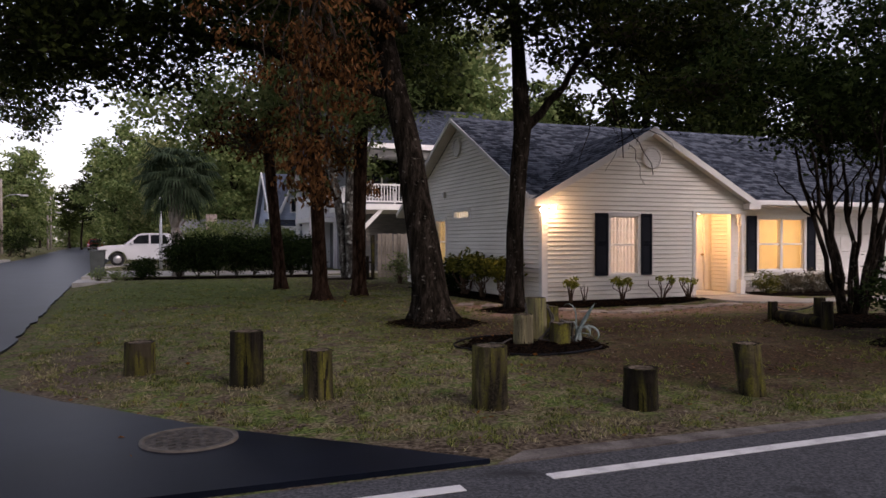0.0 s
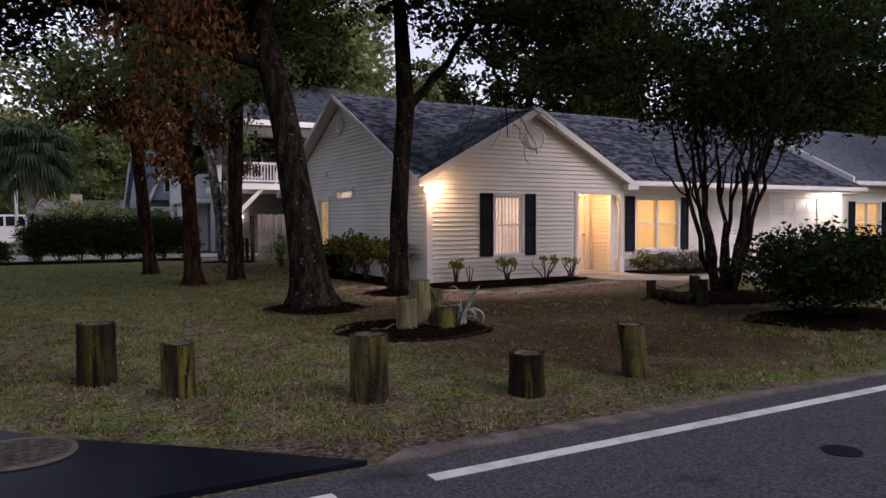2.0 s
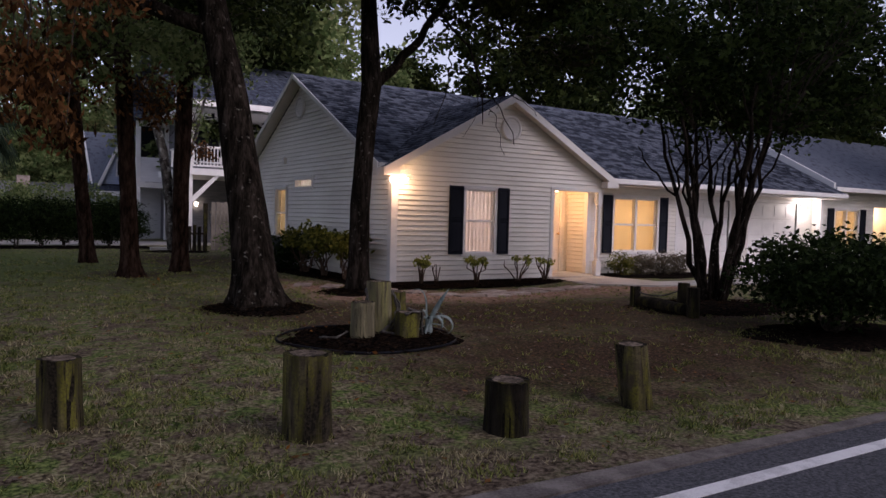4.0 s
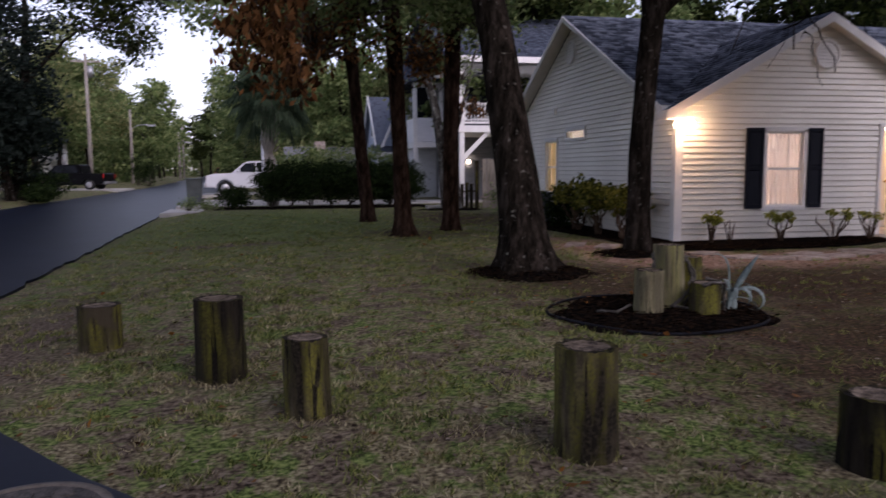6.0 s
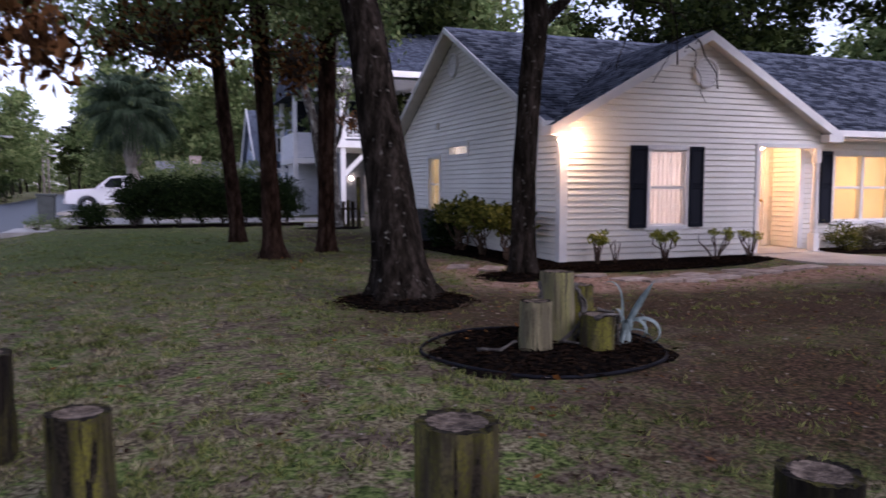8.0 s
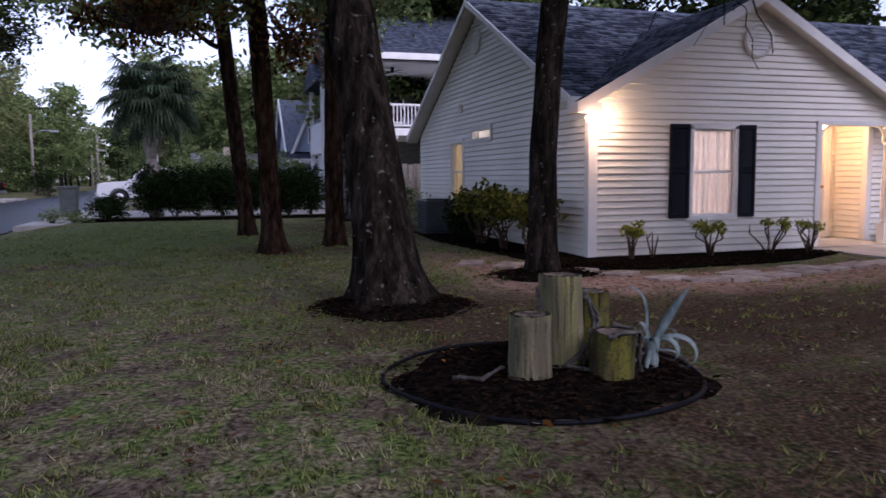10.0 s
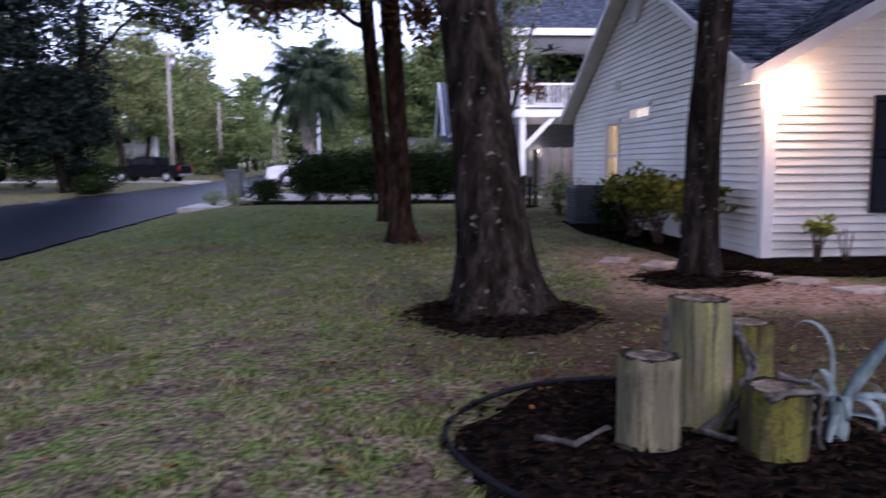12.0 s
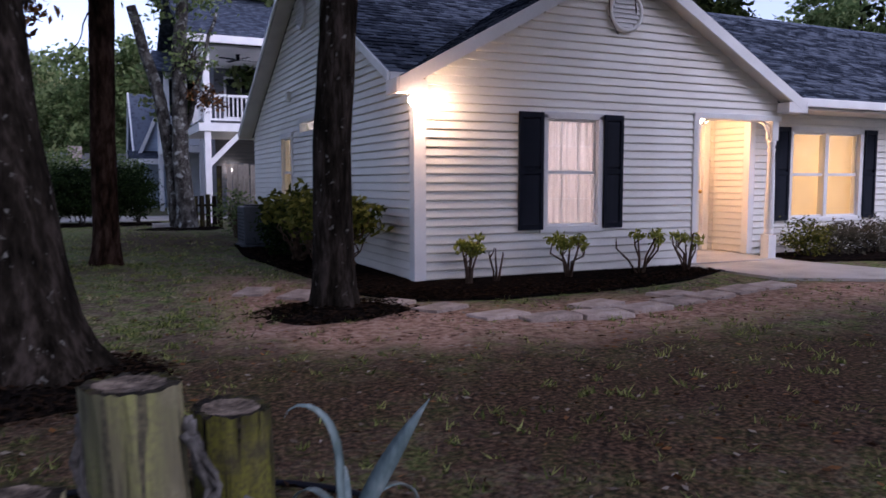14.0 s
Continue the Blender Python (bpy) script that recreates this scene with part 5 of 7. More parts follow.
# multi-stemmed crape myrtle
myrtle = thing("crape_myrtle", (3.45, -4.95, Z), "dark multi-stemmed crape myrtle with a broad crown", "tree")
rg, nr = random.Random(90), np.random.default_rng(90)
for i in range(11):
    a = 2 * math.pi * i / 11 + rg.uniform(-0.2, 0.2)
    out = rg.uniform(0.5, 2.0)
    v, f = limb_data(rg, (0.16 * math.cos(a), 0.14 * math.sin(a), -0.05), (out * math.cos(a) + 0.3, out * math.sin(a) * 0.8, rg.uniform(2.7, 3.6)), 0.055, 0.022, 0.16, 9)
    put("stem", mesh_of("stem", v, f, BARK, True), myrtle)
    fork = Vector(v[len(v) // 2])
    twig = [limb_data(rg, fork, fork + Vector((rg.uniform(-0.9, 0.9), rg.uniform(-0.8, 0.8), rg.uniform(0.7, 1.5))), 0.022, 0.008, 0.12, 6) for _ in range(2)]
    put("branch", mesh_of("branch", *joined(twig), BARK, True), myrtle)
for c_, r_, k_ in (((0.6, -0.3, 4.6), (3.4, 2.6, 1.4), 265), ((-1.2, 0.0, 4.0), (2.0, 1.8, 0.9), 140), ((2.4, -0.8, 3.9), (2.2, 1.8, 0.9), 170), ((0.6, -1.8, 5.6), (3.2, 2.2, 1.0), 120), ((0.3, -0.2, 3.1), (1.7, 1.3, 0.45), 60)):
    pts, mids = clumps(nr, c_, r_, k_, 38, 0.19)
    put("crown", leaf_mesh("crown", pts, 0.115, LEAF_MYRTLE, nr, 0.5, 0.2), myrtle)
    put("branch", mesh_of("branch", *joined([limb_data(rg, (c_[0] * 0.5, c_[1] * 0.5, 2.9), m_, 0.02, 0.006, 0.2, 5) for m_ in mids[::14]]), TWIG), myrtle)


# ---- mulch beds, edging and stepping stones ----
def mound(name, cx, cy, rx, ry, h, label, seed, z=None, material=None):
    k, rings = 44, 7
    base = yard_z(cx, cy) if z is None else z
    verts, faces = [(cx, cy, base + h)], []
    for j in range(1, rings + 1):
        f = j / rings
        for i in range(k):
            a = 2 * math.pi * i / k
            w = 1 + 0.07 * math.sin(3 * a + seed) + 0.05 * math.sin(7 * a + 2 * seed)
            zz = base + h * (1 - f ** 2) + 0.022 * noise.noise((math.cos(a) * f * rx * 6, math.sin(a) * f * ry * 6, seed)) - (0.05 if j == rings else 0)
            verts.append((cx + rx * w * f * math.cos(a), cy + ry * w * f * math.sin(a), zz))
    for i in range(k):
        faces.append((0, 1 + i, 1 + (i + 1) % k))
    for j in range(rings - 1):
        for i in range(k):
            a, b = 1 + j * k + i, 1 + j * k + (i + 1) % k
            faces.append((a, a + k, b + k, b))
    return tagged(put(name, mesh_of(name, verts, faces, material or MULCH, True)), label, "mulch", kind="structure")


mound("mulch_bed", -3.72, -3.12, 0.80, 0.72, 0.10, "dark mulch heaped round an oak's foot", 1)
mound("mulch_bed", -1.42, -1.5, 0.72, 0.55, 0.07, "dark mulch heaped round a slender oak", 2)
mound("mulch_bed", -3.38, -5.78, 1.06, 1.0, 0.055, "dark mulch in the round log bed", 3)
mound("mulch_bed", 3.1, -5.3, 1.6, 1.0, 0.10, "dark mulch round the crape myrtle", 4)
mound("mulch_bed", 2.6, -7.5, 1.7, 1.15, 0.05, "dark mulch beneath the wide shrub", 6)
mound("mulch_bed", -1.35, 12.0, 1.2, 0.8, 0.05, "dark mulch beyond the house", 5)
bed = [(-0.05, 6.8), (-1.0, 6.4), (-1.25, 4.0), (-1.05, 1.5), (-0.9, -0.5), (-0.55, -1.25), (0.3, -1.5), (1.6, -1.45), (3.0, -1.2), (3.85, -0.75), (3.95, -0.02), (0.0, -0.02)]
tagged(part("mulch_bed", prism(bed, "z", 0.12, 0.247), MULCH), "dark mulch bed along the house wall", "mulch", kind="structure")
tagged(part("mulch_bed", prism([(6.1, 0.66), (6.1, -0.35), (7.4, -0.75), (9.3, -0.6), (9.3, 0.66)], "z", 0.12, 0.257), MULCH), "dark mulch bed beneath the living room window", "mulch", kind="structure")
tagged(part("mulch_bed", prism([(-9.0, 14.0), (-1.6, 13.8), (-1.6, 15.9), (-9.0, 16.0)], "z", 0.1, 0.235), MULCH), "dark mulch strip beneath the hedge", "mulch", kind="structure")
rg = random.Random(7)
ring = [(-3.38 + 0.99 * math.cos(a) * (1 + 0.03 * math.sin(3 * a)), -5.78 + 0.92 * math.sin(a), yard_z(-3.4, -5.8) + 0.014 + 0.008 * math.sin(4 * a)) for a in [i * 2 * math.pi / 48 for i in range(49)]]
EDGING = surface("black_edging_plastic", [(0.005, 0.005, 0.007), (0.010, 0.011, 0.016)], 6, 0.6, 0.1, 40, spec=0.1)
tagged(put("bed_edging", mesh_of("bed_edging", *tube(ring, [0.014] * 49, 8), EDGING, True)), "black plastic edging round the log bed", "garden edging")

stone_me = []
for i in range(3):
    bm = box(-0.24, 0.24, -0.16, 0.16, -0.03, 0.022, 0.012)
    for v_ in bm.verts:
        v_.co.x += 0.03 * noise.noise((v_.co.x * 5, v_.co.y * 5, i * 3.0))
        v_.co.y += 0.03 * noise.noise((v_.co.x * 5, v_.co.y * 5, i * 3.0 + 9))
    me = bpy.data.meshes.new("stepping_stone")
    bm.to_mesh(me)
    bm.free()
    me.materials.append(PAVER)
    stone_me.append(me)
for i, (x, y, a) in enumerate(((-1.85, 0.0, 60), (-1.45, -0.42, 50), (-0.85, -1.32, 30), (-0.50, -1.74, 25), (-0.2, -2.3, 10), (0.15, -2.55, -5), (0.66, -2.62, -8), (1.18, -2.52, 4), (1.72, -2.38, 10), (2.28, -2.22, 14), (2.86, -2.06, 12), (3.42, -1.96, 6), (0.9, -2.2, 12), (2.0, -2.0, 12))):
    ob = put("stepping_stone", stone_me[i % 3], place=pose(x, y, 0.232, rg.uniform(-2, 2), rg.uniform(-2, 2), a))
    tagged(ob, "flat reddish-grey stepping stone sunk in the path", "stepping stone", "stepping stones")


# ---- the round bed: grey logs, driftwood and agave ----
BZ = yard_z(-3.4, -5.8) + 0.03
log_post(-3.545, -5.93, 0.40, 0.122, POST_GREY, 21, "pale weathered log in the mulch bed", group="bed logs", z=BZ)
log_post(-3.235, -5.74, 0.60, 0.128, POST_GREY, 22, "tall pale weathered log in the mulch bed", (-0.04, 0.0), group="bed logs", z=BZ)
log_post(-2.965, -5.60, 0.46, 0.122, POST_WOOD, 23, "yellow-green mossy log in the mulch bed", (-0.02, 0), group="bed logs", z=BZ)
log_post(-3.05, -6.02, 0.28, 0.142, POST_WOOD, 24, "short mossy log wound with a grey vine", (0.03, -0.03), group="bed logs", z=BZ)
VINE = surface("grey_driftwood", [(0.03, 0.027, 0.024), (0.085, 0.078, 0.070), (0.16, 0.148, 0.135)], 9, 0.95, 0.7, 50, stretch=(1, 1, 1), spec=0.15)
TX, TY = -3.235, -5.74


def on_log(r, c, z):
    """A place beside the tall log: r to its sunny side, c out towards the road."""
    return (TX + 0.961 * r - 0.276 * c, TY - 0.276 * r - 0.961 * c, BZ + z)


drift = [(on_log(0.13, 0.03, 0.50), on_log(0.16, 0.05, 0.40), on_log(0.185, 0.06, 0.29), on_log(0.15, 0.13, 0.20), on_log(0.06, 0.16, 0.11), on_log(-0.02, 0.17, 0.05)),
         (on_log(0.14, 0.06, 0.46), on_log(0.20, 0.07, 0.32), on_log(0.17, 0.15, 0.18), on_log(0.09, 0.19, 0.08)),
         (on_log(-0.02, 0.19, 0.06), on_log(0.10, 0.22, 0.045), on_log(0.23, 0.24, 0.05), on_log(0.30, 0.25, 0.07)),
         (on_log(-0.16, 0.0, 0.52), on_log(-0.15, 0.03, 0.40), on_log(-0.13, 0.06, 0.26), on_log(-0.14, 0.08, 0.04)),
         ((-4.0, -5.85, BZ + 0.03), (-3.85, -5.95, BZ + 0.035), (-3.70, -5.9, BZ + 0.08)),
         ((-3.16, -6.17, BZ + 0.27), (-3.05, -6.18, BZ + 0.295), (-2.93, -6.13, BZ + 0.285), (-2.89, -6.08, BZ + 0.18), (-2.88, -6.06, BZ + 0.03)),
         ((-3.0, -5.95, BZ + 0.30), (-2.90, -6.0, BZ + 0.27), (-2.87, -6.03, BZ + 0.12), (-2.86, -6.08, BZ + 0.02))]
wood = thing("driftwood", (0, 0, 0), "grey twisted vine wound over the bed logs", "driftwood")
for line in drift:
    pts = []
    for a, b in zip(line, line[1:]):
        pts += [Vector(a).lerp(Vector(b), f) for f in (0, 0.33, 0.66)]
    pts.append(Vector(line[-1]))
    for k in range(4):
        o = Vector((k * 2.3, k * 1.1, 0))
        strand = [p + Vector((noise.noise(p * 11 + o), noise.noise(p * 11 + o + Vector((3, 0, 0))), 0.6 * noise.noise(p * 11 + o + Vector((0, 5, 0))))) * 0.030 for p in pts]
        put("twisted_stem", mesh_of("twisted_stem", *tube(strand, [(0.0105 - 0.004 * i / len(pts)) * (1 + 0.25 * math.sin(i * 1.9 + k)) for i in range(len(pts))], 7), VINE, True), wood)

AGAVE = surface("blue_grey_agave", [(0.085, 0.125, 0.12), (0.175, 0.235, 0.23), (0.30, 0.36, 0.345)], 9, 0.5, 0.2, 50, stretch=(1, 1, 0.4), spots=((0.09, 0.12, 0.05), 14.0, 0.60))
agave = thing("agave", (-2.69, -5.88, BZ - 0.02), "blue-grey agave with long drooping leaves", "agave")


def agave_leaf(heading, length, rise, curl, width, twist=0.0, late=False, base=0.18, name="leaf"):
    """A long tapering channelled blade that rises and bends over."""
    k, verts, faces = 16, [], []
    p, a = Vector((0.025 * math.cos(heading), 0.025 * math.sin(heading), base)), rise
    out, side = Vector((math.cos(heading), math.sin(heading), 0)), Vector((-math.sin(heading), math.cos(heading), 0))
    for i in range(k + 1):
        f = i / k
        w = width * (0.75 + 0.6 * f * (1 - f) * 2) * (1 - f ** 3 * 0.96)
        up = Vector((0, 0, 1)) * math.cos(a) - out * math.sin(a)
        wide = side * math.cos(twist) + up * math.sin(twist)
        thick = up * math.cos(twist) - side * math.sin(twist)
        for s, d in ((-1, 0.30), (0, 0.0), (1, 0.30), (0, -0.16)):
            verts.append(p + wide * (s * w) + thick * (d * w))
        a -= curl * (4 * f ** 3 if late else 0.4 + 1.6 * f) / k
        p = p + (out * math.cos(a) + Vector((0, 0, 1)) * math.sin(a)) * (length / k)
    for i in range(k):
        b = i * 4
        for u, v_ in ((0, 1), (1, 2), (2, 3), (3, 0)):
            faces.append((b + u, b + v_, b + 4 + v_, b + 4 + u))
    put(name, mesh_of(name, verts, faces, AGAVE, True), agave)


put("stem", mesh_of("stem", *tube([(0, 0, -0.03), (0.01, 0, 0.06), (0, 0, 0.20)], [0.04, 0.045, 0.03], 12), AGAVE, True), agave)
for h_, l_, r_, c_, w_, *more in ((5.85, 0.42, 1.10, 0.12, 0.029, 1.2), (2.70, 0.46, 1.56, 3.0, 0.017, -0.7, True), (5.75, 0.52, 0.62, 3.9, 0.021, 0.7), (2.75, 0.30, 0.75, 3.4, 0.015, 0.5), (3.05, 0.26, 0.45, 3.0, 0.015),
                                  (4.40, 0.24, 0.95, 3.4, 0.022), (5.10, 0.32, 0.70, 3.4, 0.020, 0.4), (0.3, 0.36, 0.80, 2.6, 0.018), (1.4, 0.36, 0.95, 2.4, 0.018), (2.1, 0.32, 0.8, 2.6, 0.016),
                                  (6.1, 0.34, 0.1, 1.6, 0.018, 0.3, False, 0.12), (3.9, 0.20, -0.7, 0.5, 0.022, 0.0, False, 0.13), (3.3, 0.22, -0.1, 1.6, 0.018, 0.0, False, 0.11), (0.9, 0.26, 0.2, 1.6, 0.018, 0.0, False, 0.11)):
    agave_leaf(h_, l_, r_, c_, w_, *more)


# ---- shrubs against the house ----
LEAF_SIDE = leafy("side_shrub_leaves", [(0.016, 0.024, 0.005), (0.065, 0.078, 0.014), (0.24, 0.23, 0.045)])


def pruned_shrub(x, y, h, seed, spread=0.22, tufts=5, bare=0.2):
    """Crooked cut-back stems from one foot, some bare, most ending in a tuft of upright leaves."""
    rng, nr_ = random.Random(seed), np.random.default_rng(seed)
    ob = thing("pruned_shrub", (x, y, 0.24), "small hard-pruned shrub with yellow-green leaf tufts", "shrub", "front shrubs")
    for i in range(tufts):
        a = math.pi * 2 * i / tufts + rng.uniform(-0.5, 0.5)
        out = spread * rng.uniform(0.35, 1.25)
        tip = Vector((out * math.cos(a), 0.55 * out * math.sin(a), h * rng.uniform(0.62, 1.0)))
        p1 = Vector((tip.x * rng.uniform(0.2, 0.6), tip.y * 0.4, h * rng.uniform(0.2, 0.4)))
        p2 = Vector((tip.x * rng.uniform(0.7, 1.15), tip.y * 0.8, tip.z * rng.uniform(0.62, 0.8)))
        put("stem", mesh_of("stem", *tube([(0.03 * math.cos(a), 0.02 * math.sin(a), -0.03), p1, p2, tip], [0.015, 0.013, 0.010, 0.006], 7), STEM, True), ob)
        ends = [tip]
        if rng.random() < 0.6:
            fork = p2 + Vector((rng.uniform(-0.10, 0.10), rng.uniform(-0.04, 0.04), rng.uniform(0.06, 0.14)))
            put("stem", mesh_of("stem", *tube([p2, p2.lerp(fork, 0.5) + Vector((0.012, 0, 0)), fork], [0.009, 0.007, 0.005], 6), STEM, True), ob)
            ends.append(fork)
        for e in ends:
            if rng.random() > bare:
                pts = np.array(e) + nr_.normal(size=(rng.randint(18, 34), 3)) * np.array([0.042, 0.04, 0.028])
                put("leaf_tuft", leaf_mesh("leaf_tuft", pts, 0.082, LEAF_SHRUB, nr_, 0.40, -0.8), ob)


pruned_shrub(0.46, -0.42, 0.54, 11, 0.13, 6, 0.1)
pruned_shrub(0.84, -0.36, 0.50, 9, 0.13, 3, 1.0)
pruned_shrub(1.80, -0.42, 0.50, 2, 0.22, 7)
pruned_shrub(2.85, -0.46, 0.58, 3, 0.30, 7, 0.3)
pruned_shrub(3.56, -0.50, 0.56, 4, 0.28, 8, 0.3)
for i, (x, y, rx, h) in enumerate(((-0.62, 0.75, 0.42, 0.40), (-0.68, 1.75, 0.5, 0.45), (-0.66, 2.85, 0.55, 0.46))):
    bush("side_shrub", (x, y, 0.24), (rx, 0.55, h * 0.66), 44, 0.115, LEAF_SIDE, "leggy side shrub with yellow-green leaves on bare stems", 110 + i, 22, 0.075, 14, STEM, 0.46, "side shrubs", floor=0.45)
bush("bush", (-0.55, 3.9, 0.24), (0.45, 0.5, 0.45), 110, 0.08, LEAF_HEDGE, "dark dense bush against the side wall", 120, 24, 0.1)
bush("side_shrub", (-0.6, 8.4, 0.24), (0.45, 0.5, 0.5), 55, 0.08, LEAF_GREEN, "sparse shrub at the back corner", 121, 18, 0.12, 9, STEM)
for i in range(4):
    bush("bush", (6.55 + i * 0.72, 0.18, 0.25), (0.42, 0.34, 0.27), 70, 0.055, LEAF_SIDE if i == 0 else leafy("grey_twiggy_leaves", [(0.05, 0.045, 0.03), (0.10, 0.09, 0.06), (0.16, 0.14, 0.10)]) if i == 1 else bpy.data.materials["grey_twiggy_leaves"], "low twiggy shrub beneath the window", 130 + i, 22, 0.08, 9, group="window shrubs")

# air conditioner
ac = thing("air_conditioner", (-0.62, 5.85, 0.24), "grey outdoor air conditioner beside the side wall", "air conditioner")
AC = surface("grey_painted_metal", [(0.035, 0.040, 0.048), (0.06, 0.068, 0.078)], 4, 0.5, 0.1, 50)
part("pad", box(-0.38, 0.38, -0.38, 0.38, -0.02, 0.04, 0.01), AC, ac)
part("cabinet", box(-0.35, 0.35, -0.35, 0.35, 0.05, 0.72, 0.03), AC, ac)
for i in range(9):
    part("grille_slat", box(-0.362, -0.348, -0.30, 0.30, 0.12 + i * 0.06, 0.135 + i * 0.06), SHUTTER, ac)
put("fan_guard", mesh_of("fan_guard", *tube([(0, 0, 0.72), (0, 0, 0.745)], [0.30, 0.27], 24), SHUTTER), ac)

# meter box on the side wall
part_box = thing("meter_box", (-0.02, 5.88, 2.93), "small pale box on the side wall siding", "box")
part("case", box(-0.07, 0.0, -0.06, 0.06, -0.08, 0.10, 0.01), SIDING, part_box)
part("lid", box(-0.082, -0.068, -0.05, 0.05, -0.06, 0.08, 0.004), TRIM, part_box)

# lamps of the house
flood = thing("flood_light", (-0.05, -0.16, 2.36), "white twin flood light, lit, under the eave", "flood light")
part("mount_plate", box(-0.10, 0.22, -0.05, 0.06, -0.012, 0.0, 0.004), TRIM, flood)
put("canopy", mesh_of("canopy", *tube([(0.06, 0, -0.012), (0.06, 0, -0.035), (0.06, 0, -0.05)], [0.055, 0.05, 0.02], 16), TRIM, True), flood)
for dx in (-0.10, 0.16):
    sgn = -1 if dx < 0 else 1
    head = put("lamp_holder", mesh_of("lamp_holder", *tube([(0.06, 0, -0.04), (0.06 + sgn * 0.05, -0.02, -0.045), (0.06 + sgn * 0.09, -0.045, -0.06)], [0.018, 0.028, 0.034], 12), TRIM, True), flood)
    v, f = tube([(0.06 + sgn * 0.09, -0.045, -0.06), (0.06 + sgn * 0.125, -0.07, -0.08), (0.06 + sgn * 0.155, -0.09, -0.10), (0.06 + sgn * 0.16, -0.094, -0.104)], [0.03, 0.05, 0.056, 0.02], 16)
    put("bulb", mesh_of("bulb", v, f, BULB, True), flood, label="glowing warm bulb")
pl = thing("porch_light", (4.95, 0.75, 2.36), "small glowing porch ceiling light", "ceiling light")
put("rim", mesh_of("rim", *tube([(0, 0, 0), (0, 0, -0.03)], [0.13, 0.125], 20), TRIM), pl)
put("shade", mesh_of("shade", *tube([(0, 0, -0.03), (0, 0, -0.07), (0, 0, -0.10), (0, 0, -0.115)], [0.12, 0.105, 0.06, 0.01], 20), glow("lit_shade", (1.0, 0.75, 0.42), 8), True), pl, label="glowing frosted shade")
gl = thing("garage_light", (15.75, 1.28, 2.15), "bright lit lantern beside the garage door", "wall light")
part("back_plate", box(-0.05, 0.05, -0.03, 0.0, -0.10, 0.10, 0.005), SHUTTER, gl)
put("lantern", mesh_of("lantern", *tube([(0, -0.09, -0.12), (0, -0.09, -0.10), (0, -0.09, 0.06), (0, -0.09, 0.08)], [0.03, 0.05, 0.06, 0.03], 10), WHITE_BULB, True), gl, label="glowing lantern glass")

# posts and rope at the myrtle bed
for x, y, h in ((1.98, -4.62, 0.32), (2.20, -5.40, 0.44), (1.72, -5.98, 0.44)):
    log_post(x, y, h, 0.085, POST_DARK, int(h * 100 + x * 10), "small dark post beside the crape myrtle", group="rope posts")
rope = [Vector((1.98, -4.62, 0.46)).lerp(Vector((2.20, -5.40, 0.56)), i / 10) - Vector((0, 0, 0.10 * math.sin(math.pi * i / 10))) for i in range(11)]
tagged(put("rope", mesh_of("rope", *tube(rope, [0.012] * 11, 7), VINE, True)), "sagging grey rope strung between low posts", "rope")

timber = thing("bed_timber", (0, 0, 0.2), "dark low timber edging the crape myrtle bed", "garden edging")
put("log", mesh_of("log", *tube([(1.99, -4.74, 0.10), (1.90, -5.1, 0.11), (1.82, -5.5, 0.10), (1.73, -5.86, 0.10)], [0.085, 0.095, 0.09, 0.085], 12), POST_DARK, True), timber)

# manhole cover in the side street
hole = thing("manhole_cover", (-7.81, -8.76, 0.104), "round cast iron manhole cover in asphalt", "manhole cover")
put("frame_ring", mesh_of("frame_ring", [(q * math.cos(2 * math.pi * i / 40), q * math.sin(2 * math.pi * i / 40), z) for i in range(40) for q, z in ((0.36, -0.05), (0.355, 0.011), (0.32, 0.011), (0.316, 0.0))], [(4 * i + j, 4 * ((i + 1) % 40) + j, 4 * ((i + 1) % 40) + j + 1, 4 * i + j + 1) for i in range(40) for j in range(3)], surface("worn_iron_rim", [(0.07, 0.06, 0.05), (0.14, 0.12, 0.10)], 9, 0.7, 0.5, 60), True), hole)
disc = bmesh.new()
bmesh.ops.create_circle(disc, cap_ends=True, cap_tris=True, segments=40, radius=0.314, matrix=Matrix.Translation((0, 0, 0.006)))
part("cover", disc, IRON, hole)
for i in range(6):
    for j in range(6):
        x, y = (i - 2.5) * 0.085, (j - 2.5) * 0.085
        if x * x + y * y < 0.075:
            part("stud", box(x - 0.026, x + 0.026, y - 0.026, y + 0.026, 0.005, 0.012, 0.003), IRON, hole)
cover2 = thing("valve_cover", (-3.16, -11.39, 0.080), "small dark valve cover in the road", "valve cover")
put("lid", mesh_of("lid", *tube([(0, 0, -0.03), (0, 0, 0.006)], [0.13, 0.125], 24), SHUTTER), cover2)


# ---- the neighbour's raised white house ----
WHITE = surface("white_house_paint", [(0.72, 0.73, 0.75), (0.82, 0.83, 0.85)], 2.0, 0.5, 0.1, 40, stretch=(1, 1, 5))
BLUE = surface("pale_blue_siding", [(0.36, 0.44, 0.58), (0.48, 0.56, 0.68)], 2.0, 0.5, 0.1, 40, stretch=(1, 1, 5))
DARK_GLASS = surface("dark_window", [(0.008, 0.010, 0.013), (0.02, 0.023, 0.028)], 2, 0.15, 0.0, 20, spec=0.2)
FENCE = surface("weathered_fence_wood", [(0.12, 0.105, 0.085), (0.22, 0.195, 0.16), (0.30, 0.27, 0.23)], 7, 0.9, 0.6, 45, stretch=(1, 1, 0.2), island=0.2)


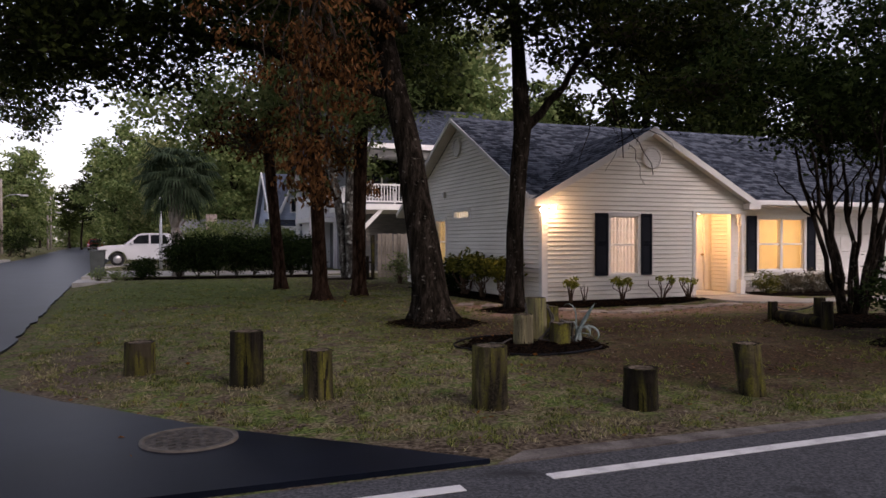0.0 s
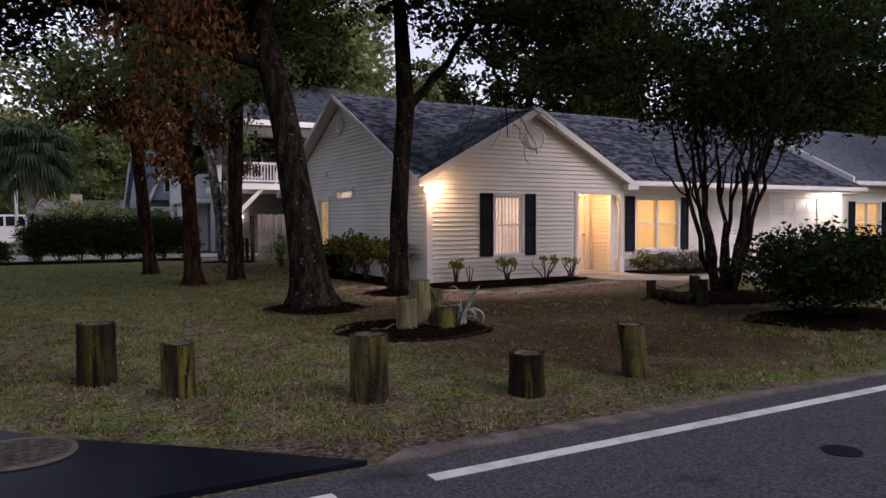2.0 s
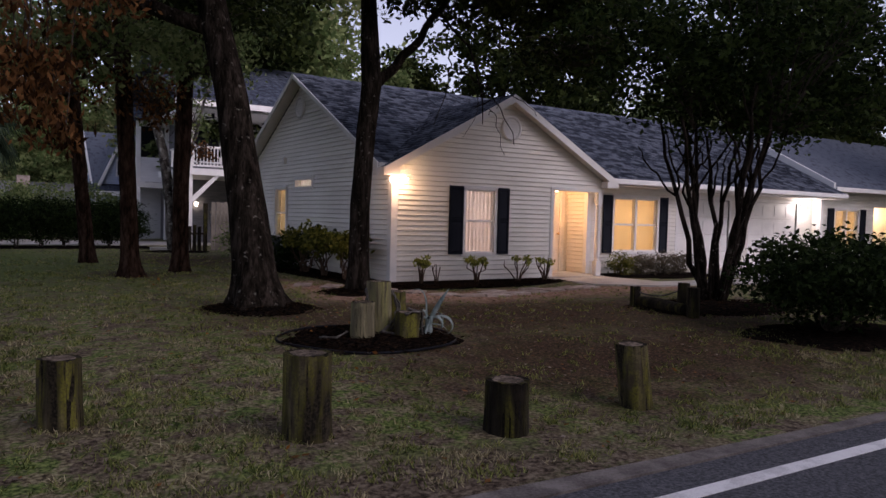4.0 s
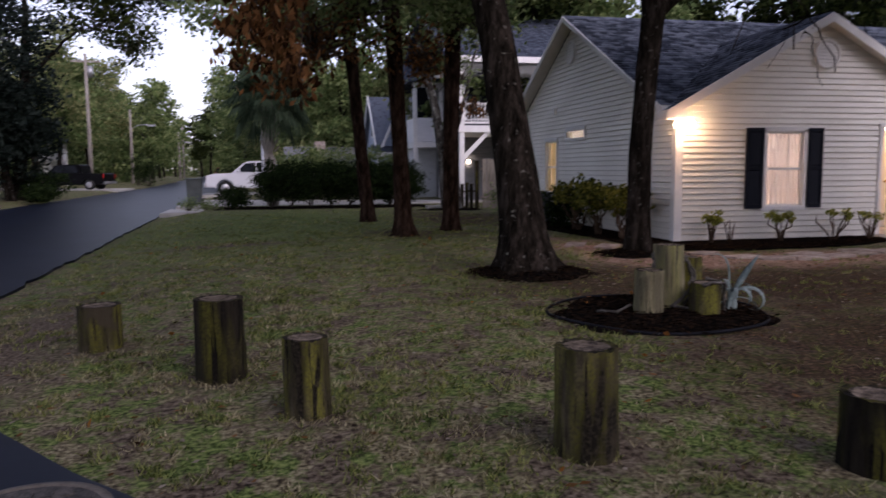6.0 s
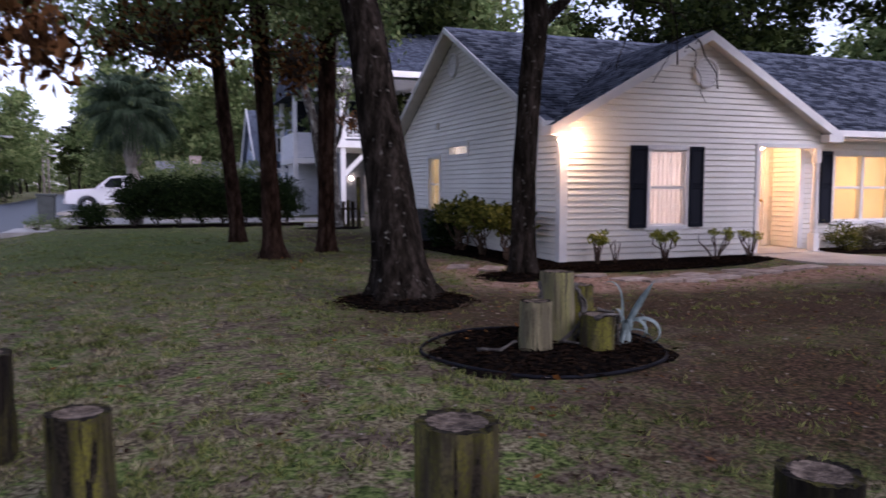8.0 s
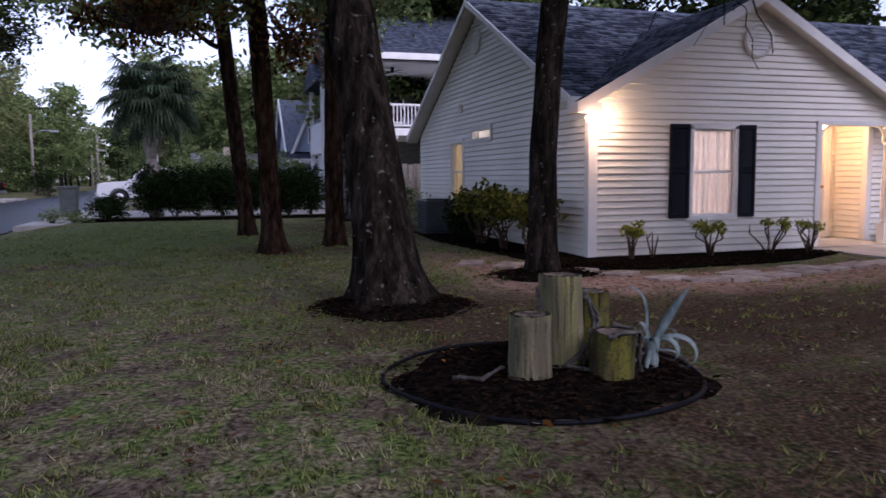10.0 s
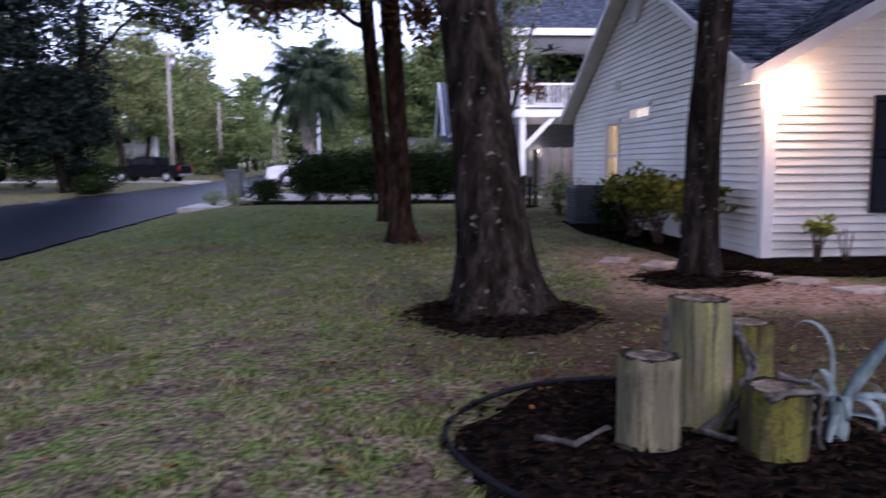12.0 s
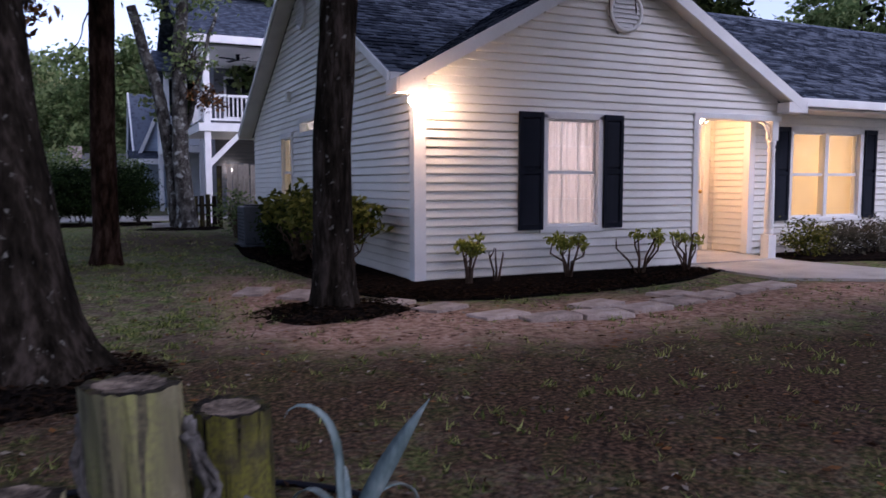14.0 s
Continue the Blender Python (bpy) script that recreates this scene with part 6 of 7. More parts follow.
def wall_window(parent, x0, x1, z0, z1, y):
    w_ = part("window", box(x0 - 0.07, x1 + 0.07, y - 0.05, y, z0 - 0.07, z1 + 0.07, 0.01), TRIM, parent)
    part("window_pane", box(x0, x1, y - 0.054, y - 0.048, z0, z1), DARK_GLASS, w_)
    part("window_bar", box((x0 + x1) / 2 - 0.02, (x0 + x1) / 2 + 0.02, y - 0.06, y - 0.054, z0, z1), TRIM, w_)


nb = thing("neighbour_house", (0, 0, 0.15), "two-storey white house with a railed upper porch", "house")
# white siding; the deep porch's shade is put into its dark grey colour
part("wall", box(0.5, 9.5, 19.0, 26, 0, 5.35), surface("siding_with_porch_shade", [(0.10, 0.105, 0.115), (0.17, 0.175, 0.19)], 2.0, 0.6, 0.1, 40, stretch=(1, 1, 8)), nb)
part("roof", prism([(14.6, 5.45), (20.6, 8.0), (26.5, 5.45), (26.5, 5.25), (20.6, 7.8), (14.6, 5.25)], "x", -0.9, 9.9), SHINGLE, nb)
part("gutter", box(-0.9, 9.9, 14.52, 14.62, 5.2, 5.42, 0.02), TRIM, nb)
part("porch_ceiling", box(-0.5, 9.5, 14.8, 19.0, 5.14, 5.2), TRIM, nb)
part("deck", box(-0.55, 9.5, 14.75, 19.0, 2.72, 2.96, 0.01), TRIM, nb)
for x in (-0.3, 3.0, 6.2, 9.3):
    part("post", box(x - 0.09, x + 0.09, 14.8, 14.98, 0, 5.2, 0.01), TRIM, nb)
for x in (-0.3, 3.0):
    part("brace", prism([(x + 0.08, 1.7), (x + 0.08, 1.92), (x + 0.88, 2.72), (x + 1.08, 2.72)], "y", 14.83, 14.93), TRIM, nb)
part("brace", prism([(2.92, 1.7), (2.92, 1.92), (2.12, 2.72), (1.92, 2.72)], "y", 14.83, 14.93), TRIM, nb)
part("top_rail", box(-0.3, 9.3, 14.84, 14.92, 3.72, 3.79, 0.006), TRIM, nb)
part("bottom_rail", box(-0.3, 9.3, 14.85, 14.91, 3.04, 3.10), TRIM, nb)
bal = bpy.data.meshes.new("baluster")
b_ = box(-0.018, 0.018, -0.018, 0.018, 0, 0.62)
b_.to_mesh(bal)
b_.free()
bal.materials.append(TRIM)
for i in range(75):
    put("baluster", bal, nb, Matrix.Translation((-0.18 + i * 0.126, 14.88, 3.10)))
for i in range(16):
    put("baluster", bal, nb, Matrix.Translation((-0.42, 14.98 + i * 0.15, 3.10)))
part("top_rail", box(-0.46, -0.38, 14.9, 17.4, 3.72, 3.79, 0.006), TRIM, nb)
wall_window(nb, 0.9, 1.9, 3.5, 4.8, 19.0)
wall_window(nb, 2.6, 3.6, 3.1, 4.9, 19.0)
wall_window(nb, 5.0, 6.2, 3.5, 4.8, 19.0)
fan = part("ceiling_fan", box(0.75, 0.85, 15.9, 16.0, 4.95, 5.14), SHUTTER, nb)
for i in range(4):
    me_ = bpy.data.meshes.new("blade")
    b_ = box(0.1, 0.62, -0.06, 0.06, -0.006, 0.006)
    b_.to_mesh(me_)
    b_.free()
    me_.materials.append(SHUTTER)
    put("blade", me_, fan, pose(0.8, 15.95, 4.98, 8, 0, i * 90 + 20))
# screened wing of the same house, set back
for x, y in ((-0.78, 22.0), (0.42, 22.0), (-0.78, 25.6)):
    part("post", box(x - 0.09, x + 0.09, y - 0.09, y + 0.09, 0, 5.3, 0.01), TRIM, nb)
part("wing_deck", box(-0.87, 0.5, 21.9, 25.8, 2.38, 2.62, 0.01), TRIM, nb)
part("wing_panel", box(-0.68, 0.34, 21.96, 22.02, 2.64, 3.72, 0.01), WHITE, nb)
part("wing_panel", box(-0.81, -0.75, 22.1, 25.5, 2.64, 3.72, 0.01), WHITE, nb)
part("wing_screen", box(-0.60, 0.4, 23.4, 23.45, 3.0, 5.2), DARK_GLASS, nb)
part("wing_wall", box(-0.55, 0.5, 23.5, 25.6, 0.0, 2.38), WHITE, nb)
part("wing_beam", box(-0.87, 0.5, 21.92, 22.06, 5.08, 5.3, 0.01), TRIM, nb)
part("wing_roof", prism([(21.6, 5.3), (24.0, 6.4), (26.4, 5.3)], "x", -1.1, 0.5), SHINGLE, nb)
step = thing("stone_step", (-1.55, 12.9, 0.2), "low pale stone blocks by the tree", "stone step")
part("block", box(-0.45, 0.1, -0.18, 0.2, -0.02, 0.13, 0.02), CONCRETE, step)
part("block", box(0.18, 0.62, -0.12, 0.26, -0.02, 0.10, 0.02), CONCRETE, step)

# wooden gate and fence between the houses
fence = thing("wood_fence", (0, 12.45, 0.2), "weathered grey board fence between the houses", "fence")
bm = box(-0.068, 0.068, -0.012, 0.012, 0.04, 1.72)
for v_ in bm.verts:
    if v_.co.z > 1 and abs(v_.co.x) > 0.05:
        v_.co.z -= 0.05
board = bpy.data.meshes.new("board")
bm.to_mesh(board)
bm.free()
board.materials.append(FENCE)
for i in range(12):
    put("board", board, fence, pose(-0.10 + i * 0.152, 0.016 * (i % 2), 0.02 * math.sin(i * 2.7), 0, 0.6 * math.sin(i * 1.7), 0))
part("rail", box(-0.2, 1.7, 0.025, 0.06, 0.35, 0.43), FENCE, fence)
part("rail", box(-0.2, 1.7, 0.025, 0.06, 1.3, 1.38), FENCE, fence)
part("post", box(-0.42, -0.30, -0.06, 0.06, 0, 1.62, 0.01), POST_DARK, fence)
fence2 = thing("wood_fence", (-0.4, 12.9, 0.2), "low dark slatted fence by the landing", "fence")
for i in range(6):
    part("board", box(-0.9 + i * 0.16, -0.78 + i * 0.16, -0.012, 0.012, 0.0, 0.85 + 0.03 * math.sin(i * 2)), POST_DARK, fence2)
part("rail", box(-0.95, 0.1, 0.012, 0.05, 0.55, 0.62), POST_DARK, fence2)
nl = thing("wall_lamp", (0.95, 18.96, 1.85), "small lit lamp on the white house wall", "wall light")
put("globe", mesh_of("globe", *tube([(0, -0.08, -0.08), (0, -0.08, -0.04), (0, -0.08, 0.04), (0, -0.08, 0.08)], [0.02, 0.07, 0.07, 0.02], 12), glow("lit_globe", (1.0, 0.85, 0.6), 14), True), nl)
part("bracket", box(-0.03, 0.03, -0.06, 0.04, -0.03, 0.03), TRIM, nl)

# pale blue gabled house farther back
bh = thing("blue_house", (0, 0, 0.15), "pale blue gabled house with a dark roof", "house")
part("wall", prism([(30, 0), (37, 0), (37, 2.75), (33.5, 5.5), (30, 2.75)], "x", -1.35, 7), BLUE, bh)
part("roof", prism([(29.5, 2.45), (33.5, 5.72), (37.5, 2.45), (37.5, 2.3), (33.5, 5.52), (29.5, 2.3)], "x", -1.6, 7.2), SHINGLE, bh)
part("rake_board", prism([(29.5, 2.50), (33.5, 5.78), (37.5, 2.50), (37.5, 2.28), (33.5, 5.5), (29.5, 2.28)], "x", -1.68, -1.6), TRIM, bh)
part("dormer", prism([(-1.35, 2.7), (-0.25, 5.15), (0.85, 2.7)], "y", 29.4, 33.0), BLUE, bh)
for sx in (-1, 1):
    part("dormer_roof", prism([(-0.25, 5.30), (-0.25 + sx * 1.25, 2.5), (-0.25 + sx * 1.16, 2.5), (-0.25, 5.12)], "y", 29.2, 33.2), SHINGLE, bh)
    part("dormer_rake", prism([(-0.25, 5.32), (-0.25 + sx * 1.27, 2.48), (-0.25 + sx * 1.10, 2.48), (-0.25, 5.02)], "y", 29.12, 29.2), TRIM, bh)
w_ = part("window", box(-0.55, 0.05, 29.34, 29.4, 3.1, 4.0, 0.01), TRIM, bh)
part("window_pane", box(-0.47, -0.03, 29.33, 29.345, 3.18, 3.92), DARK_GLASS, w_)
w_ = part("window", box(-1.40, -1.35, 33.0, 34.0, 3.3, 4.5, 0.01), TRIM, bh)
part("window_pane", box(-1.412, -1.398, 33.1, 33.9, 3.4, 4.4), DARK_GLASS, w_)
part("porch_roof", prism([(27.2, 2.25), (30.0, 2.75), (30.0, 2.6), (27.2, 2.1)], "x", -1.9, 7), SHINGLE, bh)
part("porch_fascia", box(-1.95, 7, 27.1, 27.2, 2.05, 2.28), TRIM, bh)
for x in (-1.8, 1.5, 5):
    part("porch_post", box(x - 0.07, x + 0.07, 27.3, 27.44, 0, 2.1), TRIM, bh)
lowh = thing("low_house", (-4.2, 38.0, -0.45), "low distant house with a grey roof and chimney", "house")
part("wall", box(-2, 3, 0, 6, 0, 2.3), WHITE, lowh)
part("roof", prism([(-0.5, 2.25), (3, 3.6), (6.5, 2.25)], "x", -2.4, 3.4), surface("pale_grey_shingle", [(0.14, 0.145, 0.15), (0.24, 0.245, 0.25)], 4, 0.9, 0.4, 60), lowh)
part("fascia", box(-2.4, 3.4, -0.55, -0.5, 2.12, 2.30), TRIM, lowh)
part("chimney", box(-0.4, 0.3, 1.0, 1.6, 2.4, 3.9, 0.02), PAVER, lowh)


# houses across the street
def far_house(x, y, w, d, eave, ridge, label, storeys, turn, seed):
    ob = thing("house", (x, y, 0.15), label, "house", "houses across the street", turn=turn)
    part("wall", box(-w / 2, w / 2, 0, d, 0, eave), WHITE, ob)
    part("roof", prism([(-0.5, eave - 0.1), (d / 2, ridge), (d + 0.5, eave - 0.1)], "x", -w / 2 - 0.4, w / 2 + 0.4), SHINGLE, ob)
    for s_ in range(storeys):
        z = 0.9 + s_ * 2.5
        for i in range(4):
            cx = -w / 2 + (i + 0.5) * w / 4
            wall_window(ob, cx - 0.4, cx + 0.4, z, z + 1.1, 0.0)
    if storeys == 2:
        part("deck", box(-w / 2, w / 2, -1.6, 0, 2.45, 2.6), TRIM, ob)
        for i in range(5):
            cx = -w / 2 + 0.1 + i * (w - 0.2) / 4
            part("post", box(cx - 0.06, cx + 0.06, -1.6, -1.48, 0, eave - 0.1), TRIM, ob)
        part("rail", box(-w / 2, w / 2, -1.6, -1.55, 3.3, 3.4), TRIM, ob)
        part("porch_roof", prism([(-1.9, eave - 0.25), (0.2, eave + 0.25), (0.2, eave), (-1.9, eave - 0.4)], "x", -w / 2 - 0.3, w / 2 + 0.3), SHINGLE, ob)
    else:
        part("door", box(-0.45, 0.45, -0.05, 0.0, 0, 2.0, 0.01), FENCE, ob)
        for cx in (-w / 2 + 0.4, 0.9, w / 2 - 0.4):
            part("post", box(cx - 0.08, cx + 0.08, -1.7, -1.54, 0, 2.3), TRIM, ob)
        part("porch_roof", prism([(-2.0, 2.3), (0.1, 2.9), (0.1, 2.75), (-2.0, 2.15)], "x", -w / 2, w / 2), SHINGLE, ob)


far_house(-31.8, 34, 9.5, 8, 2.9, 4.9, "single-storey white house behind trees", 1, 32, 1)
far_house(-31.2, 68, 7.5, 8, 4.5, 6.0, "two-storey pale house with a porch", 2, 15, 2)
far_house(-17.0, -40, 14, 9, 2.9, 5.0, "single-storey pale house across the road", 1, 180, 3)
far_house(12.0, -38, 14, 9, 2.9, 5.0, "single-storey pale house across the road", 1, 180, 4)


# ---- vehicles ----
TYRE = surface("tyre_rubber", [(0.010, 0.010, 0.010), (0.02, 0.02, 0.02)], 9, 0.85, 0.3, 60)
RIM = surface("alloy_rim", [(0.35, 0.35, 0.36), (0.5, 0.5, 0.52)], 5, 0.35, 0.0, 30, metal=0.8)
WHITE_PAINT = surface("white_car_paint", [(0.62, 0.63, 0.66), (0.70, 0.71, 0.74)], 0.8, 0.22, 0.0, 20, spec=0.6)
BLACK_PAINT = surface("black_car_paint", [(0.004, 0.004, 0.005), (0.007, 0.007, 0.008)], 0.8, 0.35, 0.0, 20, spec=0.08)
RED_LENS = surface("red_lens", [(0.25, 0.01, 0.01), (0.35, 0.02, 0.015)], 4, 0.2, 0.0, 20)
CLEAR_LENS = surface("clear_lens", [(0.5, 0.5, 0.52), (0.6, 0.6, 0.62)], 4, 0.15, 0.0, 20)


def pickup(place, turn, paint, label):
    """A crew-cab pickup, nose towards its -x, on the ground at z 0."""
    ob = thing("pickup_truck", place, label, "pickup truck", turn=turn)

    def arch(cx):
        return [(cx + 0.5 * math.cos(a), 0.36 + 0.5 * math.sin(a)) for a in [math.pi * i / 8 for i in range(9)]]

    low = [(-2.85, 0.42), (-2.9, 0.75), (-2.82, 1.08), (-2.5, 1.16), (-1.35, 1.22), (2.8, 1.22), (2.86, 1.15), (2.86, 0.55), (2.3, 0.45)]
    outline = low[:-1] + [(2.6, 0.45)] + arch(1.75)[0:] + [(1.2, 0.36), (-1.2, 0.36)] + arch(-1.85) + [(-2.4, 0.42)]
    bm_ = prism(outline, "y", -0.95, 0.95)
    bmesh.ops.bevel(bm_, geom=[e for e in bm_.edges if abs(e.verts[0].co.y - e.verts[1].co.y) < 0.01], offset=0.04, segments=2, affect="EDGES")
    part("body", bm_, paint, ob)
    cab = prism([(-1.5, 1.2), (-0.75, 1.82), (-0.45, 1.88), (0.85, 1.88), (1.05, 1.80), (1.18, 1.2)], "y", -0.80, 0.80)
    bmesh.ops.bevel(cab, geom=cab.edges[:], offset=0.05, segments=2, affect="EDGES")
    part("cab", cab, paint, ob)
    for s_ in (-1, 1):
        y0, y1 = sorted((s_ * 0.790, s_ * 0.812))
        part("side_window", prism([(-1.2, 1.27), (-0.72, 1.74), (-0.18, 1.78), (-0.18, 1.27)], "y", y0, y1), DARK_GLASS, ob)
        part("side_window", prism([(-0.08, 1.27), (-0.08, 1.78), (0.72, 1.78), (0.88, 1.27)], "y", y0, y1), DARK_GLASS, ob)
        part("mirror", box(-1.12, -1.0, min(s_ * 0.95, s_ * 1.12), max(s_ * 0.95, s_ * 1.12), 1.22, 1.40, 0.02), paint, ob)
        part("headlight", box(-2.88, -2.70, min(s_ * 0.6, s_ * 0.93), max(s_ * 0.6, s_ * 0.93), 0.88, 1.06, 0.02), CLEAR_LENS, ob)
        part("tail_light", box(2.80, 2.89, min(s_ * 0.82, s_ * 0.965), max(s_ * 0.82, s_ * 0.965), 0.85, 1.16, 0.02), RED_LENS, ob)
        part("door_handle", box(-0.30, -0.14, min(s_ * 0.94, s_ * 0.985), max(s_ * 0.94, s_ * 0.985), 1.04, 1.08), paint, ob)
        for cx in (-1.85, 1.75):
            y = s_ * 0.80
            t_ = put("tyre", mesh_of("tyre", *tube([(cx, y - 0.13, 0.38), (cx, y - 0.10, 0.38), (cx, y + 0.10, 0.38), (cx, y + 0.13, 0.38)], [0.33, 0.38, 0.38, 0.33], 24), TYRE, True), ob)
            put("rim", mesh_of("rim", *tube([(cx, y + s_ * 0.10, 0.38), (cx, y + s_ * 0.137, 0.38), (cx, y + s_ * 0.141, 0.38)], [0.24, 0.22, 0.05], 16), RIM, True), t_)
    part("windscreen", prism([(-1.46, 1.27), (-0.86, 1.77), (-0.84, 1.75), (-1.44, 1.25)], "y", -0.72, 0.72), DARK_GLASS, ob)
    part("front_bumper", box(-2.98, -2.8, -0.92, 0.92, 0.42, 0.66, 0.04), RIM, ob)
    part("grille", box(-2.92, -2.84, -0.56, 0.56, 0.70, 1.05, 0.02), SHUTTER, ob)
    part("rear_bumper", box(2.82, 2.99, -0.9, 0.9, 0.45, 0.62, 0.03), RIM, ob)
    part("bed_floor", box(1.2, 2.8, -0.86, 0.86, 1.222, 1.226), SHUTTER, ob)
    return ob


pickup((-8.1, 32.7, 0.20), 3, WHITE_PAINT, "white crew-cab pickup parked on a driveway")
pickup((-22.2, 49.0, 0.20), -14, BLACK_PAINT, "black pickup parked on a driveway")
pickup((-26.8, 31.0, 0.20), 72, BLACK_PAINT, "black pickup parked beside a white house")
pickup((-16.6, 118, 0.15), 90, surface("red_car_paint", [(0.30, 0.02, 0.015), (0.4, 0.03, 0.02)], 0.8, 0.25, 0.0, 20), "red pickup far down the street")

# wheeled bin
BIN = surface("grey_bin_plastic", [(0.055, 0.065, 0.06), (0.085, 0.095, 0.09)], 4, 0.55, 0.15, 50)
bn = thing("wheeled_bin", (-10.15, 19.1, 0.2), "grey-green wheeled rubbish bin by the street", "bin")
bm = box(-0.29, 0.29, -0.31, 0.31, 0.04, 0.98, 0.03)
for v_ in bm.verts:
    k_ = 0.82 + 0.18 * v_.co.z
    v_.co.x *= k_
    v_.co.y *= k_
part("body", bm, BIN, bn)
part("lid", box(-0.32, 0.32, -0.35, 0.34, 0.985, 1.06, 0.025), BIN, bn)
for s_ in (-1, 1):
    put("wheel", mesh_of("wheel", *tube([(s_ * 0.25, 0.30, 0.10), (s_ * 0.31, 0.30, 0.10)], [0.10, 0.10], 16), TYRE), bn)
part("handle", box(-0.26, 0.26, 0.34, 0.40, 0.93, 0.97, 0.012), BIN, bn)

# poles and wires
POLE = surface("utility_pole_wood", [(0.16, 0.14, 0.12), (0.27, 0.24, 0.21), (0.34, 0.31, 0.28)], 4, 0.9, 0.4, 40, stretch=(1, 1, 0.15))
PALE = surface("pale_pole", [(0.42, 0.45, 0.50), (0.55, 0.58, 0.62)], 3, 0.6, 0.1, 30)


def pole(x, y, h, r, material, label, arm=0.0, cross=False):
    ob = thing("utility_pole", (x, y, 0.1), label, "pole", "street poles")
    put("shaft", mesh_of("shaft", *tube([(0, 0, -0.1), (0, 0, h * 0.5), (0, 0, h)], [r, r * 0.85, r * 0.65], 12), material, True), ob)
    if arm:
        pts = [(0, 0, h * 0.74), (arm * 0.4, 0, h * 0.79), (arm * 0.8, 0, h * 0.80), (arm, 0, h * 0.795)]
        put("lamp_arm", mesh_of("lamp_arm", *tube(pts, [0.05, 0.045, 0.045, 0.05], 8), RIM, True), ob)
        part("lamp_head", box(arm - 0.1, arm + 0.7, -0.16, 0.16, h * 0.775, h * 0.80, 0.03), RIM, ob)
    if cross:
        part("cross_arm", box(-1.1, 1.1, -0.06, 0.06, h - 0.7, h - 0.55), material, ob)
        put("transformer", mesh_of("transformer", *cyl(0.32, 0, h - 1.9, h - 1.0, 0.22), RIM, True), ob)
    return ob


pole(-7.65, 25.8, 3.75, 0.085, PALE, "short pale pole behind the hedge")
pole(-22.2, 55, 11.0, 0.17, POLE, "tall wooden utility pole with a transformer", cross=True)
pole(-23.2, 78, 8.3, 0.17, POLE, "wooden street pole with a lamp arm", 1.9)
pole(-24.5, 128, 8.2, 0.2, POLE, "wooden street pole with a lamp arm", 1.4)
pole(-26.5, 150, 10.5, 0.2, POLE, "distant wooden utility pole")
pole(-9.2, 84, 9.0, 0.18, POLE, "wooden utility pole by the street", cross=True)
CABLE = surface("black_cable", [(0.012, 0.012, 0.012), (0.02, 0.02, 0.02)], 5, 0.7, 0.0, 20)
for a, b, sag in (((-22.2, 55, 10.4), (-23.2, 78, 8.2), 0.5), ((-22.2, 55, 10.4), (-20, -20, 9.6), 1.4), ((-22.2, 55, 8.8), (-9.2, 84, 8.6), 0.8), ((-23.2, 78, 8.1), (-9.2, 84, 8.6), 0.6), ((-23.2, 78, 8.2), (-24.5, 128, 8.1), 0.8)):
    pts = [Vector(a).lerp(Vector(b), i / 20) - Vector((0, 0, sag * math.sin(math.pi * i / 20))) for i in range(21)]
    tagged(put("cable", mesh_of("cable", *tube(pts, [0.018] * 21, 5), CABLE, True)), "thin black overhead cable between poles", "cable", "overhead cables")

# cabbage palm
palm = thing("palm_tree", (-7.15, 16.6, 0.2), "cabbage palm with drooping fan fronds", "palm")
pr = random.Random(77)
boots = []
path = [(0.10 * math.sin(i * 0.5), 0, -0.1 + 0.3 * i) for i in range(16)]
put("trunk", mesh_of("trunk", *tube(path, [0.24 + 0.05 * math.sin(i * 2.1) for i in range(16)], 14, True, 0.25, pr), POLE), palm)
for i in range(46):
    a, z = i * 2.4, 2.4 + 2.0 * i / 46
    boots.append(tube([(0.2 * math.cos(a), 0.2 * math.sin(a), z), (0.42 * math.cos(a), 0.42 * math.sin(a), z + 0.28)], [0.06, 0.03], 5))
put("leaf_boot", mesh_of("leaf_boot", *joined(boots), POLE), palm)
PALM = leafy("palm_fronds", [(0.016, 0.030, 0.016), (0.040, 0.064, 0.036), (0.085, 0.12, 0.072)])


def frond(heading, rise, reach):
    verts, faces = [], []
    out = Vector((math.cos(heading), math.sin(heading), 0))
    hub = Vector((0, 0, 4.6)) + out * (reach * math.cos(rise)) + Vector((0, 0, 1)) * (reach * math.sin(rise))
    sv, sf = tube([(0, 0, 4.5), tuple(hub)], [0.028, 0.018], 5)
    verts += [tuple(v_) for v_ in sv]
    faces += sf
    side = Vector((-math.sin(heading), math.cos(heading), 0))
    fwd = out * math.cos(rise - 0.4) + Vector((0, 0, 1)) * math.sin(rise - 0.4)
    for k in range(26):
        a = -2.1 + 4.2 * k / 25
        d = (fwd * math.cos(a) + side * math.sin(a)).normalized()
        L = 1.15 * (0.75 + 0.25 * math.cos(a))
        w_ = Vector((0, 0, 1)).cross(d).normalized() * 0.05
        mid, tip = hub + d * L * 0.6, hub + d * L + Vector((0, 0, -0.38 - 0.2 * pr.random()))
        i0 = len(verts)
        verts += [tuple(hub), tuple(mid + w_), tuple(tip), tuple(mid - w_)]
        faces.append((i0, i0 + 1, i0 + 2, i0 + 3))
    put("frond", mesh_of("frond", verts, faces, PALM), palm)


for i in range(44):
    frond(i * 2.4, -0.8 + 2.0 * (i / 44) ** 0.8, pr.uniform(0.9, 1.5))
palm.scale = (0.8, 0.8, 0.84)


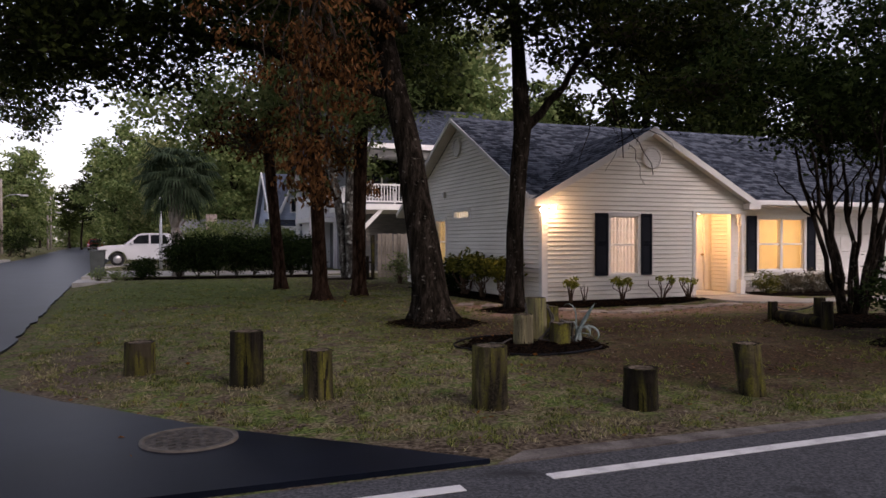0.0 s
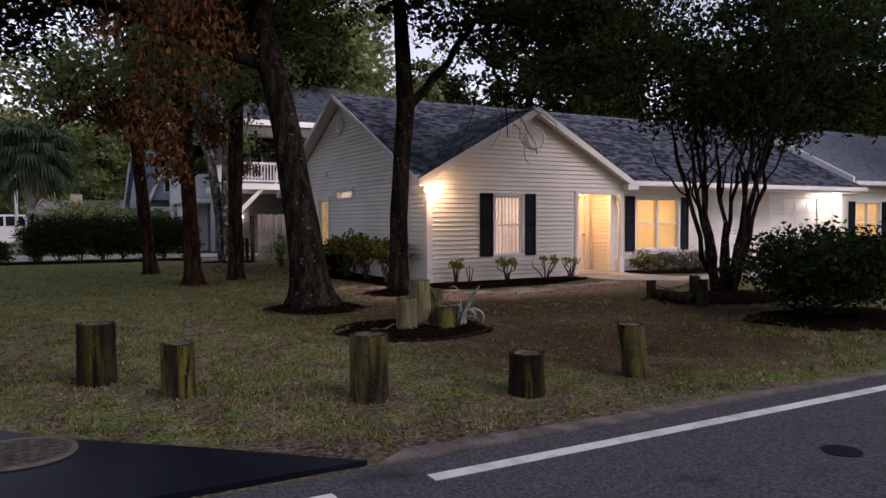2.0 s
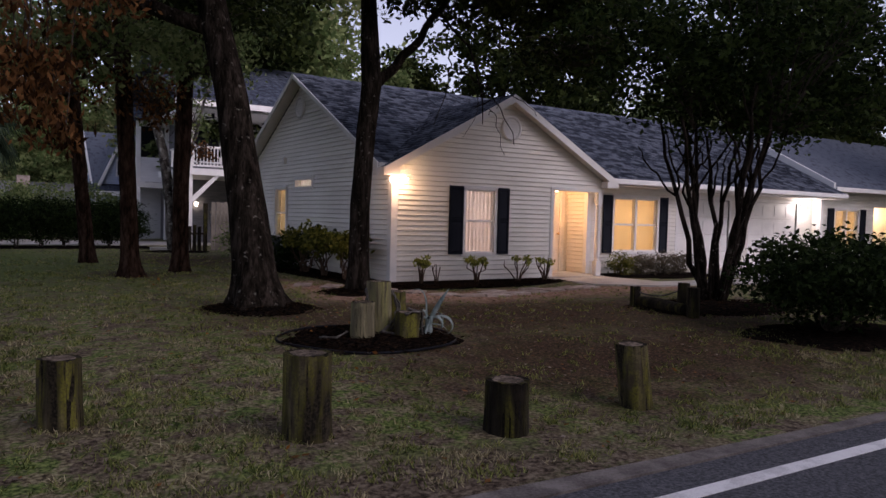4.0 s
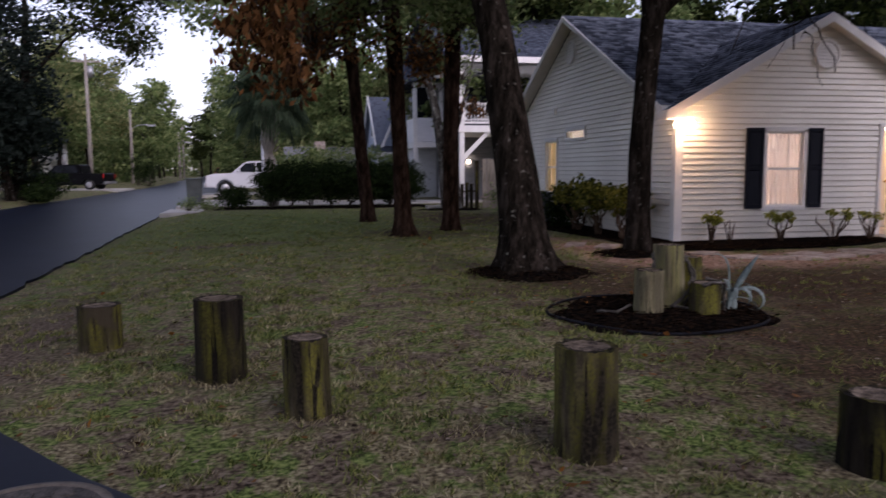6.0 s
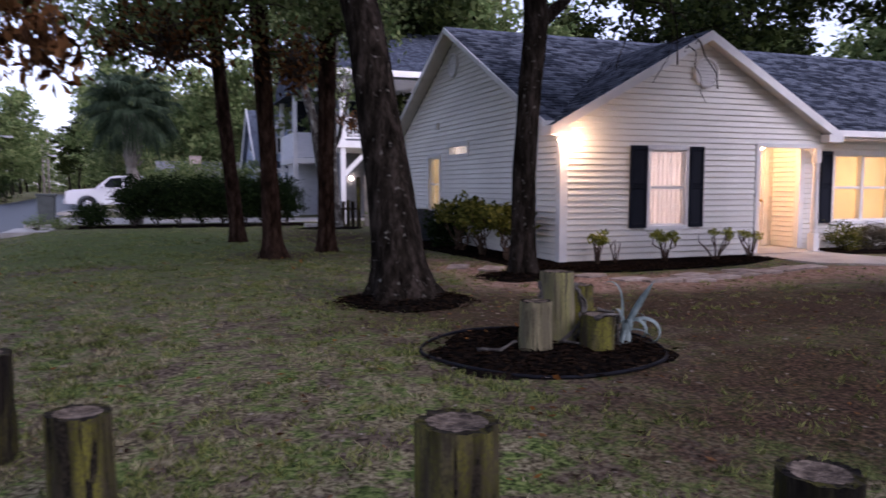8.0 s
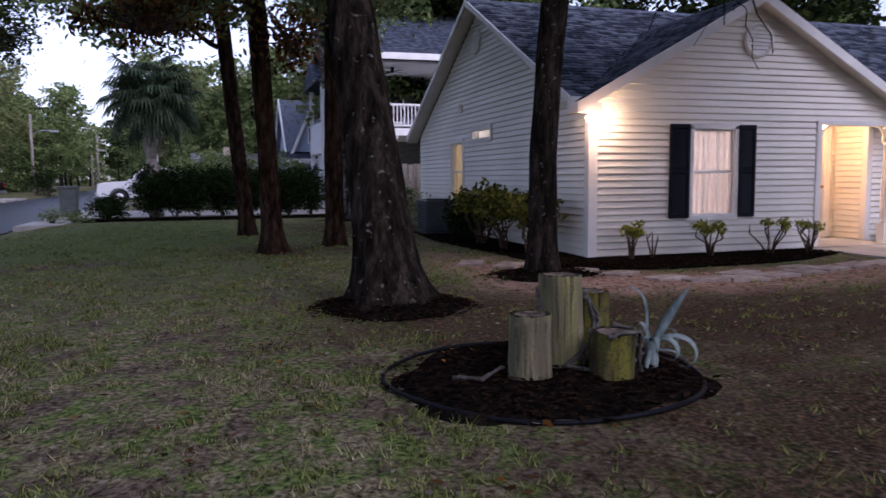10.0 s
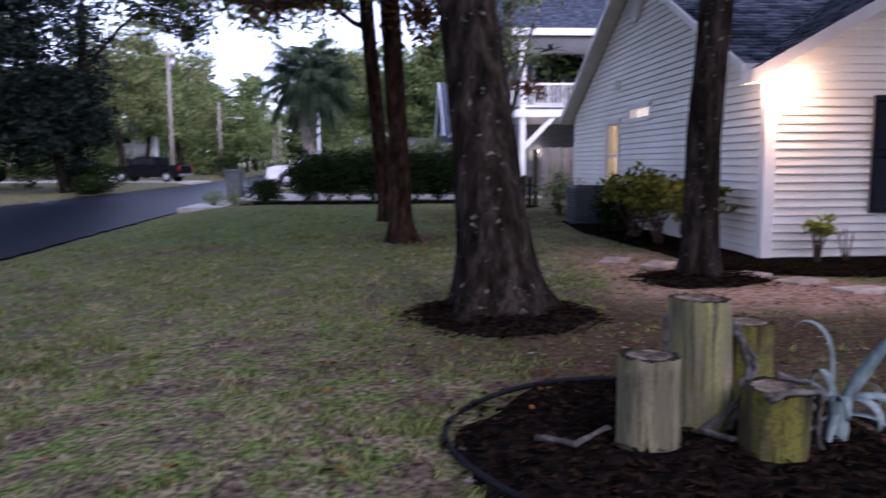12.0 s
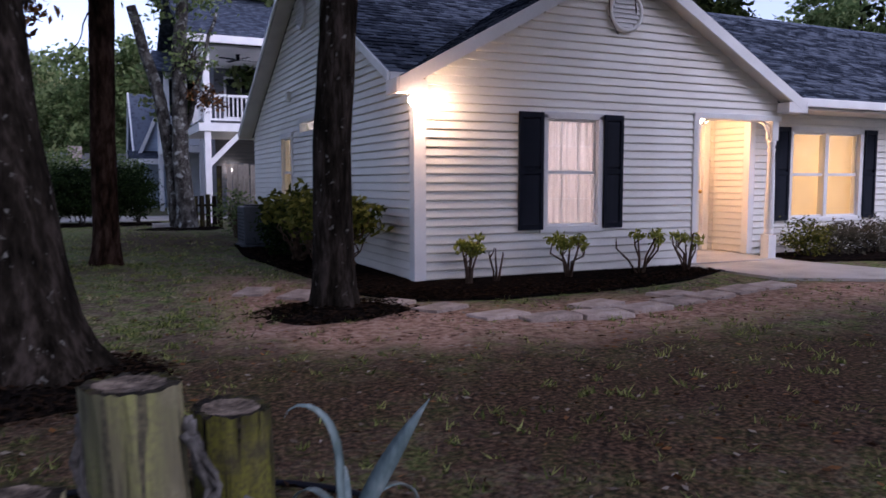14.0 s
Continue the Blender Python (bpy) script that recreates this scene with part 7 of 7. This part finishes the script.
# far woods that close the view between trunks and houses
def woods(x0, x1, y0, y1, z0, z1, count, size, material, seed):
    nr_ = np.random.default_rng(seed)
    mid = np.stack([nr_.uniform(x0, x1, count), nr_.uniform(y0, y1, count), z0 + (z1 - z0) * nr_.random(count) ** 1.3], 1)
    mid[:, 2] *= 0.75 + 0.25 * np.sin(mid[:, 0] * 0.7 + seed) * np.cos(mid[:, 0] * 0.23)
    pts = (mid[:, None, :] + nr_.normal(size=(count, 26, 3)) * size * 1.6).reshape(-1, 3)
    pts[:, 2] = np.maximum(pts[:, 2], 0.1)
    ob = put("far_woods", leaf_mesh("far_woods", pts, size, material, nr_, 0.6, 0.2))
    tagged(ob, "distant tangled green undergrowth and woods", "woods", kind="stuff")


woods(2, 48, 33, 38, 0.2, 5.0, 600, 0.40, LEAF_GREEN, 1)
woods(-10, 20, 62, 70, 0.2, 7.0, 700, 0.45, LEAF_GREEN, 2)
woods(-70, -25, 84, 96, 0.2, 8.0, 900, 0.5, LEAF_GREEN, 3)
woods(-80, -30, 34, 40, 0.2, 4.5, 500, 0.4, LEAF_OAK, 4)
woods(-100, 60, 208, 222, 0.2, 11.0, 1200, 0.9, LEAF_GREEN, 5)
woods(-7.2, -1.5, 40, 46, 0.2, 4.0, 220, 0.3, LEAF_YELLOW, 6)
woods(-60, 60, -34, -26, 0.2, 6.0, 600, 0.6, LEAF_OAK, 7)
woods(22, 46, -3, 3.0, 0.2, 5.5, 300, 0.35, LEAF_OAK, 8)


# ---- shingles on the roofs seen close by ----
def shingle_rows(name, origin, along, up, width, length, keep, seed, parent, single=False):
    """Tabs in staggered rows on a roof plane, each a thin wedge proud of the one above."""
    rng = random.Random(seed)
    o, u, v_ = Vector(origin), Vector(along).normalized(), Vector(up).normalized()
    n_ = u.cross(v_).normalized()
    if n_.z < 0:
        n_ = -n_
    verts, faces, places = [], [], []
    tab_w, tab_h = 0.30, 0.14
    for r in range(int(length / tab_h)):
        for c in range(-1, int(width / tab_w) + 1):
            a = c * tab_w + (0.15 if r % 2 else 0) + rng.uniform(-0.03, 0.03)
            b = a + tab_w - 0.008 - rng.choice((0, 0, 0.05, 0.09))
            a, b = max(a, 0), min(b, width)
            p = o + u * ((a + b) / 2) + v_ * (r * tab_h + tab_h / 2)
            if b - a < 0.05 or not keep(p):
                continue
            lift = 0.014 + rng.uniform(0, 0.006)
            k = len(verts)
            q0, q1 = o + u * a + v_ * (r * tab_h), o + u * b + v_ * (r * tab_h)
            q2, q3 = q1 + v_ * (tab_h + 0.02), q0 + v_ * (tab_h + 0.02)
            verts += [q0 + n_ * lift, q1 + n_ * lift, q2 + n_ * 0.004, q3 + n_ * 0.004, q0, q1]
            faces += [(k, k + 1, k + 2, k + 3), (k + 4, k + 5, k + 1, k)]
    ob = put(name, mesh_of(name, verts, faces, SHINGLE), parent)
    tagged(ob, kind="stuff")
    return ob


def main_z(y):
    return 2.60 + SLOPE * (y - EAVE_Y)


def gable_z(x):
    return GABLE_TOP - GABLE_SLOPE * abs(x - PEAK_X)


roof_main = bpy.data.objects["roof_main"]
sl, gs = math.hypot(1, SLOPE), math.hypot(1, GABLE_SLOPE)
shingle_rows("shingle_field", (-0.30, EAVE_Y, 2.60), (1, 0, 0), (0, 1, SLOPE), 16.5, 4.7 * sl, lambda p: main_z(p.y) > gable_z(p.x) - 0.02 or p.x > 5.7, 1, roof_main)
shingle_rows("shingle_field", (-0.30, GABLE_Y, gable_z(-0.30)), (0, 1, 0), (1, 0, GABLE_SLOPE), 3.5, 3.12 * gs, lambda p: gable_z(p.x) > main_z(p.y) - 0.02 and (p.x > 0 or p.y < 0.16), 2, roof_gable)
shingle_rows("shingle_field", (5.94, GABLE_Y, gable_z(5.94)), (0, 1, 0), (-1, 0, GABLE_SLOPE), 3.5, 3.12 * gs, lambda p: gable_z(p.x) > main_z(p.y) - 0.02 and (p.x < 5.64 or p.y < 0.25), 3, roof_gable)


# ---- lawn blades, litter and twigs ----
def in_yard(x, y):
    return (x - edge_x(y) > 0.25) & (y > -9.75) & ~((x > -1.1) & (y > -1.4)) & (np.hypot(x + 3.38, y + 5.78) > 1.02)


nr = np.random.default_rng(55)
n_try, per_tuft = 100000, 8
tx, ty = nr.uniform(-10.6, 4.5, n_try), nr.uniform(-9.8, 14, n_try)
near = np.exp(-np.maximum(0, ty + 4.5) / 7.0)
lush = np.array([noise.noise((a * 1.1, b * 1.1, 2.0)) + 1.0 * noise.noise((a * 4.3, b * 4.3, 7.0)) + 0.8 * noise.noise((a * 9.0, b * 9.0, 3.0)) for a, b in zip(tx, ty)])
bare = np.exp(-(((tx + 2.6) / 2.6) ** 2 + ((ty + 3.6) / 2.2) ** 2)) + np.exp(-(((tx + 1.2) / 1.6) ** 4 + ((ty + 7.2) / 1.6) ** 4)) + np.exp(-(((tx + 2.4) / 2.0) ** 4 + ((ty + 7.6) / 1.7) ** 4)) + 1.6 * np.exp(-(((tx - 1.6) / 3.4) ** 4 + ((ty + 4.2) / 3.2) ** 4))
ok = in_yard(tx, ty) & (nr.random(n_try) < near * np.clip(0.34 + 2.6 * lush, 0.02, 1) * (1 - 0.86 * np.clip(bare, 0, 1)))
tx, ty, bare = tx[ok], ty[ok], bare[ok]
patchy = np.array([noise.noise((a * 2.2, b * 2.2, 11.0)) + 0.5 * noise.noise((a * 6.0, b * 6.0, 5.0)) for a, b in zip(tx, ty)])
straw = (nr.random(len(tx)) < np.clip(0.36 + 1.5 * patchy, 0.04, 0.92) * np.clip(0.55 - 0.09 * ty, 0.15, 1)) & (bare < 0.3)
bx = (tx[:, None] + nr.normal(size=(len(tx), per_tuft)) * 0.022).reshape(-1)
by = (ty[:, None] + nr.normal(size=(len(tx), per_tuft)) * 0.022).reshape(-1)
dry = np.repeat(straw, per_tuft)


def blades(name, x, y, height, width, material, label, nr_):
    k = len(x)
    z = ground_z(x, y) - 0.004
    a = nr_.uniform(0, 2 * math.pi, k)
    h = height * nr_.uniform(0.45, 1.3, k)
    lean = nr_.normal(size=(k, 2)) * 0.65 * h[:, None]
    p = np.zeros((k, 3, 3))
    p[:, 0] = np.stack([x - width * np.cos(a), y - width * np.sin(a), z], 1)
    p[:, 1] = np.stack([x + width * np.cos(a), y + width * np.sin(a), z], 1)
    p[:, 2] = np.stack([x + lean[:, 0], y + lean[:, 1], z + h], 1)
    me_ = bpy.data.meshes.new(name)
    me_.vertices.add(3 * k)
    me_.vertices.foreach_set("co", p.reshape(-1))
    me_.loops.add(3 * k)
    me_.loops.foreach_set("vertex_index", np.arange(3 * k, dtype=np.int32))
    me_.polygons.add(k)
    me_.polygons.foreach_set("loop_start", np.arange(0, 3 * k, 3, dtype=np.int32))
    me_.update(calc_edges=True)
    me_.materials.append(material)
    tagged(put(name, me_), label, "grass", kind="stuff")


GRASS_BLADE = leafy("grass_blades", [(0.014, 0.022, 0.005), (0.085, 0.115, 0.026), (0.33, 0.355, 0.115)], 0.7, 0.1)
DRY_BLADE = leafy("dry_grass_blades", [(0.05, 0.040, 0.022), (0.22, 0.185, 0.10), (0.55, 0.49, 0.30)], 0.8, 0.1)
blades("lawn_grass", bx[~dry], by[~dry], 0.042, 0.0055, GRASS_BLADE, "short patchy green lawn grass", nr)
blades("dry_grass", bx[dry], by[dry], 0.038, 0.0055, DRY_BLADE, "dry straw-coloured grass in the lawn", nr)
lx, ly = nr.uniform(-10.2, 5, 17000), nr.uniform(-9.8, 9, 17000)
keep = (lx - edge_x(ly) > 0.1) & ~((lx > 0) & (ly > 0)) & (nr.random(17000) < 0.30 + 0.65 * np.exp(-(((lx + 1.5) / 4) ** 2 + ((ly + 3.5) / 3) ** 2)))
lx, ly = lx[keep], ly[keep]
pts = np.stack([lx, ly, ground_z(lx, ly) + 0.022], 1)
for nm, sl_, mt, sz in (("fallen_leaves", slice(0, None, 2), LEAF_BROWN, 0.055), ("leaf_litter", slice(1, None, 2), leafy("grey_leaf_litter", [(0.06, 0.045, 0.036), (0.15, 0.12, 0.098), (0.30, 0.26, 0.215)], 0.8, 0.1), 0.05)):
    me_ = leaf_mesh(nm, pts[sl_], sz, mt, nr, 0.6)
    co = np.zeros(len(me_.vertices) * 3)
    me_.vertices.foreach_get("co", co)
    co = co.reshape(-1, 3)
    gz = ground_z(co[:, 0], co[:, 1])
    co[:, 2] = gz + 0.012 + (co[:, 2] - gz) * 0.25
    me_.vertices.foreach_set("co", co.reshape(-1))
    tagged(put(nm, me_), "small dry leaves scattered on the lawn", "leaves", kind="stuff")
CHIPS = leafy("mulch_chips", [(0.002, 0.0015, 0.001), (0.008, 0.0055, 0.004), (0.040, 0.024, 0.015)], 0.95, 0.0)
heaps = [(-3.72, -3.12, 0.86, 0.78, 1300), (-1.42, -1.5, 0.76, 0.6, 900), (-3.38, -5.78, 1.0, 0.93, 1500), (3.1, -5.3, 1.7, 1.1, 1300)]
spread_x, spread_y = [], []
for hx, hy, rx, ry, k in heaps:
    a, q = nr.uniform(0, 2 * math.pi, k), np.sqrt(nr.random(k)) * nr.uniform(0.9, 1.08, k)
    spread_x.append(hx + rx * q * np.cos(a))
    spread_y.append(hy + ry * q * np.sin(a))
for (ax, ay), (cx, cy), k in (((-1.05, 6.0), (-0.95, -0.5), 1100), ((-0.95, -0.5), (-0.4, -1.35), 450), ((-0.4, -1.35), (1.6, -1.45), 750), ((1.6, -1.45), (3.9, -0.75), 800)):
    f = nr.random(k)
    inward = np.abs(nr.normal(size=k)) * 0.42 - 0.10
    spread_x.append(ax + (cx - ax) * f + np.where(ay > -0.6, inward, nr.normal(size=k) * 0.05))
    spread_y.append(ay + (cy - ay) * f + np.where(ay > -0.6, 0.0, inward))
cx_, cy_ = np.concatenate(spread_x), np.concatenate(spread_y)
cz_ = np.array([0.26 if (y > -1.5 and -1.3 < x < 4.0) else 0.0 for x, y in zip(cx_, cy_)])
for hx, hy, rx, ry, h in ((-3.72, -3.12, 0.80, 0.72, 0.10), (-1.42, -1.5, 0.72, 0.55, 0.07), (-3.38, -5.78, 1.0, 0.94, 0.055), (3.1, -5.3, 1.6, 1.0, 0.10)):
    f2_ = ((cx_ - hx) / rx) ** 2 + ((cy_ - hy) / ry) ** 2
    cz_ = np.where(f2_ < 1.25, np.maximum(cz_, yard_z(hx, hy) + h * np.maximum(0, 1 - f2_) + 0.02), cz_)
cz_ = np.maximum(cz_, ground_z(cx_, cy_) + 0.015)
pts = np.stack([cx_, cy_, cz_], 1)
me_ = leaf_mesh("mulch_chips", pts, 0.065, CHIPS, nr, 0.45)
co = np.zeros(len(me_.vertices) * 3)
me_.vertices.foreach_get("co", co)
co = co.reshape(-1, 3)
mid_z = np.repeat(cz_, 4)
co[:, 2] = mid_z + (co[:, 2] - mid_z) * 0.35
me_.vertices.foreach_set("co", co.reshape(-1))
tagged(put("mulch_chips", me_), "dark bark chips and leaves on the mulch beds", "mulch", kind="stuff")
ORANGE = leafy("orange_leaf", [(0.16, 0.06, 0.015), (0.36, 0.15, 0.035)])
pts = np.stack([nr.uniform(-9, -1, 42), nr.uniform(-9.5, 3, 42), np.zeros(42)], 1)
pts = np.concatenate([pts, [(-3.68, -5.28, 0), (-3.95, -5.5, 0), (-3.3, -5.1, 0), (-3.8, -5.2, 0)]])
pts[:, 2] = ground_z(pts[:, 0], pts[:, 1]) + np.where(np.hypot(pts[:, 0] + 3.38, pts[:, 1] + 5.78) < 1, 0.075, 0.035)
tagged(put("orange_leaves", leaf_mesh("orange_leaves", pts, 0.062, ORANGE, nr, 0.5)), "few orange fallen leaves on the grass", "leaves", kind="stuff")
for ob in list(bpy.data.objects):
    if ob.type == "MESH" and ob.name.split(".")[0] in ("crown", "foliage", "leaf_tuft", "leaf_spray", "twigs", "twig_spray", "leaf_boot", "branch"):
        ob["kind"] = "stuff"
